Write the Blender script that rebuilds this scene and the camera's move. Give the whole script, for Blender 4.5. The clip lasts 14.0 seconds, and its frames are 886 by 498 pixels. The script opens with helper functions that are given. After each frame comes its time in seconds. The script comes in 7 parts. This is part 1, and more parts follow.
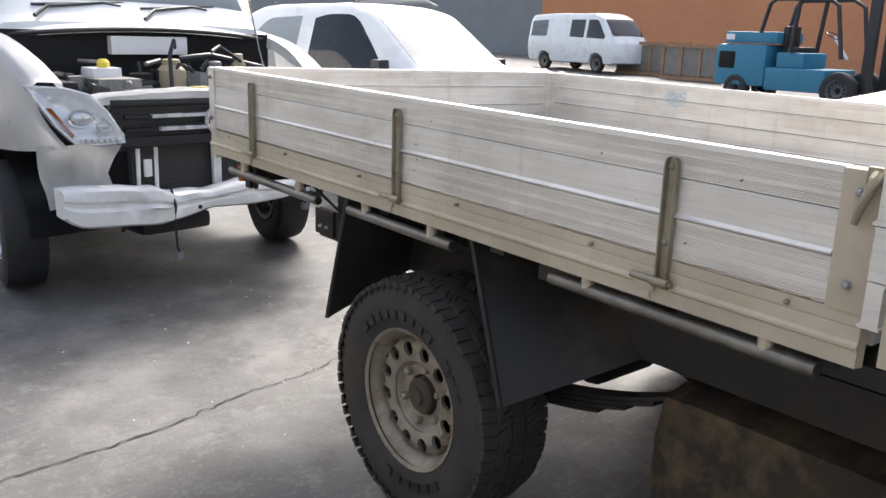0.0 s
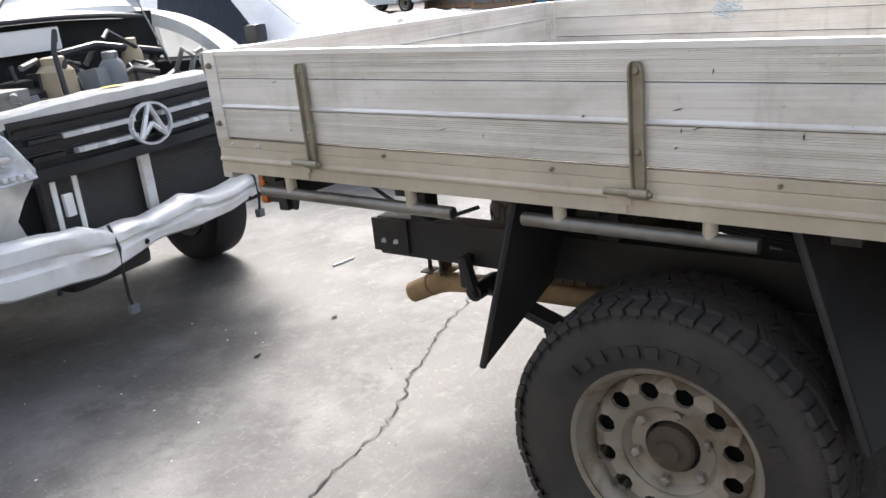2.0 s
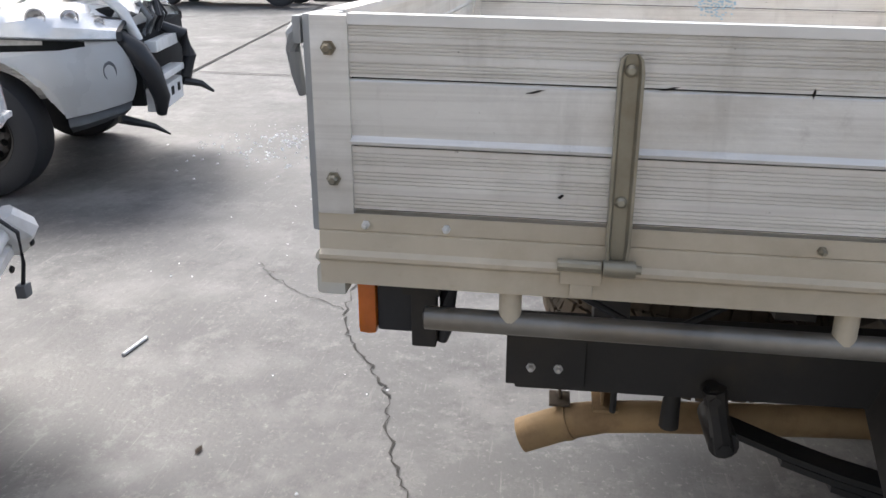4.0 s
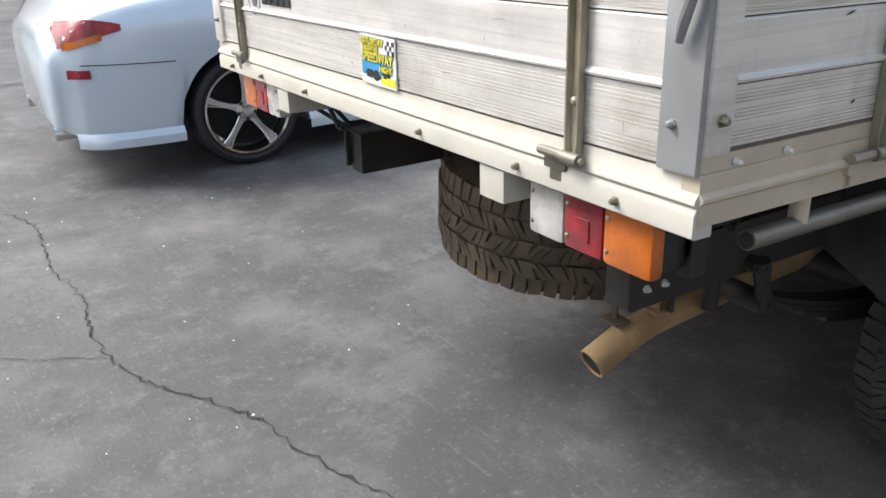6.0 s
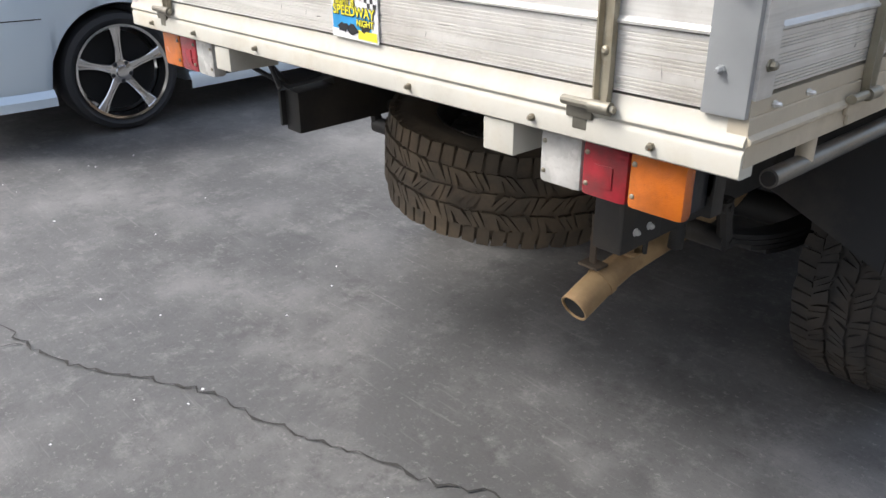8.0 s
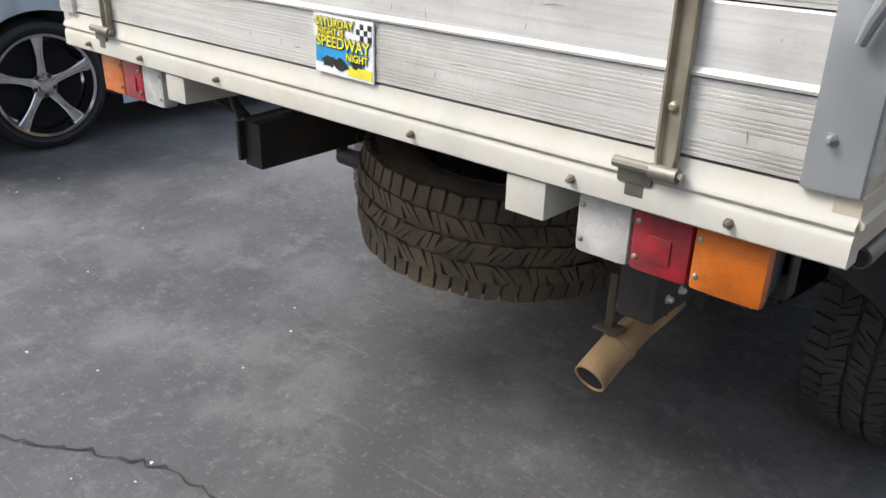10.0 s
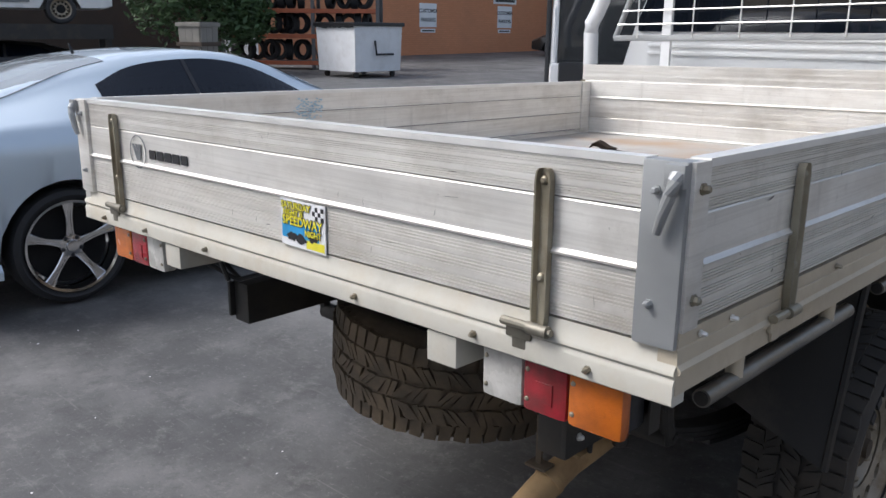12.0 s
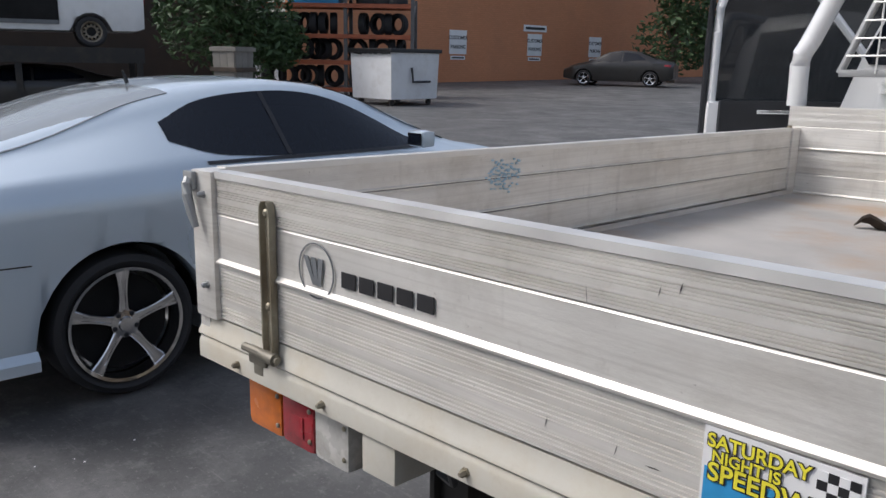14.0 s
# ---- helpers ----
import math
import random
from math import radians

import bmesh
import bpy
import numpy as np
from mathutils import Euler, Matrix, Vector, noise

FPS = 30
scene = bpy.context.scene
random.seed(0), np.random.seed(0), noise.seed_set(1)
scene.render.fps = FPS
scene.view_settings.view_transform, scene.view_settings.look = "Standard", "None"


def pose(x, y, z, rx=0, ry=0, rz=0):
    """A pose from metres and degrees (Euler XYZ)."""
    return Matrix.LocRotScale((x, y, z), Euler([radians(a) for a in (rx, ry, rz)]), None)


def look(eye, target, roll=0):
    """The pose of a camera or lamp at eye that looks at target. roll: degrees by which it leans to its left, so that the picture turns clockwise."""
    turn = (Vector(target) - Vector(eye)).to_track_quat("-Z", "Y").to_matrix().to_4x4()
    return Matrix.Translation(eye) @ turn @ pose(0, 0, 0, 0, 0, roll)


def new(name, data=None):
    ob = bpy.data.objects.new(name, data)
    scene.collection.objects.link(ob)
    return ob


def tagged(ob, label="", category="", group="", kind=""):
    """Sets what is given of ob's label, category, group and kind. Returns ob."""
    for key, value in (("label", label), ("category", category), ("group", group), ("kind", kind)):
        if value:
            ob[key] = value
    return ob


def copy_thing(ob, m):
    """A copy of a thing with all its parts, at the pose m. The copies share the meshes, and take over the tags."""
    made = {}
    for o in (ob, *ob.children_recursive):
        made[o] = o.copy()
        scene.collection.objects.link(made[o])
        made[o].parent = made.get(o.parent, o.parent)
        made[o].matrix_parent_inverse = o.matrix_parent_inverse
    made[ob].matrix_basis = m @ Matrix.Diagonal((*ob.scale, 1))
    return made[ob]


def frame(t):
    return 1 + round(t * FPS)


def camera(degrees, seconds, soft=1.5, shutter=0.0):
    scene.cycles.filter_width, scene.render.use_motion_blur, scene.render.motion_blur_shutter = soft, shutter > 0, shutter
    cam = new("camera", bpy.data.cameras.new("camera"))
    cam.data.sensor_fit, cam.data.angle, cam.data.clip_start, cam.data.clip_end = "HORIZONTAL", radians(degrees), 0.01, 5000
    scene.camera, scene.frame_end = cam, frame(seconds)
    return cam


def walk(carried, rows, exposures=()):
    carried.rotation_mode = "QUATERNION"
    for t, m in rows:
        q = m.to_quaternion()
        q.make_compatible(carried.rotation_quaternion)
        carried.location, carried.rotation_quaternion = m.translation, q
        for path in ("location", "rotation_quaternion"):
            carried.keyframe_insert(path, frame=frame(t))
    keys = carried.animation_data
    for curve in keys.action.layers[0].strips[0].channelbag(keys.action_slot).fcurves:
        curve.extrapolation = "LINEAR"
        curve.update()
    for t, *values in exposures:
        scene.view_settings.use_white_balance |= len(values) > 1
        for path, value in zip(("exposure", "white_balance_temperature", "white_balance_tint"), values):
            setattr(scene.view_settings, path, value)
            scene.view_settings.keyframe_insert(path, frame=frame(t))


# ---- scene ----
cam = camera(56.4, 14.0)
PATH = [
    (0, (2.283, 3.083, 1.44), (1.05, 1.59, 0.936), 1.7),
    (0.5, (2.413, 2.934, 1.425), (1.184, 1.452, 0.882), -0.4),
    (1, (2.486, 2.673, 1.414), (1.173, 1.281, 0.832), -2.4),
    (1.5, (2.39, 2.287, 1.414), (1.045, 0.979, 0.721), -3.0),
    (2, (2.387, 1.875, 1.428), (0.887, 0.711, 0.797), -6.1),
    (2.5, (2.255, 1.45, 1.425), (0.664, 0.428, 0.773), -6.2),
    (3, (2.103, 1.046, 1.404), (0.36, 0.272, 0.801), -2.6),
    (3.5, (1.98, 0.647, 1.388), (0.185, 0.103, 0.694), -2.7),
    (4, (1.879, 0.274, 1.368), (0.018, 0.042, 0.673), 0.1),
    (4.2, (1.873, 0.129, 1.361), (0.007, 0.068, 0.644), -0.8),
    (6.3, (1.536, -0.873, 1.339), (0.028, 0.179, 0.552), 0.4),
    (6.5, (1.504, -0.919, 1.335), (0.047, 0.182, 0.519), 1.7),
    (7, (1.49, -1.021, 1.348), (0.139, 0.202, 0.525), 0.2),
    (7.5, (1.503, -1.092, 1.352), (0.138, 0.14, 0.564), 0.0),
    (8, (1.429, -1.011, 1.343), (0.101, 0.217, 0.489), -0.3),
    (8.2, (1.378, -0.929, 1.341), (0.034, 0.285, 0.492), 0.5),
    (10.3, (1.147, -0.929, 1.355), (-0.047, 0.447, 0.531), 1.4),
    (10.5, (1.148, -0.928, 1.362), (-0.057, 0.454, 0.564), 0.9),
    (11, (1.165, -0.94, 1.372), (-0.032, 0.453, 0.582), 1.0),
    (11.5, (1.259, -0.971, 1.414), (-0.074, 0.391, 0.808), -1.7),
    (12, (1.433, -0.994, 1.455), (0.095, 0.402, 0.944), 0.5),
    (12.5, (1.401, -0.977, 1.48), (0.047, 0.415, 1.001), 0.4),
    (13, (1.129, -0.909, 1.499), (-0.284, 0.44, 1.07), -1.2),
    (13.5, (0.789, -0.752, 1.476), (-0.616, 0.589, 0.999), -0.1),
    (14, (0.351, -0.711, 1.457), (-1.021, 0.672, 1.005), 1.1),
]
walk(cam, [(t, look(eye, target, roll)) for t, eye, target, roll in PATH],
     exposures=[(0, 1.36, 6650, 10), (0.5, 1.55, 6650, 10), (1.5, 1.66, 6600, 10), (2.0, 1.5, 6550, 10), (2.5, 1.34, 6450, 10), (3.0, 1.18, 6450, 10), (4.2, 1.22, 6450, 10), (6.3, 1.04, 6350, 9), (7.0, 1.12, 6350, 9), (8.2, 1.06, 6350, 9), (10.3, 0.74, 6200, 9), (11.2, 0.55, 6150, 10), (12.5, 0.34, 6100, 10), (13.0, 0.2, 6100, 10), (14.0, 0.09, 6250, 11)])

# ---- light ----
SUN_AZ, SUN_EL = 226.0, 47.0          # degrees clockwise from +y, degrees above the horizon
world = bpy.data.worlds.new("overcast_sky")
scene.world = world
world.use_nodes = True
wn = world.node_tree
sky = wn.nodes.new("ShaderNodeTexSky")
sky.sky_type = "NISHITA"
sky.sun_disc = False
sky.sun_elevation, sky.sun_rotation = radians(SUN_EL), radians(SUN_AZ)
sky.dust_density, sky.ozone_density = 4.0, 0.6
soft_sky = wn.nodes.new("ShaderNodeHueSaturation")
soft_sky.inputs["Saturation"].default_value = 0.7
wn.links.new(sky.outputs[0], soft_sky.inputs["Color"])
wn.links.new(soft_sky.outputs[0], wn.nodes["Background"].inputs[0])
wn.nodes["Background"].inputs[1].default_value = 0.15
sun_data = bpy.data.lights.new("sun", "SUN")
sun_data.energy, sun_data.angle, sun_data.color = 1.35, radians(16), (1.0, 0.98, 0.96)
sun = new("sun", sun_data)
sa, se = radians(SUN_AZ), radians(SUN_EL)
sun.matrix_world = look((0, 0, 0), (-math.sin(sa) * math.cos(se), -math.cos(sa) * math.cos(se), -math.sin(se)))


# ---- materials ----
def material(name, col, rough=0.5, metal=0.0, var=0.15, scale=4.0, bump=0.0, bump_scale=60.0, stain=None, stain_scale=1.5,
             stain_amount=0.5, stretch=(1, 1, 1), coat=0.0, piece=0.0, emit=None, spec=0.5):
    m = bpy.data.materials.new(name)
    m.use_nodes = True
    nt = m.node_tree
    b = nt.nodes["Principled BSDF"]
    b.inputs["Roughness"].default_value = rough
    b.inputs["Metallic"].default_value = metal
    b.inputs["Coat Weight"].default_value = coat
    b.inputs["Coat Roughness"].default_value = 0.06
    b.inputs["Specular IOR Level"].default_value = spec
    tc = nt.nodes.new("ShaderNodeTexCoord")
    mp = nt.nodes.new("ShaderNodeMapping")
    mp.inputs["Scale"].default_value = stretch
    nt.links.new(tc.outputs["Object"], mp.inputs["Vector"])
    n1 = nt.nodes.new("ShaderNodeTexNoise")
    n1.inputs["Scale"].default_value, n1.inputs["Detail"].default_value = scale, 8
    nt.links.new(mp.outputs[0], n1.inputs["Vector"])
    ramp = nt.nodes.new("ShaderNodeMapRange")
    ramp.inputs["From Min"].default_value, ramp.inputs["From Max"].default_value = 0.3, 0.7
    ramp.inputs["To Min"].default_value, ramp.inputs["To Max"].default_value = 1 - var, 1 + var
    nt.links.new(n1.outputs["Fac"], ramp.inputs["Value"])
    mul = nt.nodes.new("ShaderNodeMix")
    mul.data_type, mul.blend_type = "RGBA", "MULTIPLY"
    mul.inputs["Factor"].default_value = 1.0
    mul.inputs["A"].default_value = (*col, 1)
    nt.links.new(ramp.outputs[0], mul.inputs["B"])
    out = mul.outputs["Result"]
    if stain:
        n2 = nt.nodes.new("ShaderNodeTexNoise")
        n2.inputs["Scale"].default_value, n2.inputs["Detail"].default_value, n2.inputs["Roughness"].default_value = stain_scale, 10, 0.65
        nt.links.new(mp.outputs[0], n2.inputs["Vector"])
        r2 = nt.nodes.new("ShaderNodeMapRange")
        r2.inputs["From Min"].default_value, r2.inputs["From Max"].default_value = 0.48, 0.66
        r2.inputs["To Max"].default_value = stain_amount
        nt.links.new(n2.outputs["Fac"], r2.inputs["Value"])
        mx = nt.nodes.new("ShaderNodeMix")
        mx.data_type = "RGBA"
        nt.links.new(r2.outputs[0], mx.inputs["Factor"])
        nt.links.new(out, mx.inputs["A"])
        mx.inputs["B"].default_value = (*stain, 1)
        out = mx.outputs["Result"]
    if piece:
        oi = nt.nodes.new("ShaderNodeObjectInfo")
        r3 = nt.nodes.new("ShaderNodeMapRange")
        r3.inputs["To Min"].default_value, r3.inputs["To Max"].default_value = 1 - piece, 1 + piece
        nt.links.new(oi.outputs["Random"], r3.inputs["Value"])
        m3 = nt.nodes.new("ShaderNodeMix")
        m3.data_type, m3.blend_type = "RGBA", "MULTIPLY"
        m3.inputs["Factor"].default_value = 1.0
        nt.links.new(out, m3.inputs["A"])
        nt.links.new(r3.outputs[0], m3.inputs["B"])
        out = m3.outputs["Result"]
    nt.links.new(out, b.inputs["Base Color"])
    r4 = nt.nodes.new("ShaderNodeMapRange")
    r4.inputs["From Min"].default_value, r4.inputs["From Max"].default_value = 0.3, 0.7
    r4.inputs["To Min"].default_value, r4.inputs["To Max"].default_value = max(rough - 0.08, 0.02), min(rough + 0.1, 1)
    nt.links.new(n1.outputs["Fac"], r4.inputs["Value"])
    nt.links.new(r4.outputs[0], b.inputs["Roughness"])
    if bump:
        n3 = nt.nodes.new("ShaderNodeTexNoise")
        n3.inputs["Scale"].default_value, n3.inputs["Detail"].default_value = bump_scale, 6
        nt.links.new(mp.outputs[0], n3.inputs["Vector"])
        bp = nt.nodes.new("ShaderNodeBump")
        bp.inputs["Strength"].default_value, bp.inputs["Distance"].default_value = bump, 0.004
        nt.links.new(n3.outputs["Fac"], bp.inputs["Height"])
        nt.links.new(bp.outputs[0], b.inputs["Normal"])
    if emit:
        b.inputs["Emission Color"].default_value = (*col, 1)
        b.inputs["Emission Strength"].default_value = emit
    return m


def glass(name, tint, rough=0.03, alpha=0.55):
    m = bpy.data.materials.new(name)
    m.use_nodes = True
    b = m.node_tree.nodes["Principled BSDF"]
    b.inputs["Base Color"].default_value = (*tint, 1)
    b.inputs["Roughness"].default_value = rough
    b.inputs["Alpha"].default_value = alpha
    b.inputs["IOR"].default_value = 1.5
    return m


def grime(m, col, scale, amount):
    """Blotchy dirt over a material, at a second scale."""
    nt = m.node_tree
    b = nt.nodes["Principled BSDF"]
    src = b.inputs["Base Color"].links[0].from_socket
    tc = nt.nodes.new("ShaderNodeTexCoord")
    for sc, lo, hi, am in ((scale, 0.5, 0.75, amount), (scale * 9, 0.6, 0.75, amount * 0.6)):
        n = nt.nodes.new("ShaderNodeTexNoise")
        n.inputs["Scale"].default_value, n.inputs["Detail"].default_value, n.inputs["Roughness"].default_value = sc, 10, 0.7
        nt.links.new(tc.outputs["Object"], n.inputs["Vector"])
        r = nt.nodes.new("ShaderNodeMapRange")
        r.inputs["From Min"].default_value, r.inputs["From Max"].default_value, r.inputs["To Max"].default_value = lo, hi, am
        nt.links.new(n.outputs["Fac"], r.inputs["Value"])
        mx = nt.nodes.new("ShaderNodeMix")
        mx.data_type = "RGBA"
        nt.links.new(r.outputs[0], mx.inputs["Factor"])
        nt.links.new(src, mx.inputs["A"])
        mx.inputs["B"].default_value = (*col, 1)
        src = mx.outputs["Result"]
    nt.links.new(src, b.inputs["Base Color"])


ALU = material("weathered_aluminium", (0.8, 0.78, 0.735), 0.42, 0.45, 0.07, 5.0, 0.1, 60, (0.56, 0.52, 0.46), 2.4, 0.5, (1.2, 1.2, 3.5))
grime(ALU, (0.34, 0.305, 0.25), 2.6, 0.5)
def drawn_streaks(m, amount):
    """Faint drawing marks along the planks and small dark specks."""
    nt = m.node_tree
    b = nt.nodes["Principled BSDF"]
    src = b.inputs["Base Color"].links[0].from_socket
    tc = nt.nodes.new("ShaderNodeTexCoord")
    for stretch, scale, lo, hi, am, col in (((1.5, 1.5, 120.0), 1.0, 0.45, 0.75, amount, (0.38, 0.355, 0.31)), ((9.0, 9.0, 1.6), 1.6, 0.62, 0.78, amount, (0.3, 0.28, 0.24)), ((1.0, 1.0, 1.0), 85.0, 0.69, 0.76, 0.8, (0.14, 0.11, 0.08))):
        mp = nt.nodes.new("ShaderNodeMapping")
        mp.inputs["Scale"].default_value = stretch
        nt.links.new(tc.outputs["Object"], mp.inputs["Vector"])
        n = nt.nodes.new("ShaderNodeTexNoise")
        n.inputs["Scale"].default_value, n.inputs["Detail"].default_value, n.inputs["Roughness"].default_value = scale, 5, 0.6
        nt.links.new(mp.outputs[0], n.inputs["Vector"])
        r = nt.nodes.new("ShaderNodeMapRange")
        r.inputs["From Min"].default_value, r.inputs["From Max"].default_value, r.inputs["To Max"].default_value = lo, hi, am
        nt.links.new(n.outputs["Fac"], r.inputs["Value"])
        mx = nt.nodes.new("ShaderNodeMix")
        mx.data_type = "RGBA"
        nt.links.new(r.outputs[0], mx.inputs["Factor"])
        nt.links.new(src, mx.inputs["A"])
        mx.inputs["B"].default_value = (*col, 1)
        src = mx.outputs["Result"]
    nt.links.new(src, b.inputs["Base Color"])


drawn_streaks(ALU, 0.35)
ALU_EDGE = material("bright_aluminium", (0.8, 0.79, 0.76), 0.4, 0.5, 0.08, 8)
STEEL_PLATE = material("galvanised_plate", (0.36, 0.37, 0.37), 0.5, 0.5, 0.15, 6, 0.1, 80, (0.25, 0.25, 0.25), 4, 0.5)
CATCH = material("greasy_steel", (0.2, 0.185, 0.15), 0.45, 0.5, 0.35, 20, 0.1, 100)
SCUFF = material("dark_scuff", (0.25, 0.24, 0.22), 0.7, 0.1, 0.4, 40)
LATCH = material("zinc_latch", (0.33, 0.3, 0.23), 0.45, 0.6, 0.25, 12, 0.1, 100, (0.2, 0.15, 0.09), 9, 0.6)
PIPE = material("galvanised_pipe", (0.23, 0.215, 0.19), 0.4, 0.7, 0.3, 14, 0.1, 100, (0.2, 0.17, 0.13), 8, 0.6)
CREAM = material("dusty_cream_paint", (0.54, 0.52, 0.455), 0.6, 0.0, 0.12, 5, 0.08, 60, (0.42, 0.34, 0.22), 5, 0.45)
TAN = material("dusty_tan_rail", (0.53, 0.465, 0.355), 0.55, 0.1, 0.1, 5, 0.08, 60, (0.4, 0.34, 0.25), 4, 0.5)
RUBBER = material("dusty_tyre_rubber", (0.04, 0.036, 0.032), 0.85, 0, 0.35, 9, 0.3, 60, (0.06, 0.047, 0.035), 5, 0.7)
RUBBER_CLEAN = material("tyre_rubber", (0.025, 0.025, 0.027), 0.7, 0, 0.2, 9, 0.2, 60)
FLAP = material("rubber_flap", (0.022, 0.021, 0.02), 0.6, 0, 0.3, 5, 0.15, 30, (0.09, 0.075, 0.06), 3, 0.6)
RIM = material("dusty_silver_rim", (0.3, 0.262, 0.205), 0.5, 0.3, 0.25, 8, 0.1, 80, (0.2, 0.15, 0.09), 9, 0.75)
CHASSIS = material("black_chassis_paint", (0.02, 0.019, 0.018), 0.6, 0, 0.3, 6, 0.2, 50, (0.06, 0.047, 0.032), 4, 0.5)
RUST = material("rusty_dusty_pipe", (0.3, 0.2, 0.1), 0.75, 0.1, 0.25, 10, 0.25, 90, (0.16, 0.09, 0.045), 8, 0.6)
MUD = material("mud_caked_steel", (0.07, 0.052, 0.035), 0.8, 0, 0.35, 6, 0.4, 40, (0.2, 0.13, 0.07), 5, 0.7)
MUD_DRY = material("dried_mud_steel", (0.04, 0.03, 0.019), 0.85, 0, 0.4, 7, 0.6, 30, (0.16, 0.11, 0.06), 6.5, 0.75)
# near-black paint standing for shade in cavities and gaps; also a vent panel
BLACK_FILL = material("black_fill", (0.008, 0.008, 0.008), 0.9, 0, 0.1)
PLY = material("dirty_tray_floor", (0.42, 0.40, 0.37), 0.75, 0.0, 0.15, 4, 0.2, 60, (0.42, 0.27, 0.15), 1.6, 0.75)
WHITE = material("white_car_paint", (0.78, 0.79, 0.79), 0.3, 0, 0.03, 3, 0, 60, (0.6, 0.6, 0.58), 2.5, 0.25, coat=0.6)
DIRTY_WHITE = material("scuffed_white_metal", (0.8, 0.805, 0.8), 0.38, 0, 0.05, 5, 0.1, 30, (0.42, 0.4, 0.37), 9, 0.3, coat=0.3)
SILVER = material("silver_blue_paint", (0.64, 0.74, 0.82), 0.32, 0.35, 0.01, 0.6, coat=1.0)
DARKCAR = material("dark_grey_paint", (0.025, 0.023, 0.021), 0.35, 0.1, 0.1, 3, coat=0.3)
BLUECAR = material("navy_paint", (0.02, 0.03, 0.12), 0.3, 0.2, 0.1, 3, coat=0.7)
CHROME = material("chrome", (0.74, 0.74, 0.75), 0.14, 1.0, 0.05, 9)
BRIGHT = material("bright_trim", (0.72, 0.73, 0.74), 0.25, 0.3, 0.05, 9, coat=0.4)
BLACK_PLASTIC = material("black_plastic", (0.018, 0.019, 0.022), 0.42, 0, 0.15, 10, 0.1, 120)
GREY_PLASTIC = material("grey_plastic", (0.16, 0.17, 0.18), 0.5, 0, 0.15, 10)
ENGINE = material("engine_metal", (0.2, 0.2, 0.19), 0.55, 0.4, 0.35, 14, 0.2, 60, (0.07, 0.06, 0.05), 9, 0.6)
RADIATOR = material("radiator_core", (0.07, 0.07, 0.072), 0.6, 0.4, 0.2, 30, 0.5, 160, None, 1, 0, (1, 1, 6))
TANK = material("yellowed_tank", (0.36, 0.3, 0.2), 0.5, 0, 0.15, 8)
YELLOW = material("yellow_plastic", (0.75, 0.6, 0.08), 0.5, 0, 0.1, 8)
TINT = glass("tinted_glass", (0.004, 0.006, 0.011), 0.03, 0.98)
PANE = glass("window_glass", (0.10, 0.12, 0.13), 0.03, 0.75)
DOOR_GLASS = glass("dark_door_glass", (0.03, 0.034, 0.038), 0.03, 0.9)
# pale base colour puts the sky's reflection into the glass itself
SKY_GLASS = glass("sky_tinted_glass", (0.30, 0.33, 0.35), 0.06, 0.8)
LENS = glass("headlamp_lens", (0.8, 0.82, 0.84), 0.06, 0.28)
LAMP_SILVER = material("lamp_reflector", (0.82, 0.83, 0.84), 0.18, 0.5, 0.1, 20, 0.35, 30, (0.5, 0.51, 0.53), 22, 0.5)
RUBBER_BROWN = material("mud_dusted_rubber", (0.085, 0.066, 0.045), 0.85, 0, 0.35, 9, 0.3, 60, (0.16, 0.115, 0.07), 6, 0.7)
LAMP_WHITE = material("clear_lamp_lens", (0.5, 0.49, 0.46), 0.25, 0, 0.2, 14, 0.1, 200, (0.33, 0.31, 0.28), 12, 0.6, coat=0.4)
LAMP_RED = material("red_lamp_lens", (0.33, 0.02, 0.03), 0.2, 0, 0.35, 14, 0.2, 300, (0.16, 0.03, 0.03), 12, 0.7, coat=0.4)
LAMP_AMBER = material("amber_lamp_lens", (0.62, 0.16, 0.018), 0.2, 0, 0.35, 10, 0.2, 300, (0.3, 0.08, 0.02), 10, 0.7, coat=0.4)
grime(CREAM, (0.3, 0.25, 0.17), 4.0, 0.45)
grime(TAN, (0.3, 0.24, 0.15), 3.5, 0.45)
grime(LAMP_WHITE, (0.2, 0.17, 0.13), 9.0, 0.55)
grime(LAMP_AMBER, (0.16, 0.06, 0.02), 9.0, 0.6)
grime(LAMP_RED, (0.1, 0.02, 0.02), 9.0, 0.5)
grime(RIM, (0.13, 0.09, 0.05), 9.0, 0.5)
ORANGE_WALL = material("orange_painted_wall", (0.6, 0.26, 0.13), 0.85, 0, 0.08, 0.8, 0.3, 12, (0.46, 0.18, 0.09), 0.4, 0.4)
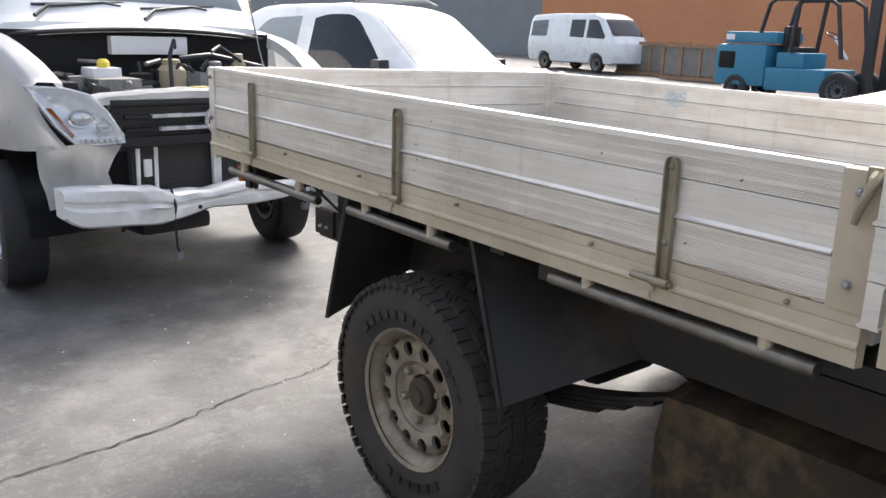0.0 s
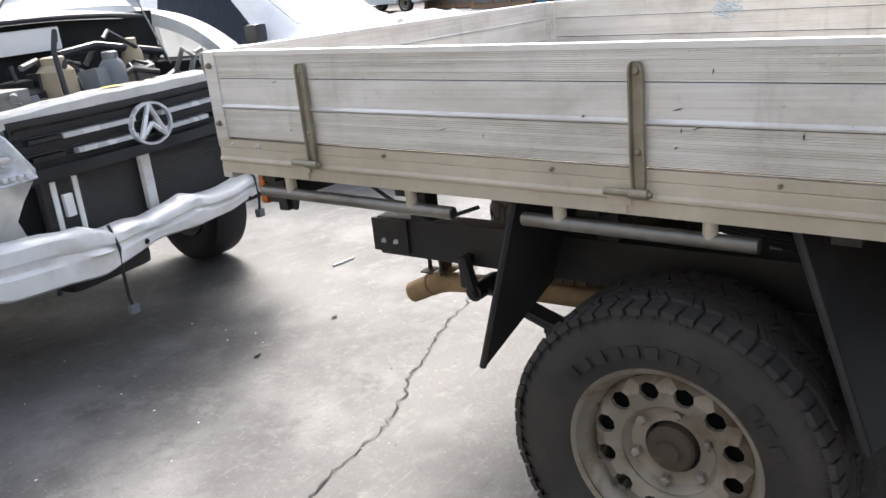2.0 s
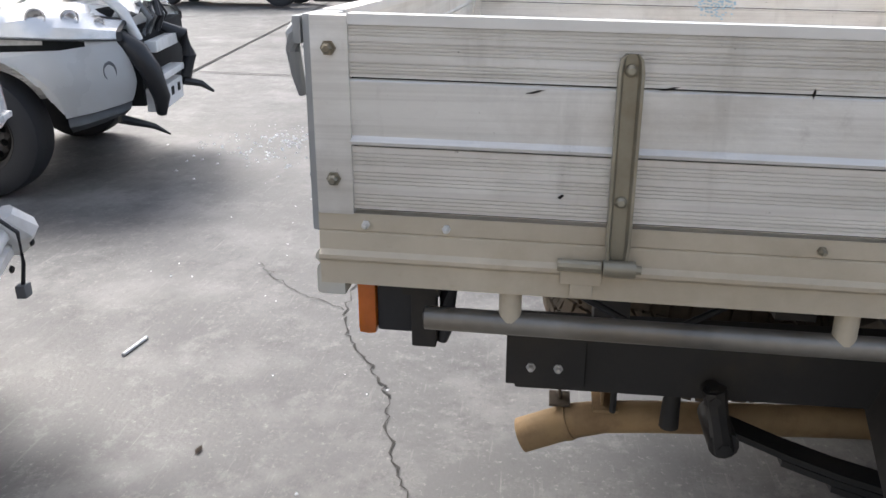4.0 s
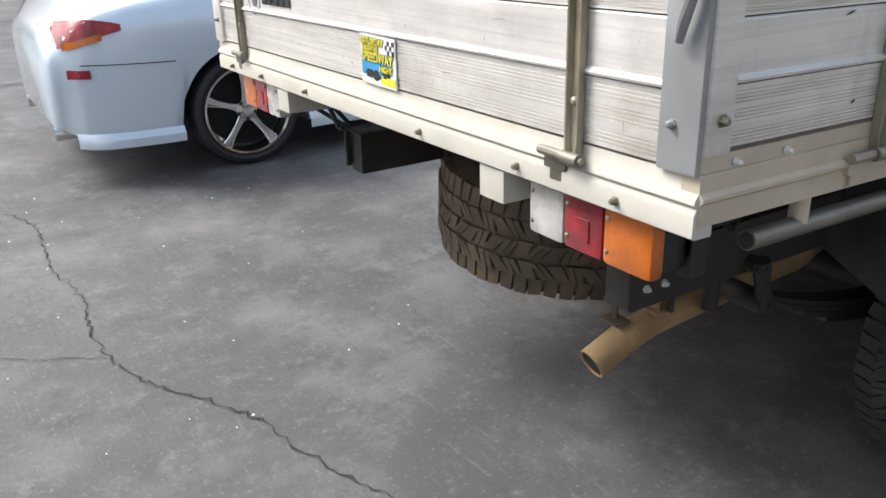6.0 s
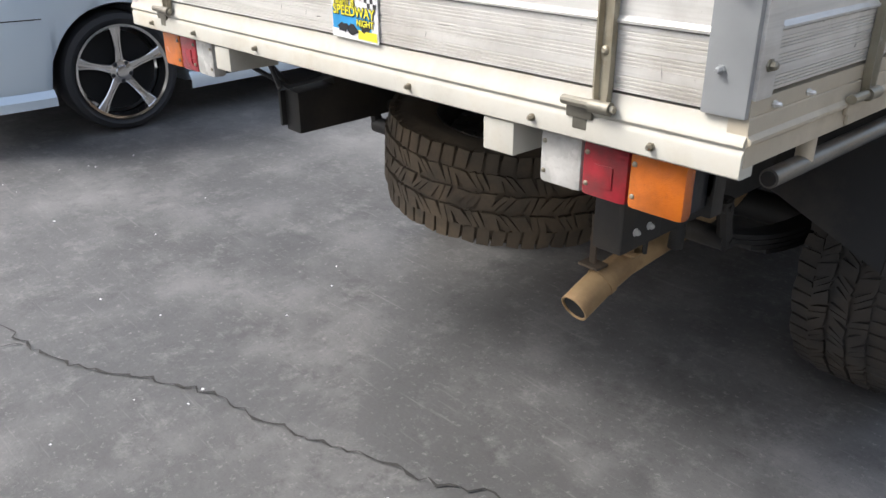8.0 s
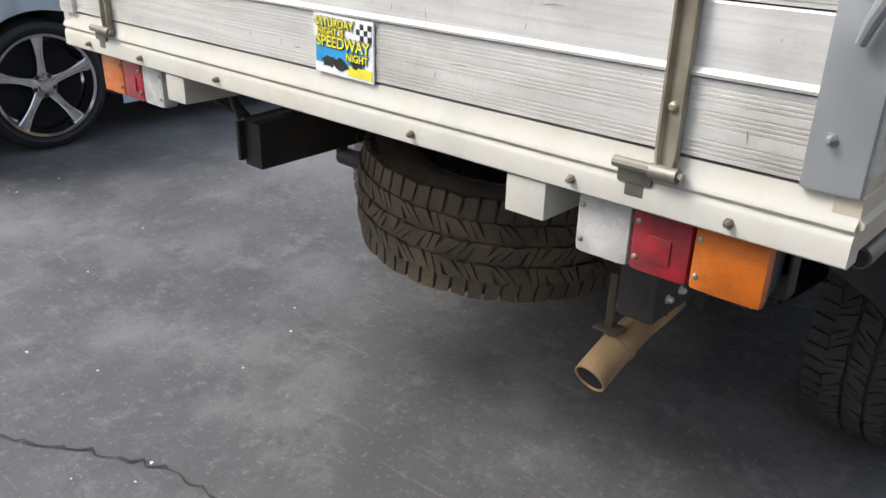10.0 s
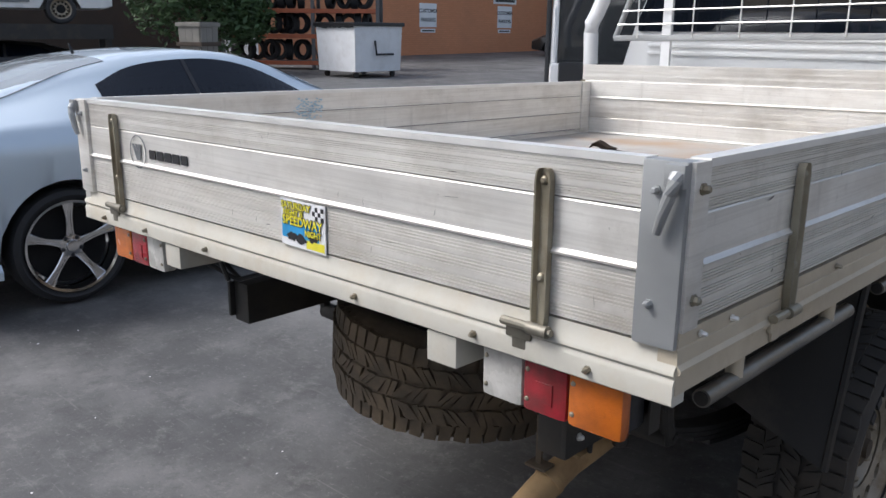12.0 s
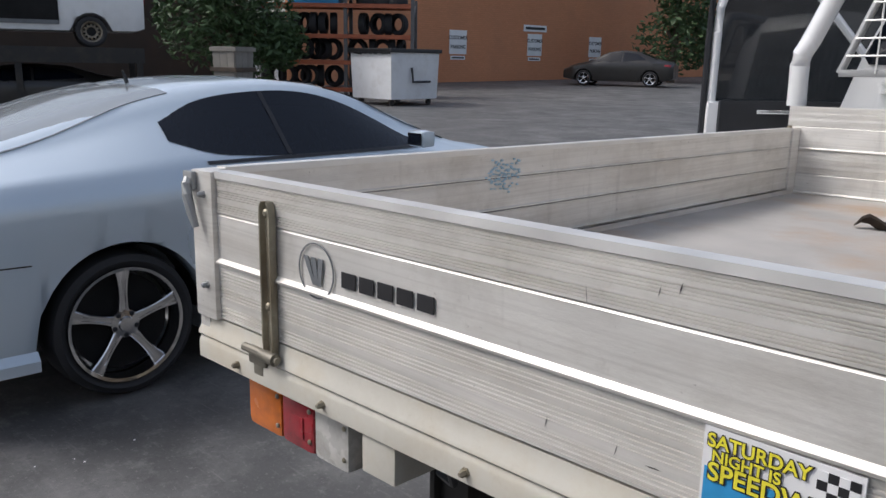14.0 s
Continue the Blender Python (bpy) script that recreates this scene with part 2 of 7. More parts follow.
def brick_courses(m):
    nt = m.node_tree
    b = nt.nodes["Principled BSDF"]
    src = b.inputs["Base Color"].links[0].from_socket
    tc = nt.nodes.new("ShaderNodeTexCoord")
    sep = nt.nodes.new("ShaderNodeSeparateXYZ")
    com = nt.nodes.new("ShaderNodeCombineXYZ")
    nt.links.new(tc.outputs["Object"], sep.inputs[0])
    nt.links.new(sep.outputs["Y"], com.inputs["X"])
    nt.links.new(sep.outputs["Z"], com.inputs["Y"])
    br = nt.nodes.new("ShaderNodeTexBrick")
    br.inputs["Scale"].default_value = 1.0
    br.inputs["Brick Width"].default_value, br.inputs["Row Height"].default_value, br.inputs["Mortar Size"].default_value = 0.24, 0.086, 0.008
    br.inputs["Color1"].default_value, br.inputs["Color2"].default_value, br.inputs["Mortar"].default_value = (1, 1, 1, 1), (0.93, 0.92, 0.91, 1), (0.85, 0.85, 0.85, 1)
    nt.links.new(com.outputs[0], br.inputs["Vector"])
    mx = nt.nodes.new("ShaderNodeMix")
    mx.data_type, mx.blend_type = "RGBA", "MULTIPLY"
    mx.inputs["Factor"].default_value = 1.0
    nt.links.new(src, mx.inputs["A"])
    nt.links.new(br.outputs["Color"], mx.inputs["B"])
    nt.links.new(mx.outputs["Result"], b.inputs["Base Color"])


brick_courses(ORANGE_WALL)
# dark brown holds the shade of the gap between the orange walls
DARK_WALL = material("shade_brown_wall", (0.05, 0.035, 0.025), 0.85, 0, 0.3, 1.2, 0.2, 20)
GREY_WALL = material("grey_cladding", (0.22, 0.23, 0.24), 0.7, 0, 0.1, 1)
# colour of the added wall, chosen for the light it bounces
BOUNCE_WALL = material("bounce_wall", (0.3, 0.29, 0.27), 0.8, 0, 0.1, 1)
TEAL = material("teal_machine_paint", (0.03, 0.2, 0.32), 0.45, 0, 0.12, 3, 0.05, 40, (0.03, 0.12, 0.18), 3, 0.4)
WOOD = material("crate_wood", (0.32, 0.19, 0.11), 0.8, 0, 0.2, 6, 0.2, 40)
LEAF = material("foliage", (0.055, 0.1, 0.035), 0.6, 0, 0.4, 3)
BARK = material("bark", (0.08, 0.06, 0.045), 0.9, 0, 0.3, 8, 0.3, 40)
RACK_ORANGE = material("rack_orange", (0.32, 0.09, 0.04), 0.6, 0, 0.2, 5)
RACK_GREY = material("rack_steel", (0.12, 0.12, 0.125), 0.55, 0.3, 0.2, 5)
SIGN_WHITE = material("sign_white", (0.8, 0.8, 0.8), 0.5, 0, 0.05, 3)
INK = material("black_ink", (0.02, 0.02, 0.022), 0.5, 0, 0.1, 20)
STK_BLUE = material("sticker_blue", (0.04, 0.3, 0.6), 0.45, 0, 0.15, 30)
STK_YELLOW = material("sticker_yellow", (0.8, 0.72, 0.05), 0.45, 0, 0.1, 30)
BLUE_PAINT = material("blue_overspray", (0.38, 0.56, 0.66), 0.6, 0, 0.2, 30)
CEMENT = material("planter_concrete", (0.22, 0.205, 0.18), 0.85, 0, 0.15, 5, 0.2, 40)
BIN_WHITE = material("bin_white_paint", (0.74, 0.75, 0.76), 0.5, 0, 0.06, 2, 0.1, 10, (0.5, 0.48, 0.45), 3, 0.3)


def ground_material():
    m = material("worn_concrete", (0.1, 0.099, 0.097), 0.6, 0, 0.28, 1.6, 0.35, 70, (0.21, 0.206, 0.2), 1.1, 0.75)
    nt = m.node_tree
    b = nt.nodes["Principled BSDF"]
    tc = nt.nodes.new("ShaderNodeTexCoord")
    src = b.inputs["Base Color"].links[0].from_socket
    layers = ((0.8, 0.47, 0.62, 0.6, (0.05, 0.05, 0.05), 0.62), (2.3, 0.5, 0.7, 0.55, (0.2, 0.196, 0.188), 0.7), (3.7, 0.54, 0.68, 0.6, (0.042, 0.042, 0.042), 0.7),
              (7.0, 0.53, 0.66, 0.55, (0.22, 0.215, 0.205), 0.78), (16.0, 0.54, 0.66, 0.5, (0.055, 0.054, 0.052), 0.8), (45.0, 0.57, 0.68, 0.5, (0.3, 0.292, 0.275), 0.7), (150.0, 0.56, 0.7, 0.45, (0.05, 0.05, 0.05), 0.6))
    for scale, lo, hi, amount, colr, rough in layers:
        n = nt.nodes.new("ShaderNodeTexNoise")
        n.inputs["Scale"].default_value, n.inputs["Detail"].default_value = scale, 9
        n.inputs["Roughness"].default_value = rough
        nt.links.new(tc.outputs["Object"], n.inputs["Vector"])
        r = nt.nodes.new("ShaderNodeMapRange")
        r.inputs["From Min"].default_value, r.inputs["From Max"].default_value, r.inputs["To Max"].default_value = lo, hi, amount
        nt.links.new(n.outputs["Fac"], r.inputs["Value"])
        mx = nt.nodes.new("ShaderNodeMix")
        mx.data_type = "RGBA"
        nt.links.new(r.outputs[0], mx.inputs["Factor"])
        nt.links.new(src, mx.inputs["A"])
        mx.inputs["B"].default_value = (*colr, 1)
        src = mx.outputs["Result"]
    # scuffs: short pale scratches lying in two directions
    for turn, stretch in ((0.5, (3.0, 46.0, 1.0)), (-0.9, (4.0, 60.0, 1.0))):
        mp = nt.nodes.new("ShaderNodeMapping")
        mp.inputs["Rotation"].default_value = (0, 0, turn)
        mp.inputs["Scale"].default_value = stretch
        nt.links.new(tc.outputs["Object"], mp.inputs["Vector"])
        n = nt.nodes.new("ShaderNodeTexNoise")
        n.inputs["Scale"].default_value, n.inputs["Detail"].default_value, n.inputs["Roughness"].default_value = 1.0, 6, 0.6
        nt.links.new(mp.outputs[0], n.inputs["Vector"])
        r = nt.nodes.new("ShaderNodeMapRange")
        r.inputs["From Min"].default_value, r.inputs["From Max"].default_value, r.inputs["To Max"].default_value = 0.62, 0.75, 0.42
        nt.links.new(n.outputs["Fac"], r.inputs["Value"])
        mx = nt.nodes.new("ShaderNodeMix")
        mx.data_type = "RGBA"
        nt.links.new(r.outputs[0], mx.inputs["Factor"])
        nt.links.new(src, mx.inputs["A"])
        mx.inputs["B"].default_value = (0.27, 0.262, 0.25, 1)
        src = mx.outputs["Result"]
    nt.links.new(src, b.inputs["Base Color"])
    return m


GROUND = ground_material()
CRACK = material("crack_dirt", (0.045, 0.043, 0.04), 0.95, 0, 0.3, 20)
JOINT = material("pale_joint", (0.4, 0.39, 0.37), 0.85, 0, 0.2, 6)


# ---- mesh helpers ----
def part(name, bm, mat, parent=None, label="", smooth=35):
    me = bpy.data.meshes.new(name)
    bm.normal_update()
    bm.to_mesh(me)
    bm.free()
    me.materials.append(mat)
    if smooth:
        me.shade_smooth()
        me.set_sharp_from_angle(angle=radians(smooth))
    ob = new(name, me)
    if parent:
        ob.parent = parent
    if label:
        tagged(ob, label)
    return ob


def thing(name, label, category, m=None, group="", kind=""):
    ob = new(name)
    ob.empty_display_size = 0.2
    if m is not None:
        ob.matrix_world = m
    return tagged(ob, label, category, group, kind)


def box(bm, x0, x1, y0, y1, z0, z1, bevel=0.0, m=None):
    vs = bmesh.ops.create_cube(bm, size=1.0)["verts"]
    bmesh.ops.transform(bm, verts=vs, matrix=Matrix.Translation(((x0 + x1) / 2, (y0 + y1) / 2, (z0 + z1) / 2)) @
                        Matrix.Diagonal((abs(x1 - x0), abs(y1 - y0), abs(z1 - z0), 1)))
    if bevel:
        es = list({e for v in vs for e in v.link_edges})
        r = bmesh.ops.bevel(bm, geom=es, offset=bevel, segments=2, affect="EDGES", profile=0.7)
        vs = list({v for f in r["faces"] for v in f.verts} | {v for v in vs if v.is_valid})
    if m is not None:
        bmesh.ops.transform(bm, verts=vs, matrix=m)
    return vs


def boxes(*rows, bevel=0.0):
    bm = bmesh.new()
    for r in rows:
        box(bm, *r, bevel=bevel)
    return bm


def tube(bm, pts, r, seg=12, cap=True, hollow=0.0):
    pts = [Vector(p) for p in pts]
    rings = []
    up = Vector((0.013, 0.021, 1))
    for i, p in enumerate(pts):
        d = (pts[min(i + 1, len(pts) - 1)] - pts[max(i - 1, 0)]).normalized()
        a = d.cross(up)
        a = a.normalized() if a.length > 0.05 else d.cross(Vector((1, 0, 0))).normalized()
        b = d.cross(a)
        rr = r[i] if isinstance(r, (list, tuple)) else r
        rings.append([bm.verts.new(p + rr * (a * math.cos(2 * math.pi * k / seg) + b * math.sin(2 * math.pi * k / seg))) for k in range(seg)])
    for q0, q1 in zip(rings, rings[1:]):
        for k in range(seg):
            bm.faces.new((q0[k], q0[(k + 1) % seg], q1[(k + 1) % seg], q1[k]))
    if cap:
        bm.faces.new(rings[0][::-1])
        bm.faces.new(rings[-1])
    return rings


def tubes(rows, r, seg=12):
    bm = bmesh.new()
    for pts in rows:
        tube(bm, pts, r, seg)
    bmesh.ops.recalc_face_normals(bm, faces=bm.faces)
    return bm


def lathe(bm, profile, seg=48, m=None, closed=False):
    """profile: (radius, x); turns about the x axis."""
    rings = []
    for k in range(seg):
        a = 2 * math.pi * k / seg
        rings.append([bm.verts.new((x, r * math.cos(a), r * math.sin(a))) for r, x in profile])
    n = len(profile)
    for k in range(seg):
        q0, q1 = rings[k], rings[(k + 1) % seg]
        for i in range(n if closed else n - 1):
            j = (i + 1) % n
            bm.faces.new((q0[i], q1[i], q1[j], q0[j]))
    bmesh.ops.remove_doubles(bm, verts=bm.verts, dist=0.0004)
    bmesh.ops.recalc_face_normals(bm, faces=bm.faces)
    if m is not None:
        bm.transform(m)
    return bm


def extrude_profile(profile, a, b, axis, depth_axis, skew=None):
    """profile: closed list of (offset, z); runs from a to b along axis ('x' or 'y')."""
    bm = bmesh.new()
    rings = []
    for v in (a, b):
        rings.append([bm.verts.new((v, o, z) if axis == "x" else (o, v, z)) for o, z in profile])
    n = len(profile)
    for i in range(n):
        j = (i + 1) % n
        bm.faces.new((rings[0][i], rings[0][j], rings[1][j], rings[1][i]))
    bm.faces.new(rings[0][::-1])
    bm.faces.new(rings[1])
    bmesh.ops.recalc_face_normals(bm, faces=bm.faces)
    return bm


def text_mesh(body, size, m, mat, name, parent, bold=0.0, depth=0.0004):
    cu = bpy.data.curves.new("lettering", "FONT")
    cu.body, cu.size, cu.align_x, cu.align_y, cu.offset, cu.extrude = body, size, "CENTER", "CENTER", bold, depth
    tmp = new("lettering_source", cu)
    dg = bpy.context.evaluated_depsgraph_get()
    me = bpy.data.meshes.new_from_object(tmp.evaluated_get(dg))
    bpy.data.objects.remove(tmp)
    me.transform(m)
    me.materials.clear()
    me.materials.append(mat)
    ob = new(name, me)
    if parent:
        ob.parent = parent
    return ob


# ---- vehicles: shared pieces ----
def shell(rows, arches=(), arch_r=0.36, step=0.05, rows_up=5):
    """A car body from stations (y, z sill, z belt, z top, half widths at sill, belt and top), open arches at (y, z)."""
    cols = np.array(rows, float)
    n = max(2, int((cols[-1, 0] - cols[0, 0]) / step))
    ys = np.unique(np.concatenate([np.linspace(cols[0, 0], cols[-1, 0], n), cols[:, 0]]))

    def ring(y):
        zl, zb, zt, wl, wb, wt = [float(np.mean(np.interp([y - 0.1, y - 0.05, y, y + 0.05, y + 0.1], cols[:, 0], cols[:, k]))) for k in range(1, 7)]
        zm = zl + (zb - zl) * 0.62
        pts = [(0.0, zl), (wl * 0.9, zl)]
        side = [(wl * 0.985, zl + 0.015), (wl, zl + 0.07), (wl + (wb - wl) * 0.55 + 0.012, zl + (zm - zl) * 0.55), (wb * 1.008, zm), (wb * 1.004, zm + (zb - zm) * 0.55), (wb * 0.985, zb)]
        pts += side
        r = min(0.07, (zt - zb) * 0.35)
        for f in (0.25, 0.5, 0.75):
            pts.append((wb * 0.985 + (wt + 0.04 - wb * 0.985) * f, zb + (zt - r - zb) * f))
        pts += [(wt + 0.035, zt - r), (wt, zt - r * 0.35), (wt * 0.75, zt - 0.004), (wt * 0.4, zt), (0.0, zt + 0.004)]
        return pts

    bm = bmesh.new()
    grid = []
    for y in ys:
        line = []
        for x, z in ring(y):
            for ay, az in arches:
                if abs(y - ay) < arch_r and x > 0.3:
                    z = max(z, az + math.sqrt(arch_r ** 2 - (y - ay) ** 2))
            line.append((x, y, z))
        grid.append(line)
    made = []
    for sign in (1, -1):
        made.append([[bm.verts.new((sign * x, y, z)) for x, y, z in line] for line in grid])
    for g, sign in zip(made, (1, -1)):
        for l0, l1 in zip(g, g[1:]):
            for i in range(len(l0) - 1):
                q = (l0[i], l1[i], l1[i + 1], l0[i + 1])
                bm.faces.new(q)
        # ends
    for k in (0, -1):
        loop = made[0][k] + made[1][k][::-1]
        bm.faces.new(loop)
    bmesh.ops.remove_doubles(bm, verts=bm.verts, dist=0.0005)
    bmesh.ops.dissolve_degenerate(bm, edges=bm.edges, dist=0.0005)
    bmesh.ops.recalc_face_normals(bm, faces=bm.faces)

    def xat(y, z):
        pts = ring(y)[2:]
        zs = [p[1] for p in pts]
        xs = [p[0] for p in pts]
        return float(np.interp(z, zs, xs))

    def ztop(x, y):
        pts = ring(y)[-5:]
        return float(np.interp(abs(x), [p[0] for p in pts[::-1]], [p[1] for p in pts[::-1]]))
    return bm, xat, ztop


def side_patch(xat, y0, y1, lo, hi, side=1, off=0.005, n=24, m=4):
    """A thin pane that follows the body side between the curves lo(y) and hi(y)."""
    bm = bmesh.new()
    for o in (0.0, off):
        g = []
        for i in range(n + 1):
            y = y0 + (y1 - y0) * i / n
            a, b = lo(y), max(hi(y), lo(y) + 0.002)
            g.append([bm.verts.new((side * (xat(y, a + (b - a) * j / m) + o), y, a + (b - a) * j / m)) for j in range(m + 1)])
        for l0, l1 in zip(g, g[1:]):
            for j in range(m):
                bm.faces.new((l0[j], l1[j], l1[j + 1], l0[j + 1]))
    bmesh.ops.recalc_face_normals(bm, faces=bm.faces)
    return bm


def top_patch(ztop, y0, y1, w0, w1, off=0.006, n=12, m=10):
    bm = bmesh.new()
    g = []
    for i in range(n + 1):
        f = i / n
        y, w = y0 + (y1 - y0) * f, w0 + (w1 - w0) * f
        g.append([bm.verts.new((w * (2 * j / m - 1), y, ztop(w * (2 * j / m - 1), y) + off)) for j in range(m + 1)])
    for l0, l1 in zip(g, g[1:]):
        for j in range(m):
            bm.faces.new((l0[j], l1[j], l1[j + 1], l0[j + 1]))
    r = bmesh.ops.extrude_face_region(bm, geom=bm.faces[:])
    bmesh.ops.translate(bm, verts=[v for v in r["geom"] if isinstance(v, bmesh.types.BMVert)], vec=(0, 0, -0.004))
    bmesh.ops.recalc_face_normals(bm, faces=bm.faces)
    return bm


def curve(*pts):
    xs, zs = [p[0] for p in pts], [p[1] for p in pts]
    return lambda y: float(np.mean(np.interp([y - 0.09, y - 0.045, y, y + 0.045, y + 0.09], xs, zs)))


def tyre_mesh(r, w, rim, groove=0.006):
    h = w / 2
    g = groove
    prof = [(rim, -h * 0.72), (rim + 0.012, -h * 0.86), (rim + (r - rim) * 0.45, -h * 1.0), (r - 0.045, -h * 0.97), (r - g - 0.01, -h * 0.86), (r - g - 0.002, -h * 0.6), (r - g, 0),
            (r - g - 0.002, h * 0.6), (r - g - 0.01, h * 0.86), (r - 0.045, h * 0.97), (rim + (r - rim) * 0.45, h), (rim + 0.012, h * 0.86), (rim, h * 0.72)]
    return lathe(bmesh.new(), prof, 64)


def tread_mesh(r, w, count=60):
    """All-terrain tread: shoulder lugs and staggered inner blocks."""
    bm = bmesh.new()
    h = w / 2
    for k in range(count):
        a = 2 * math.pi * k / count
        for x, sx, da, la, skew, rr in ((-h * 0.8, 0.29, 0.0, 0.8, 0.15, -0.007), (-h * 0.42, 0.25, 0.45, 0.88, -0.7, 0.0), (0.0, 0.25, 0.1, 0.88, 0.8, 0.0), (h * 0.42, 0.25, 0.6, 0.88, -0.7, 0.0), (h * 0.8, 0.29, 0.25, 0.8, 0.15, -0.007)):
            c = a + da * 2 * math.pi / count
            hw, full = w * sx * 0.36, math.pi * r / count * la
            lean_by = skew * (1.0, 0.55, 1.35)[k % 3]
            # every other inner block is cut in two
            for off, cut in (((-0.53, 0.44), (0.53, 0.44)) if abs(x) < h * 0.6 and k % 2 else ((0.0, 1.0),)):
                quad = []
                for depth in (-0.018, 0.0):
                    for ux, ul in ((-1, -1), (1, -1), (1, 1), (-1, 1)):
                        ang = c + full * (off + ul * cut + ux * lean_by) / r
                        rad = r + rr + depth - (0.004 if depth == 0 and (abs(x) > h * 0.6 and ux * x > 0) else 0)
                        quad.append(bm.verts.new((x + ux * hw * (1.0 if (k + (ul > 0)) % 3 else 0.82), rad * math.cos(ang), rad * math.sin(ang))))
                for f in ((4, 5, 6, 7), (0, 1, 5, 4), (1, 2, 6, 5), (2, 3, 7, 6), (3, 0, 4, 7)):
                    bm.faces.new([quad[i] for i in f])
        # side lug
        for s in (-1, 1):
            c = a + 0.5 * 2 * math.pi / count
            quad = []
            for dx in (0.0, 0.006):
                for ur, ul in ((-1, -1), (1, -1), (1, 1), (-1, 1)):
                    ang = c + ul * 0.28 * 2 * math.pi / count
                    rad = r - 0.035 + ur * 0.017
                    quad.append(bm.verts.new((s * (h * 0.93 + dx - 0.06 * h * (ur > 0)), rad * math.cos(ang), rad * math.sin(ang))))
            for f in ((4, 5, 6, 7), (0, 1, 5, 4), (1, 2, 6, 5), (2, 3, 7, 6), (3, 0, 4, 7)):
                bm.faces.new([quad[i] for i in f])
    bmesh.ops.recalc_face_normals(bm, faces=bm.faces)
    return bm


def steel_rim_mesh(r, w, holes=12):
    """A pressed steel rim with a ring of round holes; its face looks along +x."""
    bm = bmesh.new()
    h = w * 0.42
    prof = [(r, h), (r + 0.012, h + 0.006), (r + 0.014, h - 0.004), (r - 0.004, h - 0.012), (r - 0.016, h - 0.03), (r - 0.024, h - 0.05)]
    lathe(bm, prof, 64)
    back = bmesh.new()
    lathe(back, [(r - 0.024, h - 0.05), (r - 0.03, -h), (r + 0.01, -h - 0.004)], 48)
    me = bpy.data.meshes.new("rim_back")
    back.to_mesh(me)
    back.free()
    bm.from_mesh(me)
    # face disc with round holes between an inner and an outer ring
    ri, ro, rm, rh = r * 0.54, r - 0.024, r * 0.725, 0.0235
    xo, xi = h - 0.05, h - 0.036
    seg = 8
    for k in range(holes):
        a0, a1 = 2 * math.pi * k / holes, 2 * math.pi * (k + 1) / holes
        ac = (a0 + a1) / 2
        xm = xi + 0.008
        hole, outer = [], []
        cyc = [(-1, -1), (0, -1), (1, -1), (1, 0), (1, 1), (0, 1), (-1, 1), (-1, 0)]
        for ua, ur in cyc:
            ang = ac + ua * (a1 - a0) / 2
            rad = {-1: ri, 0: rm, 1: ro}[ur]
            x = {-1: xi, 0: xm, 1: xo}[ur]
            outer.append(bm.verts.new((x, rad * math.cos(ang), rad * math.sin(ang))))
            t = math.atan2(ur, ua)
            rad2, ang2 = rm + rh * math.sin(t), ac + rh * math.cos(t) / rm
            hole.append((bm.verts.new((xm, rad2 * math.cos(ang2), rad2 * math.sin(ang2))), bm.verts.new((xm - 0.012, rad2 * math.cos(ang2), rad2 * math.sin(ang2)))))
        for i in range(seg):
            j = (i + 1) % seg
            bm.faces.new((outer[i], outer[j], hole[j][0], hole[i][0]))
            bm.faces.new((hole[i][0], hole[j][0], hole[j][1], hole[i][1]))
    lathe_in = bmesh.new()
    lathe(lathe_in, [(ri + 0.014, xi - 0.003), (ri * 0.97, xi - 0.004), (ri * 0.86, xi - 0.024), (ri * 0.7, xi - 0.028), (0.064, xi - 0.026), (0.06, xi - 0.045), (0.0, xi - 0.047)], 48)
    me2 = bpy.data.meshes.new("rim_centre")
    lathe_in.to_mesh(me2)
    lathe_in.free()
    bm.from_mesh(me2)
    bmesh.ops.remove_doubles(bm, verts=bm.verts, dist=0.0008)
    bmesh.ops.recalc_face_normals(bm, faces=bm.faces)
    return bm


def spoke_rim_mesh(r, w, spokes=5):
    bm = bmesh.new()
    h = w * 0.45
    lathe(bm, [(r + 0.008, h), (r + 0.006, h + 0.006), (r - 0.008, h + 0.002), (r - 0.016, h - 0.03), (r - 0.03, -h), (r, -h)], 64)
    for k in range(spokes):
        turn = Matrix.Rotation(2 * math.pi * k / spokes, 4, "X")
        prev = None
        for f in (0.0, 0.2, 0.4, 0.6, 0.8, 1.0):
            rad, half, x = 0.035 + (r - 0.045) * f, 0.026 - 0.009 * math.sin(math.pi * f) + 0.006 * f ** 3, h - 0.022 + 0.014 * f
            groove = 0.007 * math.sin(math.pi * min(f * 1.1 + 0.05, 1.0))
            ring = [bm.verts.new(turn @ Vector((xx, yy, rad))) for xx, yy in ((x - 0.035, -half), (x - 0.005, -half), (x, -half * 0.8), (x, -half * 0.42), (x - groove, -half * 0.3), (x - groove, half * 0.3), (x, half * 0.42), (x, half * 0.8), (x - 0.005, half), (x - 0.035, half))]
            if prev:
                for i in range(10):
                    bm.faces.new((prev[i], prev[(i + 1) % 10], ring[(i + 1) % 10], ring[i]))
            prev = ring
    hub = bmesh.new()
    lathe(hub, [(0.0, h - 0.004), (0.03, h - 0.006), (0.034, h - 0.016), (0.062, h - 0.022), (0.066, h - 0.06), (0.0, h - 0.06)], 32)
    me = bpy.data.meshes.new("hub")
    hub.to_mesh(me)
    hub.free()
    bm.from_mesh(me)
    bmesh.ops.recalc_face_normals(bm, faces=bm.faces)
    return bm


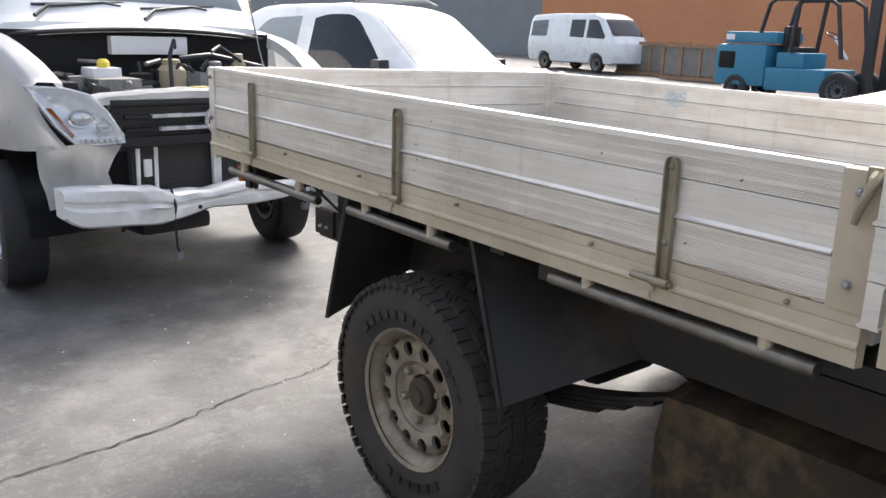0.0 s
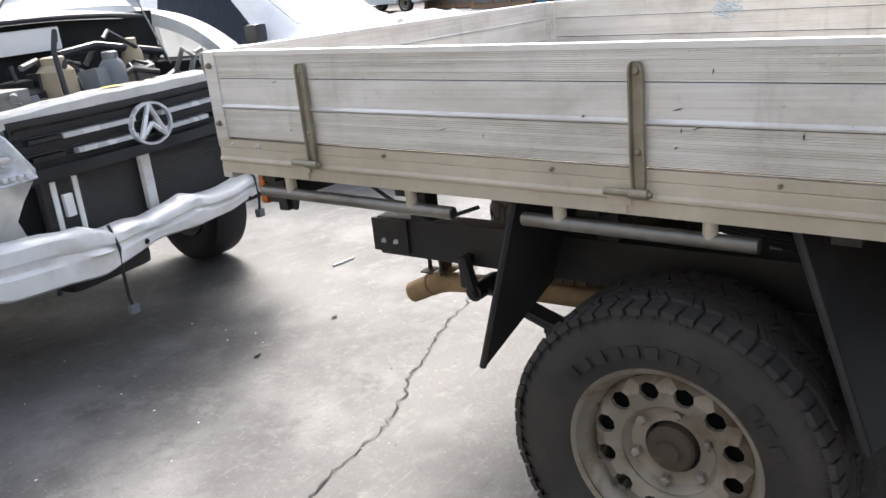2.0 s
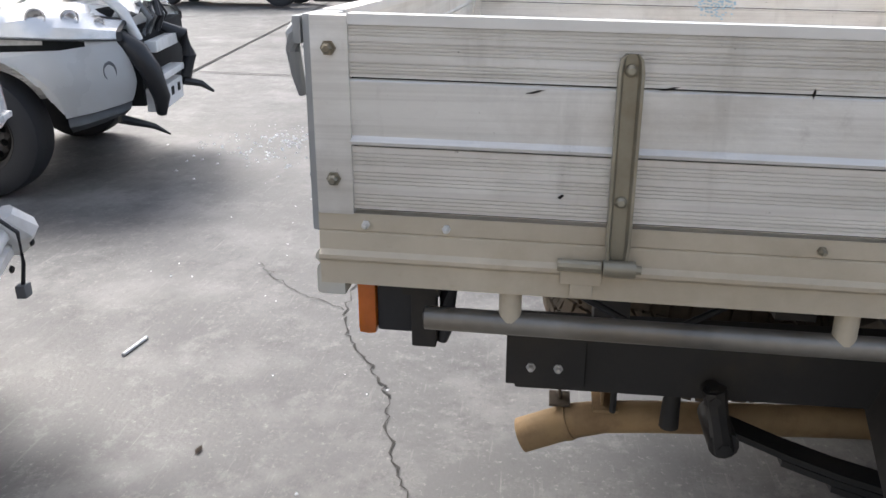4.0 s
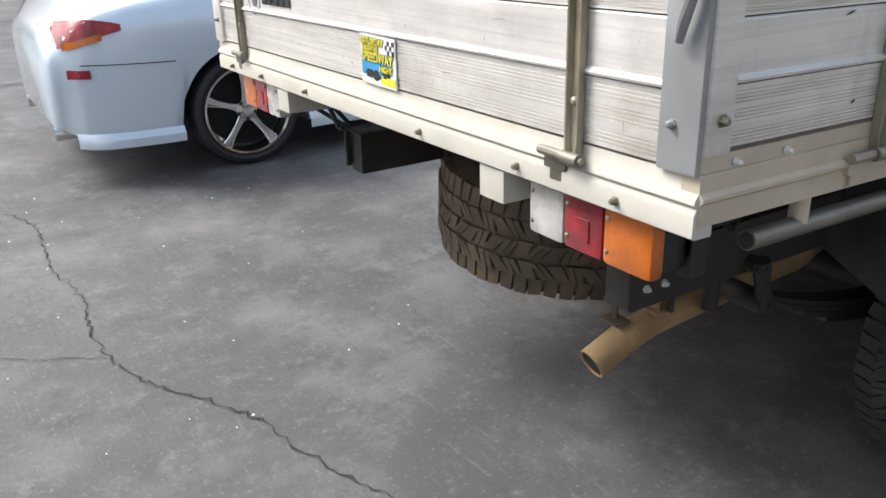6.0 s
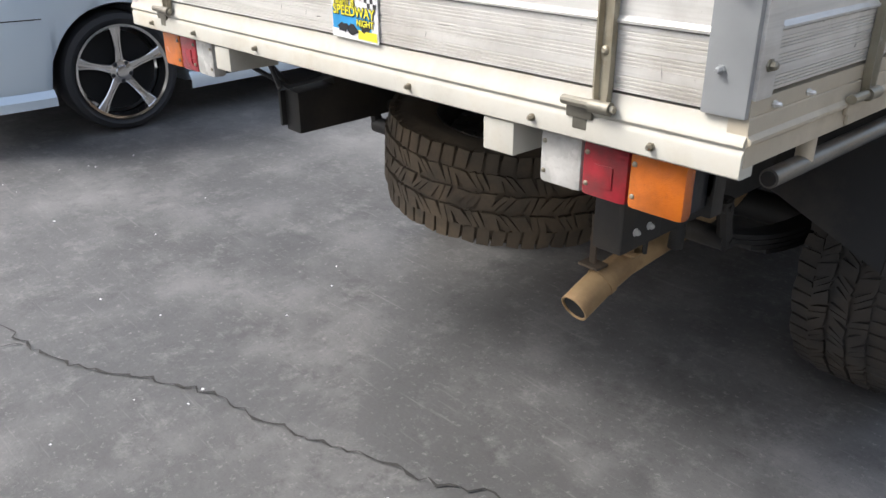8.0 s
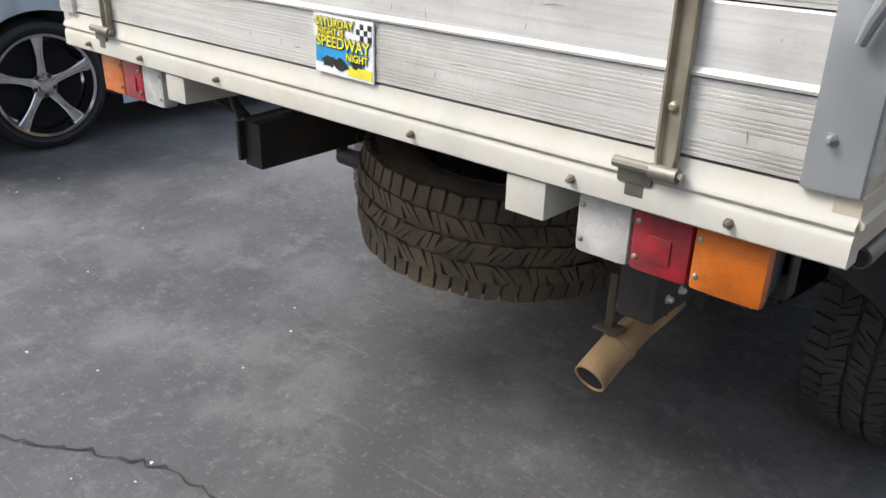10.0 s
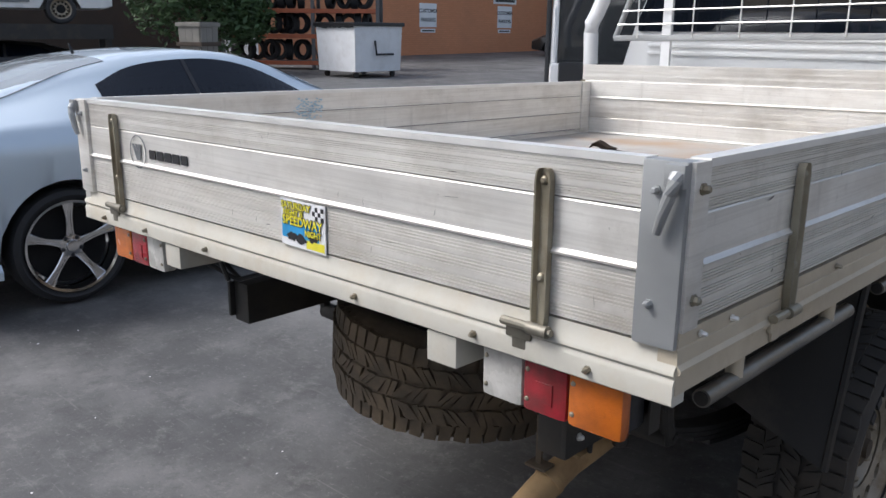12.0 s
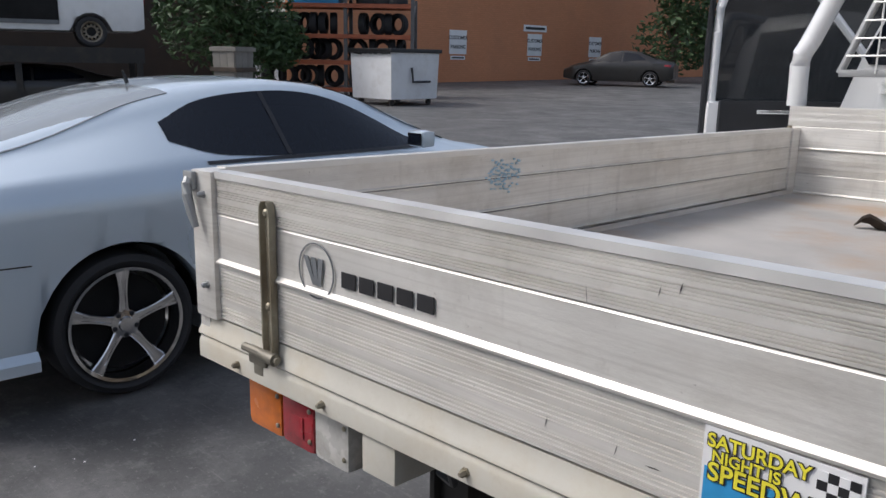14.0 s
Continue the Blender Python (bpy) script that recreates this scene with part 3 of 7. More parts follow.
def add_wheel(parent, x, y, z, r, w, rim_r, style, mats, side=1, turn=0.0, groove=0.006):
    """A wheel part with its rim, brake disc and bolts; its face looks to the side given."""
    m = pose(x, y, z, 0, 0, (0 if side > 0 else 180) + turn)
    bm = tyre_mesh(r, w, rim_r, groove)
    bm.transform(m)
    tyre = part("tyre", bm, mats[0], parent)
    if style == "steel":
        bm = steel_rim_mesh(rim_r, w)
        bm.transform(m)
        part("rim", bm, mats[1], tyre, "dusty pressed-steel rim with round holes")
    else:
        bm = spoke_rim_mesh(rim_r, w)
        bm.transform(m)
        part("rim", bm, mats[1], tyre)
        for k in range(5):
            a = 2 * math.pi * (k + 0.5) / 5
            bm = lathe(bmesh.new(), [(0.012, 0.0), (0.012, 0.012), (0.007, 0.016), (0.0, 0.016)], 8)
            bm.transform(m @ Matrix.Translation((w * 0.45 - 0.03, 0.05 * math.sin(a), 0.05 * math.cos(a))))
            part("wheel_nut", bm, BLACK_PLASTIC, tyre)
    bm = bmesh.new()
    lathe(bm, [(0.0, w * 0.1), (rim_r * 0.86, w * 0.1), (rim_r * 0.86, w * 0.02), (0.0, w * 0.02)], 32, m)
    # disc is near-black to paint the shade behind the rim
    part("brake_disc", bm, BLACK_FILL, tyre)
    return tyre, m


def cap_dome(r, x, out=0.012):
    return lathe(bmesh.new(), [(r, x), (r * 0.9, x + out * 0.6), (r * 0.5, x + out), (0.0, x + out)], 12)


def bolt(x, y, z, axis, parent, mat=STEEL_PLATE, r=0.011):
    bm = bmesh.new()
    lathe(bm, [(r * 1.4, 0.0), (r * 1.4, 0.003), (r, 0.003), (r, 0.009), (r * 0.6, 0.012), (0.0, 0.012)], 6)
    turn = {"x": Matrix.Identity(4), "-y": pose(0, 0, 0, 0, 0, -90), "-x": pose(0, 0, 0, 0, 0, 180), "y": pose(0, 0, 0, 0, 0, 90)}[axis]
    bm.transform(Matrix.Translation((x, y, z)) @ turn)
    return part("bolt", bm, mat, parent)


# ---- the ground and the walls round the yard ----
def rise(x, y):
    return max(0.0, 0.0135 * (math.hypot(x - 0.8, y) - 5.0))


def build_ground():
    bm = bmesh.new()
    radii = [0.0, 1.5, 3, 5, 7, 10, 14, 18, 23, 28, 34, 42, 55, 80, 130, 250, 500, 900]
    seg = 72
    rings = []
    for r in radii:
        if r == 0:
            rings.append([bm.verts.new((0.8, 0, 0))] * seg)
        else:
            rings.append([bm.verts.new((0.8 + r * math.cos(2 * math.pi * k / seg), r * math.sin(2 * math.pi * k / seg), min(0.6, max(0, 0.0135 * (r - 5))))) for k in range(seg)])
    for q0, q1 in zip(rings, rings[1:]):
        for k in range(seg):
            j = (k + 1) % seg
            f = [q0[k], q1[k], q1[j], q0[j]]
            bm.faces.new(f if q0[k] != q0[j] else f[:3])
    bmesh.ops.recalc_face_normals(bm, faces=bm.faces)
    for f in bm.faces:
        if f.normal.z < 0:
            f.normal_flip()
    ob = part("ground", bm, GROUND)
    tagged(ob, "worn grey concrete yard with pale scuffs and dark stains", "ground", kind="structure")
    return ob


ground = build_ground()


def wall(name, x0, x1, y0, y1, z0, z1, mat, label):
    ob = part(name, boxes((x0, x1, y0, y1, z0, z1)), mat, None, "", 0)
    return tagged(ob, label, "wall", kind="structure")


wall("wall_west", -29.4, -29.0, -27.5, 3.0, 0, 8, ORANGE_WALL, "tall orange painted warehouse wall behind the parked van")
wall("wall_grey", -29.4, -29.1, -60, -27.52, 0, 7, GREY_WALL, "grey clad factory wall beside the orange one")
wall("wall_north", -25.4, -25.0, 17.0, 62.0, 0, 9, ORANGE_WALL, "tall orange brick wall with parking signs")
# added filler wall, its darkness is colour standing for the shaded gap
wall("wall_fence", -28.0, -27.8, 3.02, 16.98, 0, 7, DARK_WALL, "brown wall coloured dark to stand for the shaded gap")
wall("wall_end", -60, 12, 62.02, 62.4, 0, 7, GREY_WALL, "grey factory wall across the far end of the yard")
# out of view: added to block sky and bounce light at the ute's right
wall("wall_workshop", 9.0, 9.3, -30, 30, 0, 5.0, BOUNCE_WALL, "added unseen plain wall that bounces light onto the tray side")


# ---- the tray-back ute ----
def lean(bm):
    """The tray sits a little low at the front and on its left."""
    k = 0.017
    bm.transform(Matrix(((1, 0, 0, 0), (0, 1, 0, 0), (k, -k, 1, -k * 0.93), (0, 0, 0, 1))))
    return bm


def plank_profile(face, out, z0, z1, t, kind):
    """Closed section of one extruded plank: face is the outer plane, out its outward sign, t the thickness."""
    pts = []
    if kind == "ribbed":
        n = 15
        pts.append((face, z0))
        for i in range(n):
            if i in (4, 5, 10):
                continue
            a, b = z0 + 0.004 + (z1 - z0 - 0.008) * i / n, z0 + 0.004 + (z1 - z0 - 0.008) * (i + 1) / n
            pts += [(face, a), (face - out * 0.0022, a + (b - a) * 0.08), (face - out * 0.0022, a + (b - a) * 0.38), (face, a + (b - a) * 0.5)]
        pts.append((face, z1))
    elif kind == "lip":
        pts += [(face + out * 0.005, z0), (face + out * 0.006, z0 + 0.004), (face + out * 0.001, z0 + 0.008), (face - out * 0.001, z0 + 0.01), (face - out * 0.001, z1 - 0.003), (face - out * 0.003, z1)]
    else:
        pts += [(face, z0), (face, z1)]
    inner = face - out * t
    pts += [(inner, z1), (inner, z1 - 0.004), (inner + out * 0.002, z1 - 0.006), (inner + out * 0.002, z0 + 0.006), (inner, z0 + 0.004), (inner, z0)]
    return pts


def board(parent, name, label, axis, face, out, a, b, zs, kinds, t=0.026):
    """A drop side made of extruded planks; the middle one carries the rest."""
    obs = []
    order = sorted(range(len(kinds)), key=lambda i: kinds[i] != "lip")
    main = None
    for i in order:
        bm = lean(extrude_profile(plank_profile(face, out, zs[i] + (0.0014 if kinds[i] == "lip" else 0.0008), zs[i + 1] - 0.0014, t, kinds[i]), a, b, axis, None))
        if main is None:
            main = part(name, bm, ALU, parent, label, 25)
        else:
            part("plank", bm, ALU, main, "", 25)
    # bright top edge
    bm = lean(extrude_profile([(face + out * 0.002, zs[-1] - 0.008), (face + out * 0.002, zs[-1] + 0.004), (face - out * (t + 0.002), zs[-1] + 0.004), (face - out * (t + 0.002), zs[-1] - 0.008), (face - out * (t - 0.002), zs[-1] - 0.008),
                               (face - out * (t - 0.002), zs[-1] + 0.0005), (face - out * 0.002, zs[-1] + 0.0005), (face - out * 0.002, zs[-1] - 0.008)], a, b, axis, None))
    part("top_edge", bm, ALU_EDGE, main, "bright bare edge", 25)
    # black core between the faces, showing in the seams and along the foot
    core = lean(extrude_profile([(face - out * 0.006, zs[0] - 0.002), (face - out * 0.006, zs[-1] - 0.004), (face - out * (t - 0.006), zs[-1] - 0.004), (face - out * (t - 0.006), zs[0] - 0.002)], a + 0.002, b - 0.002, axis, None))
    part("core_seam", core, BLACK_FILL, main)
    return main


def latch(parent, u, axis, face, out, ztop, zbot):
    """An over-centre drop side latch: a channel arm, a pivot and a catch."""
    def put(bm):
        if axis == "y":
            bm.transform(Matrix.Translation((face, u, 0)) @ (Matrix.Identity(4) if out > 0 else pose(0, 0, 0, 0, 0, 180)))
        else:
            bm.transform(Matrix.Translation((u, face, 0)) @ pose(0, 0, 0, 0, 0, -90))
        return lean(bm)
    prof = [(0.001, -0.0145), (0.014, -0.0145), (0.014, -0.011), (0.006, -0.008), (0.006, 0.008), (0.014, 0.011), (0.014, 0.0145), (0.001, 0.0145)]
    bm = bmesh.new()
    levels = [(zbot, 0.8), (zbot + 0.03, 1), (ztop - 0.02, 1), (ztop - 0.006, 0.85), (ztop, 0.5)]
    rings = [[bm.verts.new((x, y * s, z)) for x, y in prof] for z, s in levels]
    for q0, q1 in zip(rings, rings[1:]):
        for i in range(8):
            bm.faces.new((q0[i], q0[(i + 1) % 8], q1[(i + 1) % 8], q1[i]))
    bm.faces.new(rings[0])
    bm.faces.new(rings[-1])
    bmesh.ops.recalc_face_normals(bm, faces=bm.faces)
    arm = part("latch_arm", put(bm), LATCH, parent, "tarnished zinc latch arm")
    bm = bmesh.new()
    tube(bm, [(0.014, -0.016, zbot), (0.014, 0.022, zbot)], 0.0105, 12)
    tube(bm, [(0.014, 0.022, zbot), (0.014, 0.029, zbot)], 0.006, 8)
    tube(bm, [(0.013, -0.07, zbot + 0.001), (0.013, -0.018, zbot + 0.001)], 0.0075, 10)
    bmesh.ops.recalc_face_normals(bm, faces=bm.faces)
    pin = part("latch_catch", put(bm), CATCH if axis == "x" else LATCH, parent, "greasy steel catch with pivot pin")
    bm = bmesh.new()
    box(bm, 0.001, 0.009, -0.066, -0.016, zbot - 0.026, zbot + 0.004, 0.003)
    box(bm, 0.001, 0.007, -0.054, -0.026, zbot - 0.044, zbot - 0.024, 0.003)
    bmesh.ops.recalc_face_normals(bm, faces=bm.faces)
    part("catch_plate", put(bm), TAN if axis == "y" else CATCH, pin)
    for dz in (0.018, 0.17):
        bm = cap_dome(0.0075, 0.006, 0.007)
        bm.transform(Matrix.Translation((0, 0, ztop - dz)))
        part("rivet", put(bm), LATCH, parent)
    return arm


def build_ute():
    ute = thing("tray_ute", "white single-cab ute with a worn aluminium drop-side tray", "ute")
    zs = [1.062, 1.142, 1.222, 1.29]
    kinds = ["ribbed", "lip", "ribbed"]
    # deck
    deck = part("tray_floor", lean(boxes((-0.94, 0.9, 0.03, 2.54, 1.0, 1.04))), PLY, ute, "dirty sheet floor with rust-brown dust")
    L = 2.53
    for s, nm in ((1, "right"), (-1, "left")):
        face = 0.93 if s > 0 else -0.97
        side = board(ute, "drop_side", "ribbed aluminium drop side with scratches", "y", face, s, 0.045, 2.465, zs, kinds)
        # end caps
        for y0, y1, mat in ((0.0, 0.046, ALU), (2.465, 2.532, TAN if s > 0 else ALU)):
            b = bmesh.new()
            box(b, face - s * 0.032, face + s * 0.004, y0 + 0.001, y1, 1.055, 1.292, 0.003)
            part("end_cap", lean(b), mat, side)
            for z in (1.255, 1.1):
                o = bolt(face + s * 0.004, (y0 + y1) / 2, z - 0.017 * (0.93 - face) - 0.017 * y0, "x" if s > 0 else "-x", side, LATCH if y0 == 0 else STEEL_PLATE, 0.0065)
        b = bmesh.new()
        tube(b, [(face + s * 0.008, 2.522, 1.288), (face + s * 0.016, 2.522, 1.28), (face + s * 0.02, 2.518, 1.262), (face + s * 0.019, 2.507, 1.235), (face + s * 0.015, 2.499, 1.205)], [0.01, 0.01, 0.009, 0.008, 0.006], 10)
        box(b, face, face + s * 0.012, 2.506, 2.531, 1.27, 1.3, 0.003)
        bmesh.ops.recalc_face_normals(b, faces=b.faces)
        part("corner_handle", lean(b), LATCH, side, "hooked steel corner handle")
        for u in (0.366, 1.24, 2.14):
            latch(side, u, "y", face, s, 1.26, 1.006 + 0.003)
        # coaming rail below the drop side
        o = s
        prof = [(face, 1.056), (face, 1.034), (face - o * 0.002, 1.032), (face, 1.03), (face + o * 0.001, 1.008), (face + o * 0.007, 1.002), (face + o * 0.007, 0.997), (face + o * 0.001, 0.992), (face + o * 0.001, 0.962),
                (face - o * 0.03, 0.958), (face - o * 0.03, 1.056)]
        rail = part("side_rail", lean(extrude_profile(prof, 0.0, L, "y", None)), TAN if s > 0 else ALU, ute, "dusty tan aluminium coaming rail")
        for y in (0.06, 0.16, 0.6, 1.05, 1.5, 1.95, 2.4):
            bolt(face + o * 0.001, y, 1.043 - 0.017 * (0.93 - face) - 0.017 * y, "x" if s > 0 else "-x", rail, ALU_EDGE if y < 0.2 else LATCH, 0.004)
        # rope rails and their stubs
        for y0, y1, stubs in ((0.13, 0.77, (0.24, 0.65)), (0.96, 1.46, (1.05, 1.37)), (1.82, 2.46, (1.93, 2.36))):
            b = bmesh.new()
            zz = 0.908 + 0.017 * ((y0 + y1) / 2) * 0.6
            rings = tube(b, [(face - o * 0.02, y0, zz), (face - o * 0.02, y1, zz)], 0.0155, 16)
            pipe = part("rope_rail", lean(b), PIPE, ute, "galvanised steel rope rail")
            for yy in (y0 - 0.0015, y1 + 0.0015):
                b = bmesh.new()
                tube(b, [(face - o * 0.02, yy - 0.001, zz), (face - o * 0.02, yy + 0.001, zz)], 0.012, 12)
                part("pipe_end", lean(b), CHASSIS, pipe)
            for ys in stubs:
                b = bmesh.new()
                tube(b, [(face - o * 0.02, ys, zz + 0.002), (face - o * 0.02, ys, 0.965)], 0.0145, 14)
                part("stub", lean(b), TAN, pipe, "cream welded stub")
    # tailgate
    gate = board(ute, "tailgate", "ribbed aluminium tailgate with scuffs", "x", 0.0, -1, -0.902, 0.862, [1.034, 1.132, 1.222, 1.29], kinds)
    for s in (1, -1):
        b = bmesh.new()
        out = 0.0 if s > 0 else 0.04
        box(b, s * (0.8605 + out), s * (0.928 + out), -0.009, 0.028, 1.03, 1.293, 0.006)
        plate = part("corner_plate", lean(b), STEEL_PLATE if s > 0 else ALU, gate, "grey galvanised corner plate")
        for z in (1.252, 1.092):
            bolt(s * (0.885 + out), -0.009, z - 0.017 * (0.93 - s * 0.885), "-y", gate, STEEL_PLATE, 0.005)
        # hooked handle
        hx = (0.917 + out) * s
        b = bmesh.new()
        tube(b, [(hx, -0.016, 1.275), (hx, -0.022, 1.268), (hx - 0.004 * s, -0.025, 1.25), (hx - 0.014 * s, -0.024, 1.22), (hx - 0.022 * s, -0.021, 1.195)], [0.011, 0.01, 0.009, 0.008, 0.006], 10)
        box(b, hx - 0.018, hx + 0.012, -0.02, -0.01, 1.258, 1.29, 0.003)
        bmesh.ops.recalc_face_normals(b, faces=b.faces)
        part("corner_handle", lean(b), STEEL_PLATE, gate, "hooked steel corner handle")
    latch(gate, 0.697, "x", 0.0, -1, 1.262, 1.008)
    latch(gate, -0.735, "x", 0.0, -1, 1.262, 1.008)
    prof = [(0.002, 1.03), (0.0, 1.008), (-0.006, 1.0), (-0.007, 0.994), (-0.001, 0.988), (-0.004, 0.984), (-0.006, 0.978), (-0.006, 0.949), (-0.002, 0.946), (0.03, 0.946), (0.03, 1.03)]
    rear = part("rear_rail", lean(extrude_profile(prof, -0.97, 0.93, "x", None)), CREAM, ute, "cream aluminium rear coaming rail")
    for x in (-0.84, -0.6, -0.3, 0.25, 0.56, 0.79):
        bolt(x, -0.006, 0.965 - 0.017 * (0.93 - x), "-y", rear, LATCH, 0.005)
    # cross members and their box ends
    for y in (0.12, 0.6, 1.1, 1.6, 2.1, 2.45):
        part("cross_member", lean(boxes((-0.88, 0.88, y - 0.025, y + 0.025, 0.93, 0.995))), CHASSIS, ute)
    for x in (0.478, -0.478):
        b = bmesh.new()
        box(b, x - 0.036, x + 0.036, 0.0, 0.14, 0.885, 0.944, 0.004)
        part("spacer_block", lean(b), CREAM, ute, "white painted spacer block")
    # tail lamps
    for s in (1, -1):
        b = bmesh.new()
        box(b, s * 0.562, s * 0.832, 0.05, 0.1, 0.852, 0.942, 0.006)
        lamp = part("tail_lamp", lean(b), BLACK_PLASTIC, ute, "dirty three-colour tail lamp")
        for x0, x1, mat, nm in ((0.556, 0.644, LAMP_WHITE, "reversing_lens"), (0.646, 0.735, LAMP_RED, "brake_lens"), (0.737, 0.838, LAMP_AMBER, "indicator_lens")):
            b = bmesh.new()
            box(b, s * x0, s * x1, 0.022, 0.06 if x0 < 0.73 else 0.05, 0.846, 0.942, 0.012)
            lens = part(nm, lean(b), mat, lamp)
            # fixing screws
            for z in (0.868, 0.921):
                b = cap_dome(0.0045, 0.0, 0.003)
                b.transform(Matrix.Translation((s * (x0 + 0.01), 0.022, z)) @ pose(0, 0, 0, 0, 0, -90))
                part("lens_screw", lean(b), LATCH, lens)
        part("reflector_square", lean(boxes((s * 0.672, s * 0.708, 0.0195, 0.023, 0.868, 0.905), bevel=0.001)), LAMP_RED, lamp)
        b = bmesh.new()
        box(b, s * 0.815, s * 0.842, 0.1, 0.135, 0.835, 0.95, 0.004)
        box(b, s * 0.66, s * 0.842, 0.1, 0.106, 0.87, 0.95, 0.002)
        bmesh.ops.recalc_face_normals(b, faces=b.faces)
        part("lamp_bracket", lean(b), CHASSIS, lamp)
        b = bmesh.new()
        tube(b, [(s * 0.82, 0.15, 0.93), (s * 0.82, 0.148, 0.87), (s * 0.815, 0.14, 0.835)], [0.016, 0.014, 0.008], 10)
        part("lamp_grommet", lean(b), BLACK_PLASTIC, lamp)
        if s < 0:
            for ob in [lamp, *lamp.children_recursive]:
                ob.data.transform(Matrix.Translation((-0.018, 0, 0)))
    # chassis rails with bolted end plates
    for s in (1, -1):
        b = bmesh.new()
        box(b, s * 0.52, s * 0.59, 0.24, 4.6, 0.632, 0.752, 0.006)
        rail = part("chassis_rail", b, CHASSIS, ute, "black box-section chassis rail")
        b = boxes((s * 0.588, s * 0.6, 0.225, 0.36, 0.645, 0.748), bevel=0.002)
        part("end_plate", b, CHASSIS, rail)
        for y in (0.268, 0.315):
            o = bolt(s * 0.6, y, 0.68, "x" if s > 0 else "-x", rail, ALU_EDGE, 0.006)
        for y in (0.4, 1.0, 1.6, 2.2):
            b = boxes((s * 0.525, s * 0.585, y - 0.03, y + 0.03, 0.745, 0.93), bevel=0.003)
            part("mount_post", b, CHASSIS, rail)
        # leaf spring with its shackle
        b = bmesh.new()
        for k in range(4):
            n = 14
            ring = []
            for i in range(n + 1):
                y = 0.62 + 0.09 * k + (1.38 - 0.18 * k) * i / n
                f = (y - 1.3) / 0.68
                z = 0.36 + 0.15 * f * f + 0.05 - 0.014 * k
                ring.append([b.verts.new((s * x, y, z + dz)) for x, dz in ((0.53, 0), (0.59, 0), (0.59, 0.012), (0.53, 0.012))])
            for q0, q1 in zip(ring, ring[1:]):
                for i in range(4):
                    b.faces.new((q0[i], q0[(i + 1) % 4], q1[(i + 1) % 4], q1[i]))
            b.faces.new(ring[0])
            b.faces.new(ring[-1])
        bmesh.ops.recalc_face_normals(b, faces=b.faces)
        part("leaf_spring", b, CHASSIS, ute, "dusty leaf spring pack")
        b = bmesh.new()
        tube(b, [(s * 0.51, 0.6, 0.565), (s * 0.625, 0.6, 0.565)], 0.026, 14)
        tube(b, [(s * 0.51, 0.575, 0.655), (s * 0.63, 0.575, 0.655)], 0.018, 12)
        tube(b, [(s * 0.62, 0.602, 0.553), (s * 0.62, 0.588, 0.61), (s * 0.62, 0.574, 0.67)], [0.02, 0.017, 0.02], 8)
        tube(b, [(s * 0.615, 0.6, 0.565), (s * 0.64, 0.6, 0.565)], 0.011, 6)
        tube(b, [(s * 0.615, 0.575, 0.655), (s * 0.64, 0.575, 0.655)], 0.009, 6)
        bmesh.ops.recalc_face_normals(b, faces=b.faces)
        part("shackle", b, CHASSIS, ute)
        # mud flaps, braced by a flat bar
        for y0, y1, zl, zr in ((0.935, 0.805, 0.51, 0.62), (1.515, 1.66, 0.5, 0.62)):
            b = bmesh.new()
            n = 8
            for o in (0.0, 0.006):
                g = []
                for i in range(n + 1):
                    f = i / n
                    y = y0 + (y1 - y0) * f
                    zz = 0.945 - 0.44 * f
                    bend = 0.0
                    g.append([b.verts.new((s * (0.895 - 0.34 * u), y + o + (0.22 * u if y1 > y0 else 0.03 * u) * f, zz + (zr - zl) * u * f * 1.2)) for u in (0, 0.2, 0.5, 0.8, 1)])
                for l0, l1 in zip(g, g[1:]):
                    for j in range(4):
                        b.faces.new((l0[j], l1[j], l1[j + 1], l0[j + 1]))
            bmesh.ops.recalc_face_normals(b, faces=b.faces)
            flap = part("mud_flap", b, FLAP, ute, "black rubber mud flap")
            b = bmesh.new()
            tube(b, [(s * 0.897, y0, 0.95), (s * 0.899, y1, 0.505)], 0.009, 6)
            part("flap_edge", b, FLAP if y1 > y0 else CHASSIS, flap)
    # rear axle, tank, gearbox shapes
    b = bmesh.new()
    tube(b, [(-0.7, 1.3, 0.375), (-0.18, 1.3, 0.375), (-0.12, 1.3, 0.375), (0.12, 1.3, 0.375), (0.18, 1.3, 0.375), (0.7, 1.3, 0.375)], [0.045, 0.05, 0.13, 0.13, 0.05, 0.045], 16)
    part("rear_axle", b, CHASSIS, ute, "dusty rear axle")
    b = bmesh.new()
    box(b, 0.15, 0.64, 1.92, 2.98, 0.2, 0.6, 0.14)
    tank = part("fuel_tank", b, MUD_DRY, ute, "mud-splashed brown fuel tank guard")
    # black caps on the guard paint the dark of its holes
    for y, z in ((2.28, 0.42), (2.36, 0.4), (2.62, 0.44), (2.66, 0.36), (2.74, 0.47)):
        b = cap_dome(0.016, 0.0, 0.004)
        b.transform(Matrix.Translation((0.639, y, z - 0.03)))
        part("guard_hole", b, BLACK_FILL, tank)
    # added bulk on the left, keeps light from passing under the tray
    b = bmesh.new()
    box(b, -0.88, -0.25, 1.72, 2.95, 0.2, 0.86, 0.1)
    part("side_tank", b, MUD, ute, "unseen mud-coloured block added to shut out light under the tray")
    # added underfloor sheet, also there to keep the underside dark
    part("heat_shield", boxes((-0.85, 0.85, 1.72, 2.6, 0.86, 0.9), bevel=0.004), CHASSIS, ute)
    part("gravel_guard", boxes((-0.3, 0.5, 2.3, 2.34, 0.3, 0.86), bevel=0.004), MUD, ute)
    b = bmesh.new()
    box(b, -0.2, 0.14, 1.8, 3.6, 0.4, 0.62, 0.05)
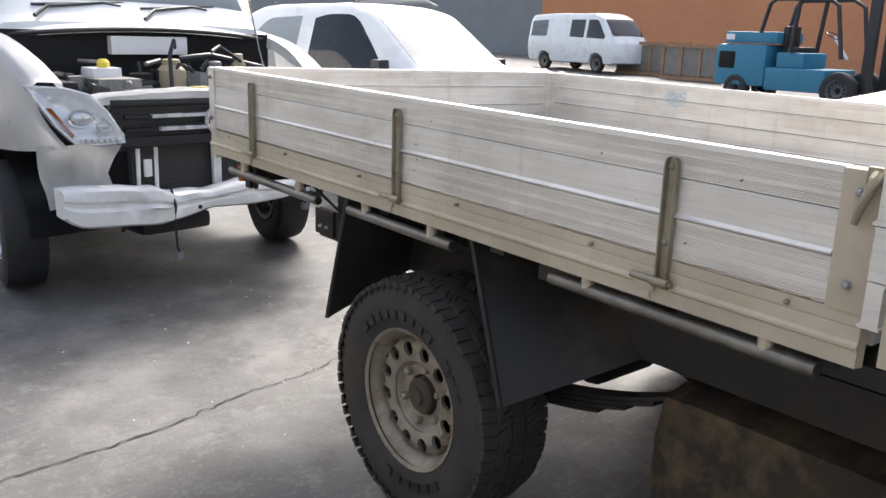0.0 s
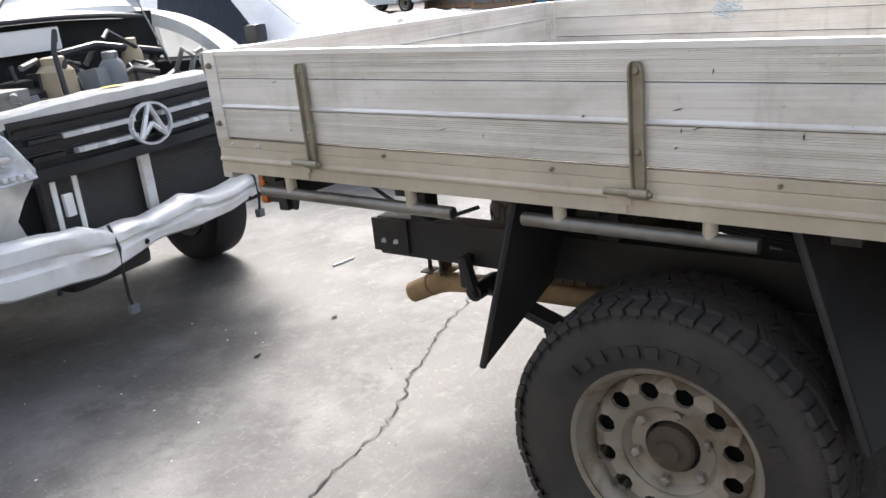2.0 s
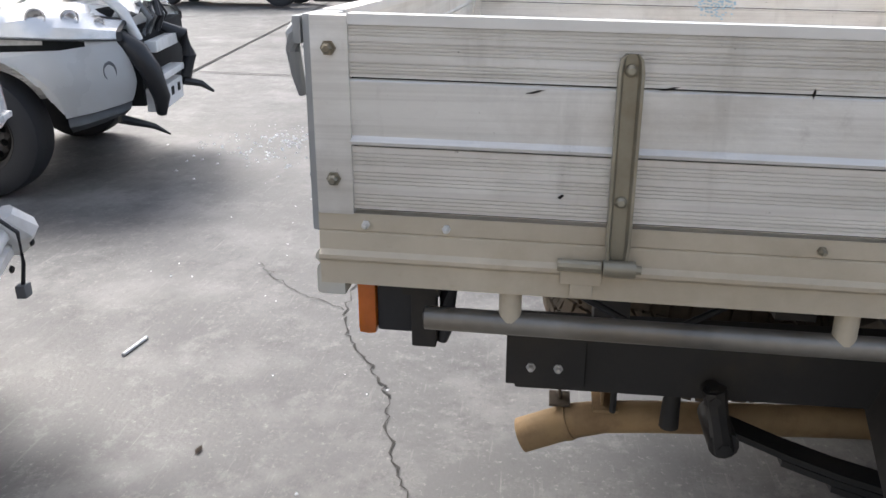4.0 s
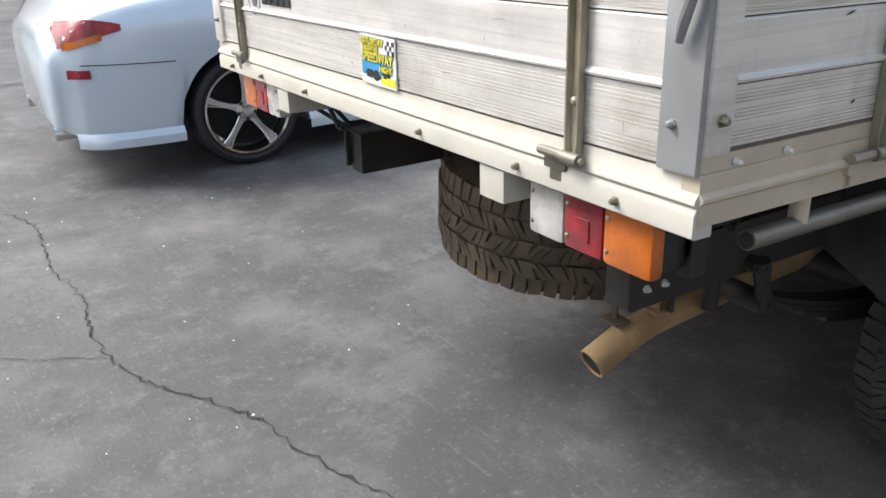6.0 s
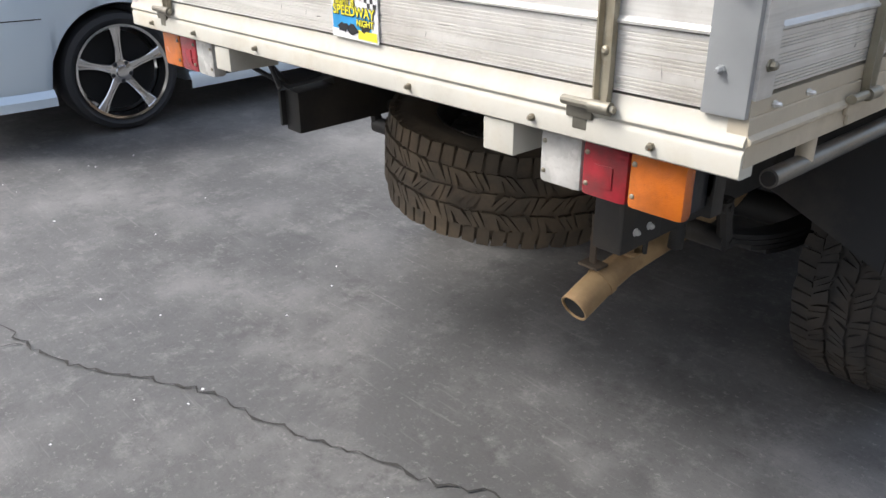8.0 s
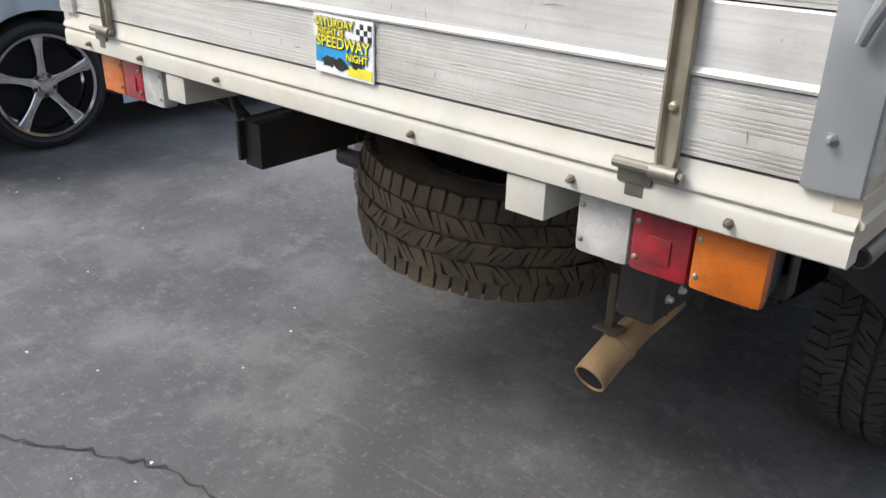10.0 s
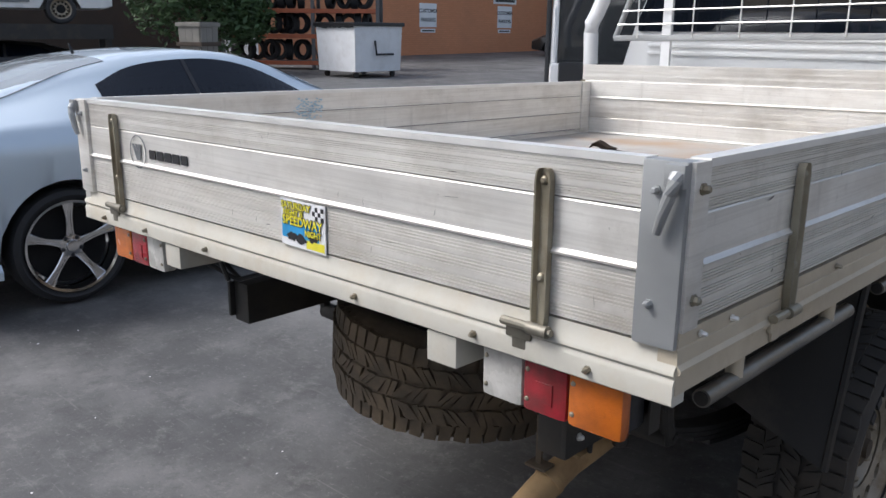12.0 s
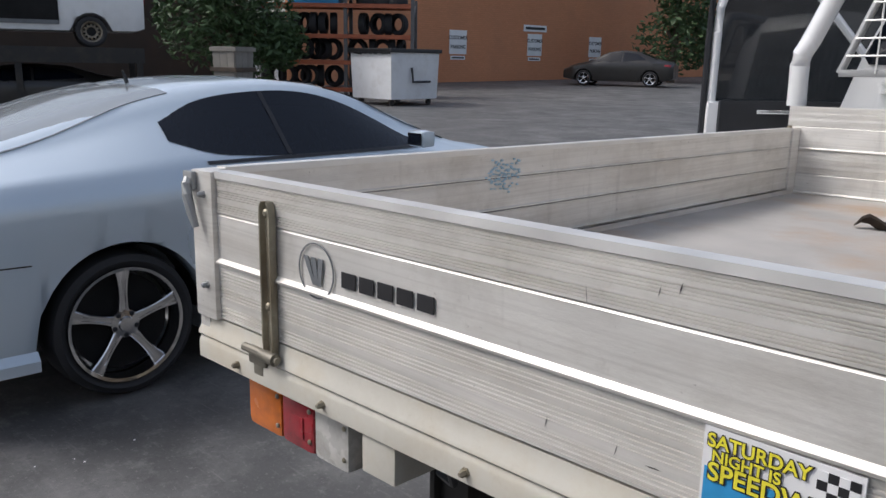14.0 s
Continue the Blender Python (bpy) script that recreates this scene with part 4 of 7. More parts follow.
    part("gearbox", b, CHASSIS, ute)
    # exhaust
    b = bmesh.new()
    path = [(0.475, 0.255, 0.462), (0.478, 0.3, 0.483), (0.482, 0.345, 0.505), (0.486, 0.41, 0.522), (0.488, 0.5, 0.53), (0.47, 0.7, 0.528), (0.44, 0.95, 0.52), (0.38, 1.25, 0.56), (0.33, 1.6, 0.56), (0.3, 2.2, 0.5)]
    rings = tube(b, path, [0.0345, 0.0345, 0.034, 0.031, 0.03, 0.03, 0.03, 0.03, 0.03, 0.03], 20, cap=False)
    inner = tube(b, [path[0], path[1], path[2]], 0.0305, 20, cap=False)
    for k in range(20):
        b.faces.new((rings[0][k], inner[0][k], inner[0][(k + 1) % 20], rings[0][(k + 1) % 20]))
    bmesh.ops.recalc_face_normals(b, faces=b.faces)
    ex = part("exhaust_pipe", b, RUST, ute, "rusty tan exhaust pipe with a flared tip")
    # solid black plug stands for the darkness inside the tailpipe
    b = bmesh.new()
    tube(b, [Vector(path[0]).lerp(Vector(path[1]), 0.06), path[2]], 0.029, 16)
    part("pipe_bore", b, BLACK_FILL, ex)
    b = bmesh.new()
    tube(b, [(0.481, 0.335, 0.5), (0.483, 0.348, 0.506)], 0.0365, 20)
    part("tip_collar", b, RUST, ex)
    part("exhaust_hanger", boxes((0.455, 0.515, 0.4, 0.404, 0.55, 0.62), (0.44, 0.53, 0.385, 0.43, 0.556, 0.562)), RUST, ex, "rusty hanger bracket")
    part("exhaust_strap", boxes((0.456, 0.472, 0.322, 0.328, 0.545, 0.66), (0.44, 0.492, 0.305, 0.345, 0.54, 0.546), bevel=0.002), MUD, ex, "rusty strap hanging the tailpipe")
    b = bmesh.new()
    tube(b, [(0.53, 0.42, 0.56), (0.535, 0.42, 0.66)], 0.006, 8)
    part("hanger_rod", b, CHASSIS, ex)
    b = bmesh.new()
    tube(b, [(0.545, 0.52, 0.548), (0.55, 0.52, 0.632)], [0.018, 0.015], 12)
    part("hanger_rubber", b, CHASSIS, ex)
    # cable to the tail lamp
    b = bmesh.new()
    tube(b, [(0.7, 0.25, 0.93), (0.66, 0.35, 0.84), (0.62, 0.47, 0.76), (0.56, 0.6, 0.8)], 0.006, 8)
    part("wiring_loom", b, BLACK_PLASTIC, ute)
    for pts in ([(-0.5, 0.1, 0.93), (-0.53, 0.16, 0.85), (-0.55, 0.24, 0.76)], [(-0.62, 0.08, 0.93), (-0.57, 0.14, 0.83), (-0.5, 0.2, 0.78), (-0.4, 0.3, 0.82)], [(-0.44, 0.09, 0.93), (-0.47, 0.15, 0.8), (-0.55, 0.2, 0.77)]):
        b = bmesh.new()
        tube(b, pts, 0.007, 8)
        part("wiring_loom", b, BLACK_PLASTIC, ute)
    # wheels
    for x, y, s, turn in ((0.795, 1.26, 1, 0), (-0.795, 1.26, -1, 0), (0.76, 4.4, 1, 0), (-0.76, 4.4, -1, 0)):
        tyre, m = add_wheel(ute, x, y, 0.374, 0.374, 0.245, 0.208, "steel", (RUBBER, RIM), s, 0.0, 0.009)
        tagged(tyre, "dusty all-terrain tyre with raised lettering bars")
        b = tread_mesh(0.374, 0.245)
        b.transform(m)
        part("tread", b, RUBBER, tyre)
        for k in range(6):
            a = 2 * math.pi * k / 6 + 0.35
            b = bmesh.new()
            lathe(b, [(0.0125, 0.0), (0.0125, 0.024), (0.007, 0.03), (0.0, 0.03)], 6)
            b.transform(m @ Matrix.Translation((0.034, 0.088 * math.cos(a), 0.088 * math.sin(a))))
            part("wheel_nut", b, RIM, tyre)
        b = lathe(bmesh.new(), [(0.056, 0.03), (0.056, 0.055), (0.05, 0.062), (0.028, 0.064), (0.026, 0.075), (0.0, 0.075)], 24, m)
        part("hub_cap", b, MUD, tyre, "rusty hub centre")
        # raised maker's lettering as plain bars round the sidewall
        for start, count, gap in ((138, 9, 9.2), (42, 3, 10.0), (-52, 6, 10.5)):
            for k in range(count):
                b = bmesh.new()
                a = radians(start - gap * k)
                quad = []
                for dx in (-0.004, 0.0035):
                    for dr, da in ((-0.014, -0.052), (0.014, -0.052), (0.014, 0.052), (-0.014, 0.052)):
                        rad = 0.266 + dr
                        quad.append(b.verts.new((0.1215 + dx, rad * math.cos(a + da), rad * math.sin(a + da))))
                for f in ((4, 5, 6, 7), (0, 1, 5, 4), (1, 2, 6, 5), (2, 3, 7, 6), (3, 0, 4, 7)):
                    b.faces.new([quad[i] for i in f])
                bmesh.ops.recalc_face_normals(b, faces=b.faces)
                b.transform(m)
                part("lettering_bar", b, FLAP, tyre)
    # spare wheel slung flat under the tray
    m = pose(-0.07, 0.655, 0.595, 0, -86, 0)
    b = tyre_mesh(0.368, 0.245, 0.213, 0.009)
    b.transform(m)
    spare = part("spare_tyre", b, RUBBER_BROWN, ute, "brown dusty all-terrain spare tyre slung underneath")
    b = tread_mesh(0.368, 0.245, 58)
    b.transform(m)
    part("tread", b, RUBBER_BROWN, spare)
    b = steel_rim_mesh(0.213, 0.245)
    b.transform(m)
    part("rim", b, CHASSIS, spare)
    b = boxes((0.935, 0.955, 2.572, 2.65, 0.985, 1.385), bevel=0.004)
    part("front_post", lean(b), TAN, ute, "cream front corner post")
    # headboard: four planks and two end posts
    hz = [1.04, 1.12, 1.21, 1.3, 1.375]
    main = None
    for i, k in enumerate(("lip", "ribbed", "lip", "ribbed")):
        b = lean(extrude_profile(plank_profile(2.535, -1, hz[i] + 0.001, hz[i + 1] - 0.001, 0.03, k), -0.99, 0.95, "x", None))
        if main is None:
            main = part("headboard", b, ALU, ute, "ribbed aluminium headboard", 25)
        else:
            part("plank", b, ALU, main, "", 25)
    b = bmesh.new()
    for s in (1, -1):
        o = 0.0 if s > 0 else -0.04
        tube(b, [(s * 0.955 + o, 2.605, 1.376), (s * 0.955 + o, 2.595, 1.53), (s * 0.945 + o, 2.583, 1.57), (s * 0.92 + o, 2.59, 1.62), (s * 0.82 + o, 2.605, 1.86), (s * 0.78 + o, 2.61, 1.92), (s * 0.7, 2.61, 1.94), (0, 2.61, 1.94)], 0.037, 14)
    bmesh.ops.recalc_face_normals(b, faces=b.faces)
    frame_ob = part("guard_frame", lean(b), WHITE, ute, "white tubular headboard frame")
    b = bmesh.new()
    box(b, -0.83, 0.83, 2.545, 2.575, 1.487, 1.513, 0.004)
    for s in (1, -1):
        tube(b, [(s * 0.83, 2.56, 1.5), (s * 0.7, 2.575, 1.84), (s * 0.66, 2.58, 1.87)], 0.014, 10)
    tube(b, [(-0.66, 2.58, 1.87), (0.66, 2.58, 1.87)], 0.014, 10)
    bmesh.ops.recalc_face_normals(b, faces=b.faces)
    part("mesh_frame", lean(b), STEEL_PLATE, frame_ob)
    for s in (1, -1):
        b = boxes((s * 0.53, s * 0.575, 2.55, 2.57, 1.375, 1.93), bevel=0.003)
        part("upright", lean(b), WHITE, frame_ob)
    for i in range(6):
        z = 1.5 + 0.062 * (i + 1)
        w = 0.83 - 0.39 * (z - 1.5)
        b = bmesh.new()
        tube(b, [(-w, 2.54, z), (w, 2.54, z)], 0.0035, 6)
        part("wire", lean(b), ALU_EDGE, frame_ob)
    for x in (-0.7, -0.42, -0.2, 0.02, 0.24, 0.46, 0.7):
        b = bmesh.new()
        tube(b, [(x, 2.543, 1.5), (x, 2.543, 1.87 if abs(x) < 0.65 else 1.78)], 0.0035, 6)
        part("wire", lean(b), ALU_EDGE, frame_ob)
    # cab
    rows = [(2.69, 0.62, 1.42, 1.50, 0.84, 0.865, 0.80), (2.70, 0.5, 1.2, 1.86, 0.86, 0.885, 0.66), (2.85, 0.48, 1.17, 1.9, 0.87, 0.9, 0.66), (3.4, 0.48, 1.14, 1.9, 0.88, 0.91, 0.64),
            (3.75, 0.48, 1.12, 1.78, 0.88, 0.91, 0.62), (4.25, 0.48, 1.1, 1.16, 0.88, 0.9, 0.72), (4.5, 0.5, 1.02, 1.1, 0.88, 0.9, 0.7), (5.1, 0.52, 0.92, 1.0, 0.86, 0.86, 0.66), (5.25, 0.55, 0.8, 0.86, 0.75, 0.76, 0.6)]
    b, xat, ztop = shell(rows, ((4.4, 0.374),), 0.42)
    b.transform(Matrix.Translation((0, 0, -0.04)))
    cab = part("cab", b, WHITE, ute, "white cab", 40)
    b = bmesh.new()
    ring = [[b.verts.new((x, y, z)) for x, z in ((-0.77, 1.46), (0.77, 1.46), (0.79, 1.49), (0.66, 1.77), (0.63, 1.8), (-0.63, 1.8), (-0.66, 1.77), (-0.79, 1.49))] for y in (2.676, 2.7)]
    for i in range(8):
        b.faces.new((ring[0][i], ring[0][(i + 1) % 8], ring[1][(i + 1) % 8], ring[1][i]))
    b.faces.new(ring[0])
    b.faces.new(ring[1])
    bmesh.ops.recalc_face_normals(b, faces=b.faces)
    part("rear_window", b, TINT, cab, "dark tinted rear window")
    for z in (1.36, 1.395, 1.43):
        b = boxes((-0.72, 0.72, 2.68, 2.694, z - 0.008, z + 0.008), bevel=0.004)
        part("pressed_rib", b, WHITE, cab)
    for s in (1, -1):
        b = side_patch(lambda y, z: xat(y, z + 0.04) - 0.0, 2.83, 3.85, curve((2.83, 1.13), (3.85, 1.1)), curve((2.83, 1.70), (3.4, 1.74), (3.85, 1.3)), s)
        part("side_window", b, PANE, cab)
    b = top_patch(lambda x, y: ztop(x, y) - 0.04, 3.78, 4.22, 0.6, 0.7)
    part("windscreen", b, PANE, cab)
    # open left door
    hinge = pose(-0.9, 3.92, 0.0, 0, 0, -46)
    b = bmesh.new()
    box(b, -0.045, 0.045, -1.08, 0.0, 0.5, 1.27, 0.03)
    b.transform(hinge)
    door = part("open_door", b, WHITE, ute, "white cab door standing open")
    b = bmesh.new()
    box(b, 0.03, 0.07, -1.03, -0.06, 0.56, 1.28, 0.02)
    b.transform(hinge)
    part("door_trim", b, BLACK_PLASTIC, door, "black inner door trim")
    b = bmesh.new()
    box(b, 0.068, 0.082, -0.85, -0.5, 1.215, 1.235, 0.004)
    b.transform(hinge)
    part("door_pull", b, CHROME, door)
    b = bmesh.new()
    box(b, -0.006, 0.006, -1.03, -0.1, 1.13, 1.78, 0.004)
    b.transform(hinge)
    part("door_glass", b, DOOR_GLASS, door)
    b = bmesh.new()
    tube(b, [(0.0, -1.055, 1.1), (0.0, -1.05, 1.6), (0.0, -1.045, 1.72), (0.0, -1.03, 1.77), (0.0, -0.99, 1.8), (0.0, -0.93, 1.81), (0.0, -0.6, 1.81), (0.0, -0.05, 1.2)], 0.022, 10)
    b.transform(hinge)
    part("door_frame", b, WHITE, door)
    b = bmesh.new()
    tube(b, [(0.0, -1.09, 0.55), (0.0, -1.09, 1.6), (0.0, -1.085, 1.75), (0.0, -1.06, 1.81), (0.0, -0.97, 1.84), (0.0, -0.6, 1.84)], 0.016, 8)
    b.transform(hinge)
    part("door_seal", b, BLACK_PLASTIC, door)
    # maker's mark and lettering as plain shapes on the tailgate
    b = bmesh.new()
    lathe(b, [(0.043, 0.0), (0.043, 0.0015), (0.0408, 0.0015), (0.0408, 0.0)], 36)
    b.transform(Matrix.Translation((-0.617, -0.001, 1.171)) @ pose(0, 0, 0, 0, 0, -90))
    mark = part("maker_badge", lean(b), GREY_PLASTIC, gate, "grey round maker's badge printed on the tailgate")
    for k in (-1, 0, 1):
        b = bmesh.new()
        vs = [b.verts.new((-0.617 + k * 0.018 + dx, -0.0015, 1.171 + dz)) for dx, dz in ((-0.012, 0.02), (0.0, 0.02), (0.006 - 0.012 * k, -0.022), (-0.002 - 0.012 * k, -0.022))]
        f = b.faces.new(vs)
        r = bmesh.ops.extrude_face_region(b, geom=[f])
        bmesh.ops.translate(b, verts=[v for v in r["geom"] if isinstance(v, bmesh.types.BMVert)], vec=(0, -0.001, 0))
        part("badge_stroke", lean(b), GREY_PLASTIC, mark)
    for k in range(5):
        x0 = -0.556 + k * 0.0395
        part("lettering_bar", lean(boxes((x0, x0 + 0.031, -0.0025, -0.0008, 1.158, 1.181))), INK, gate, "black lettering bar")
    # blue overspray on the inside of the left drop side
    rng = random.Random(3)
    b = bmesh.new()
    for i in range(11):
        for k in range(12):
            if rng.random() > 1.5 - 0.2 * math.hypot((i - 5) * 0.9, k - 6):
                continue
            y, z = 0.74 + 0.011 * i + rng.uniform(-0.006, 0.006), 1.19 + 0.0066 * k + rng.uniform(-0.004, 0.004)
            w, h = rng.uniform(0.0035, 0.0053), rng.uniform(0.0018, 0.0031)
            low, high = [[b.verts.new((x, y + w * math.cos(0.8 * q), z + h * math.sin(0.8 * q))) for q in range(8)] for x in (-0.9445, -0.9434 + 0.00001 * (12 * i + k))]
            b.faces.new(high)
            for q in range(8):
                b.faces.new((low[q], low[(q + 1) % 8], high[(q + 1) % 8], high[q]))
    bmesh.ops.recalc_face_normals(b, faces=b.faces)
    part("paint_smudge", lean(b), BLUE_PAINT, ute, "pale blue overspray smudge", 0)
    # scratches and scuffs
    rng = random.Random(8)
    for k in range(16):
        x, z = rng.uniform(-0.3, 0.8), rng.uniform(1.06, 1.26)
        w, h, t = rng.choice(((0.022, 0.0012, 0.1), (0.0008, 0.014, 0.2), (0.01, 0.002, 0.0), (0.0006, 0.022, -0.15)))
        b = bmesh.new()
        vs = [b.verts.new((x + dx * w + dz * h * t, -0.0008, z + dz * h + dx * w * t * 0.5)) for dx, dz in ((-1, 0), (-0.3, -0.5), (1, -0.1), (0.4, 0.5))]
        f = b.faces.new(vs)
        bmesh.ops.solidify(b, geom=[f], thickness=0.0006)
        part("scratch", lean(b), SCUFF, gate)
    for k in range(20):
        y, z = rng.uniform(0.1, 2.4), rng.uniform(1.07, 1.27)
        w, h = rng.choice(((0.012, 0.0015), (0.002, 0.006), (0.004, 0.003)))
        b = bmesh.new()
        vs = [b.verts.new((0.9308, y + dy * w, z + dz * h + dy * w * 0.2)) for dy, dz in ((-1, 0), (-0.2, -1), (1, 0.2), (0.3, 1))]
        f = b.faces.new(vs)
        bmesh.ops.solidify(b, geom=[f], thickness=0.0006)
        part("scratch", lean(b), SCUFF, ute)
    return ute, gate


ute, gate = build_ute()


def sticker():
    st = thing("event_sticker", "yellow, blue and white speedway event sticker on the tailgate", "sticker", Matrix.Translation((0.086, -0.004, 1.067)))
    w, h = 0.148, 0.094
    part("paper", boxes((-w / 2, w / 2, -0.0005, 0.0025, -h / 2 - 0.003, h / 2 + 0.003)), SIGN_WHITE, st)
    part("blue_field", boxes((-w / 2 + 0.003, w / 2 - 0.02, -0.001, -0.0005, -h / 2 + 0.014, 0.008)), STK_BLUE, st)
    part("yellow_band", boxes((0.012, w / 2 - 0.003, -0.0014, -0.001, -h / 2 + 0.001, -h / 2 + 0.018)), STK_YELLOW, st)
    rng = random.Random(5)
    for x0, z0, mat in ((-0.06, -0.044, INK), (-0.03, -0.046, INK), (0.012, -0.034, INK)):
        b = bmesh.new()
        rim = [(x0 + 0.022 + 0.021 * rng.uniform(0.55, 1.15) * math.cos(q * 0.42), z0 + 0.014 + 0.0115 * rng.uniform(0.5, 1.2) * math.sin(q * 0.42)) for q in range(15)]
        low, high = [[b.verts.new((x, y, z)) for x, z in rim] for y in (-0.0009, -0.0018)]
        b.faces.new(high)
        for q in range(15):
            b.faces.new((low[q], low[(q + 1) % 15], high[(q + 1) % 15], high[q]))
        bmesh.ops.recalc_face_normals(b, faces=b.faces)
        part("race_car_silhouette", b, mat, st)
    for i in range(4):
        for j in range(3):
            x, z = 0.034 + i * 0.0092, 0.0165 + j * 0.0092
            part("check", boxes((x, x + 0.0089, -0.0015, -0.0006, z, z + 0.0089)), INK if (i + j) % 2 else SIGN_WHITE, st)
    for txt, x, z, size, fat in (("SATURDAY", -0.02, 0.0365, 0.0195, 0.0014), ("NIGHT IS", -0.03, 0.0215, 0.0165, 0.0013), ("SPEEDWAY", 0.0, 0.0045, 0.0265, 0.0018), ("NIGHT", 0.036, -0.015, 0.0175, 0.0014)):
        for mat, bold in ((INK, fat), (STK_YELLOW, fat * 0.28)):
            text_mesh(txt, size, Matrix.Translation((x, -0.0022 - (0.0006 if mat is STK_YELLOW else 0), z)) @ pose(0, 0, 0, 90, 0, 0), mat, "lettering", st, bold, 0.0002)


sticker()

# ---- the wrecked delivery van behind the ute ----
def build_wrecked_van():
    van = thing("wrecked_van", "white delivery van with its bonnet gone and bumper stripped", "van", pose(0.33, -1.21, 0, 0, 0, 7))
    rows = [(-5.4, 0.5, 1.3, 2.3, 0.9, 0.95, 0.75), (-5.3, 0.42, 1.3, 2.42, 0.95, 1.0, 0.82), (-3.0, 0.4, 1.3, 2.45, 0.96, 1.0, 0.84), (-1.75, 0.4, 1.3, 2.38, 0.96, 0.995, 0.8), (-1.25, 0.42, 1.3, 1.98, 0.95, 0.985, 0.78), (-0.92, 0.45, 1.3, 1.47, 0.95, 0.97, 0.8), (-0.86, 0.5, 1.3, 1.42, 0.93, 0.95, 0.78)]
    b, xat, ztop = shell(rows, ((-0.75, 0.36), (-4.0, 0.36)), 0.45)
    body = part("body", b, WHITE, van, "", 40)
    part("windscreen", top_patch(ztop, -1.72, -0.98, 0.72, 0.78), SKY_GLASS, body, "windscreen tinted pale for reflected sky")
    for s in (1, -1):
        part("door_window", side_patch(xat, -2.25, -1.3, curve((-2.25, 1.36), (-1.3, 1.34)), curve((-2.25, 2.1), (-1.75, 2.08), (-1.3, 1.5)), s), PANE, body)
    # cowl and wipers
    b = bmesh.new()
    n = 16
    ring = []
    for i in range(n + 1):
        x = -0.84 + 1.68 * i / n
        ring.append([b.verts.new((x, y - 0.10 * (x / 0.84) ** 2, z - 0.05 * (x / 0.84) ** 2)) for y, z in ((-0.72, 1.40), (-0.74, 1.43), (-0.92, 1.47), (-0.92, 1.40))])
    for q0, q1 in zip(ring, ring[1:]):
        for i in range(4):
            b.faces.new((q0[i], q0[(i + 1) % 4], q1[(i + 1) % 4], q1[i]))
    bmesh.ops.recalc_face_normals(b, faces=b.faces)
    part("cowl", b, DIRTY_WHITE, van, "white cowl below the windscreen")
    b = bmesh.new()
    tube(b, [(-0.86 + 1.72 * i / 16, -0.705 - 0.10 * ((i - 8) / 8) ** 2, 1.415 - 0.05 * ((i - 8) / 8) ** 2) for i in range(17)], 0.013, 8)
    part("bonnet_seal", b, BLACK_PLASTIC, van, "black rubber seal round the engine bay")
    for x0, x1 in ((0.62, 0.08), (-0.02, -0.5)):
        b = bmesh.new()
        tube(b, [(x0, -0.86, 1.475), (x0 - 0.1, -0.93, 1.53), (x1 + 0.1, -0.97, 1.56), (x1, -0.96, 1.545)], [0.012, 0.01, 0.008, 0.006], 8)
        tube(b, [(x0 - 0.02, -0.95, 1.535), (x1 - 0.06, -0.985, 1.565)], 0.009, 6)
        part("wiper", b, BLACK_PLASTIC, van, "black wiper arm")
    # front wings round the wheels
    for s in (1, -1):
        b = bmesh.new()
        g = []
        n = 18
        for i in range(n + 1):
            f = i / n
            y = -1.0 + 0.79 * f
            xo = 0.975 - 0.01 * f - 0.035 * f ** 4
            zt = 1.40 - 0.10 * f - 0.165 * f ** 3
            line = []
            for k in range(7):
                u = k / 6
                yy = -1.0 + (0.79 + 0.135 * (1 - u) ** 1.1) * f
                arch = 0.36 + math.sqrt(max(0.45 ** 2 - (yy + 0.75) ** 2, 0.0))
                zb = max(0.80 + 0.045 * f ** 4, arch)
                line.append((s * (xo - 0.115 * f ** 5 * (1 - u) ** 1.2 + 0.018 * math.sin(math.pi * u) - 0.02 * u * u), yy, zb + (zt - zb) * u))
            line += [(s * (xo - 0.05), y - 0.005, zt + 0.022), (s * (xo - 0.12 - 0.05 * f), y - 0.01, zt + 0.015), (s * (xo - 0.13 - 0.05 * f), y - 0.01, zt - 0.05)]
            g.append([b.verts.new(p) for p in line])
        for l0, l1 in zip(g, g[1:]):
            for k in range(len(l0) - 1):
                b.faces.new((l0[k], l1[k], l1[k + 1], l0[k + 1]))
        r = bmesh.ops.solidify(b, geom=b.faces[:], thickness=0.004)
        bmesh.ops.recalc_face_normals(b, faces=b.faces)
        part("front_wing", b, WHITE, van, "white front wing", 50)
        # torn inner panel under the lamp
        b = bmesh.new()
        rng = random.Random(4 + s)
        g = []
        for i in range(9):
            u = i / 8
            g.append([b.verts.new((s * (0.93 - 0.05 * v - (0.36 - 0.07 * math.sin(v * 3)) * u + rng.uniform(-0.008, 0.008)), -0.17 + 0.13 * u + rng.uniform(-0.012, 0.012) - 0.085 * math.sin(v * 2.7) + 0.022 * math.sin(u * 8 + v * 2), 0.855 - v * (0.33 - 0.04 * math.sin(u * 2.6)))) for v in (0, 0.25, 0.5, 0.75, 1.0)])
        for l0, l1 in zip(g, g[1:]):
            for k in range(4):
                b.faces.new((l0[k], l1[k], l1[k + 1], l0[k + 1]))
        bmesh.ops.solidify(b, geom=b.faces[:], thickness=0.004)
        bmesh.ops.recalc_face_normals(b, faces=b.faces)
        part("inner_panel", b, DIRTY_WHITE, van, "torn white inner panel", 50)
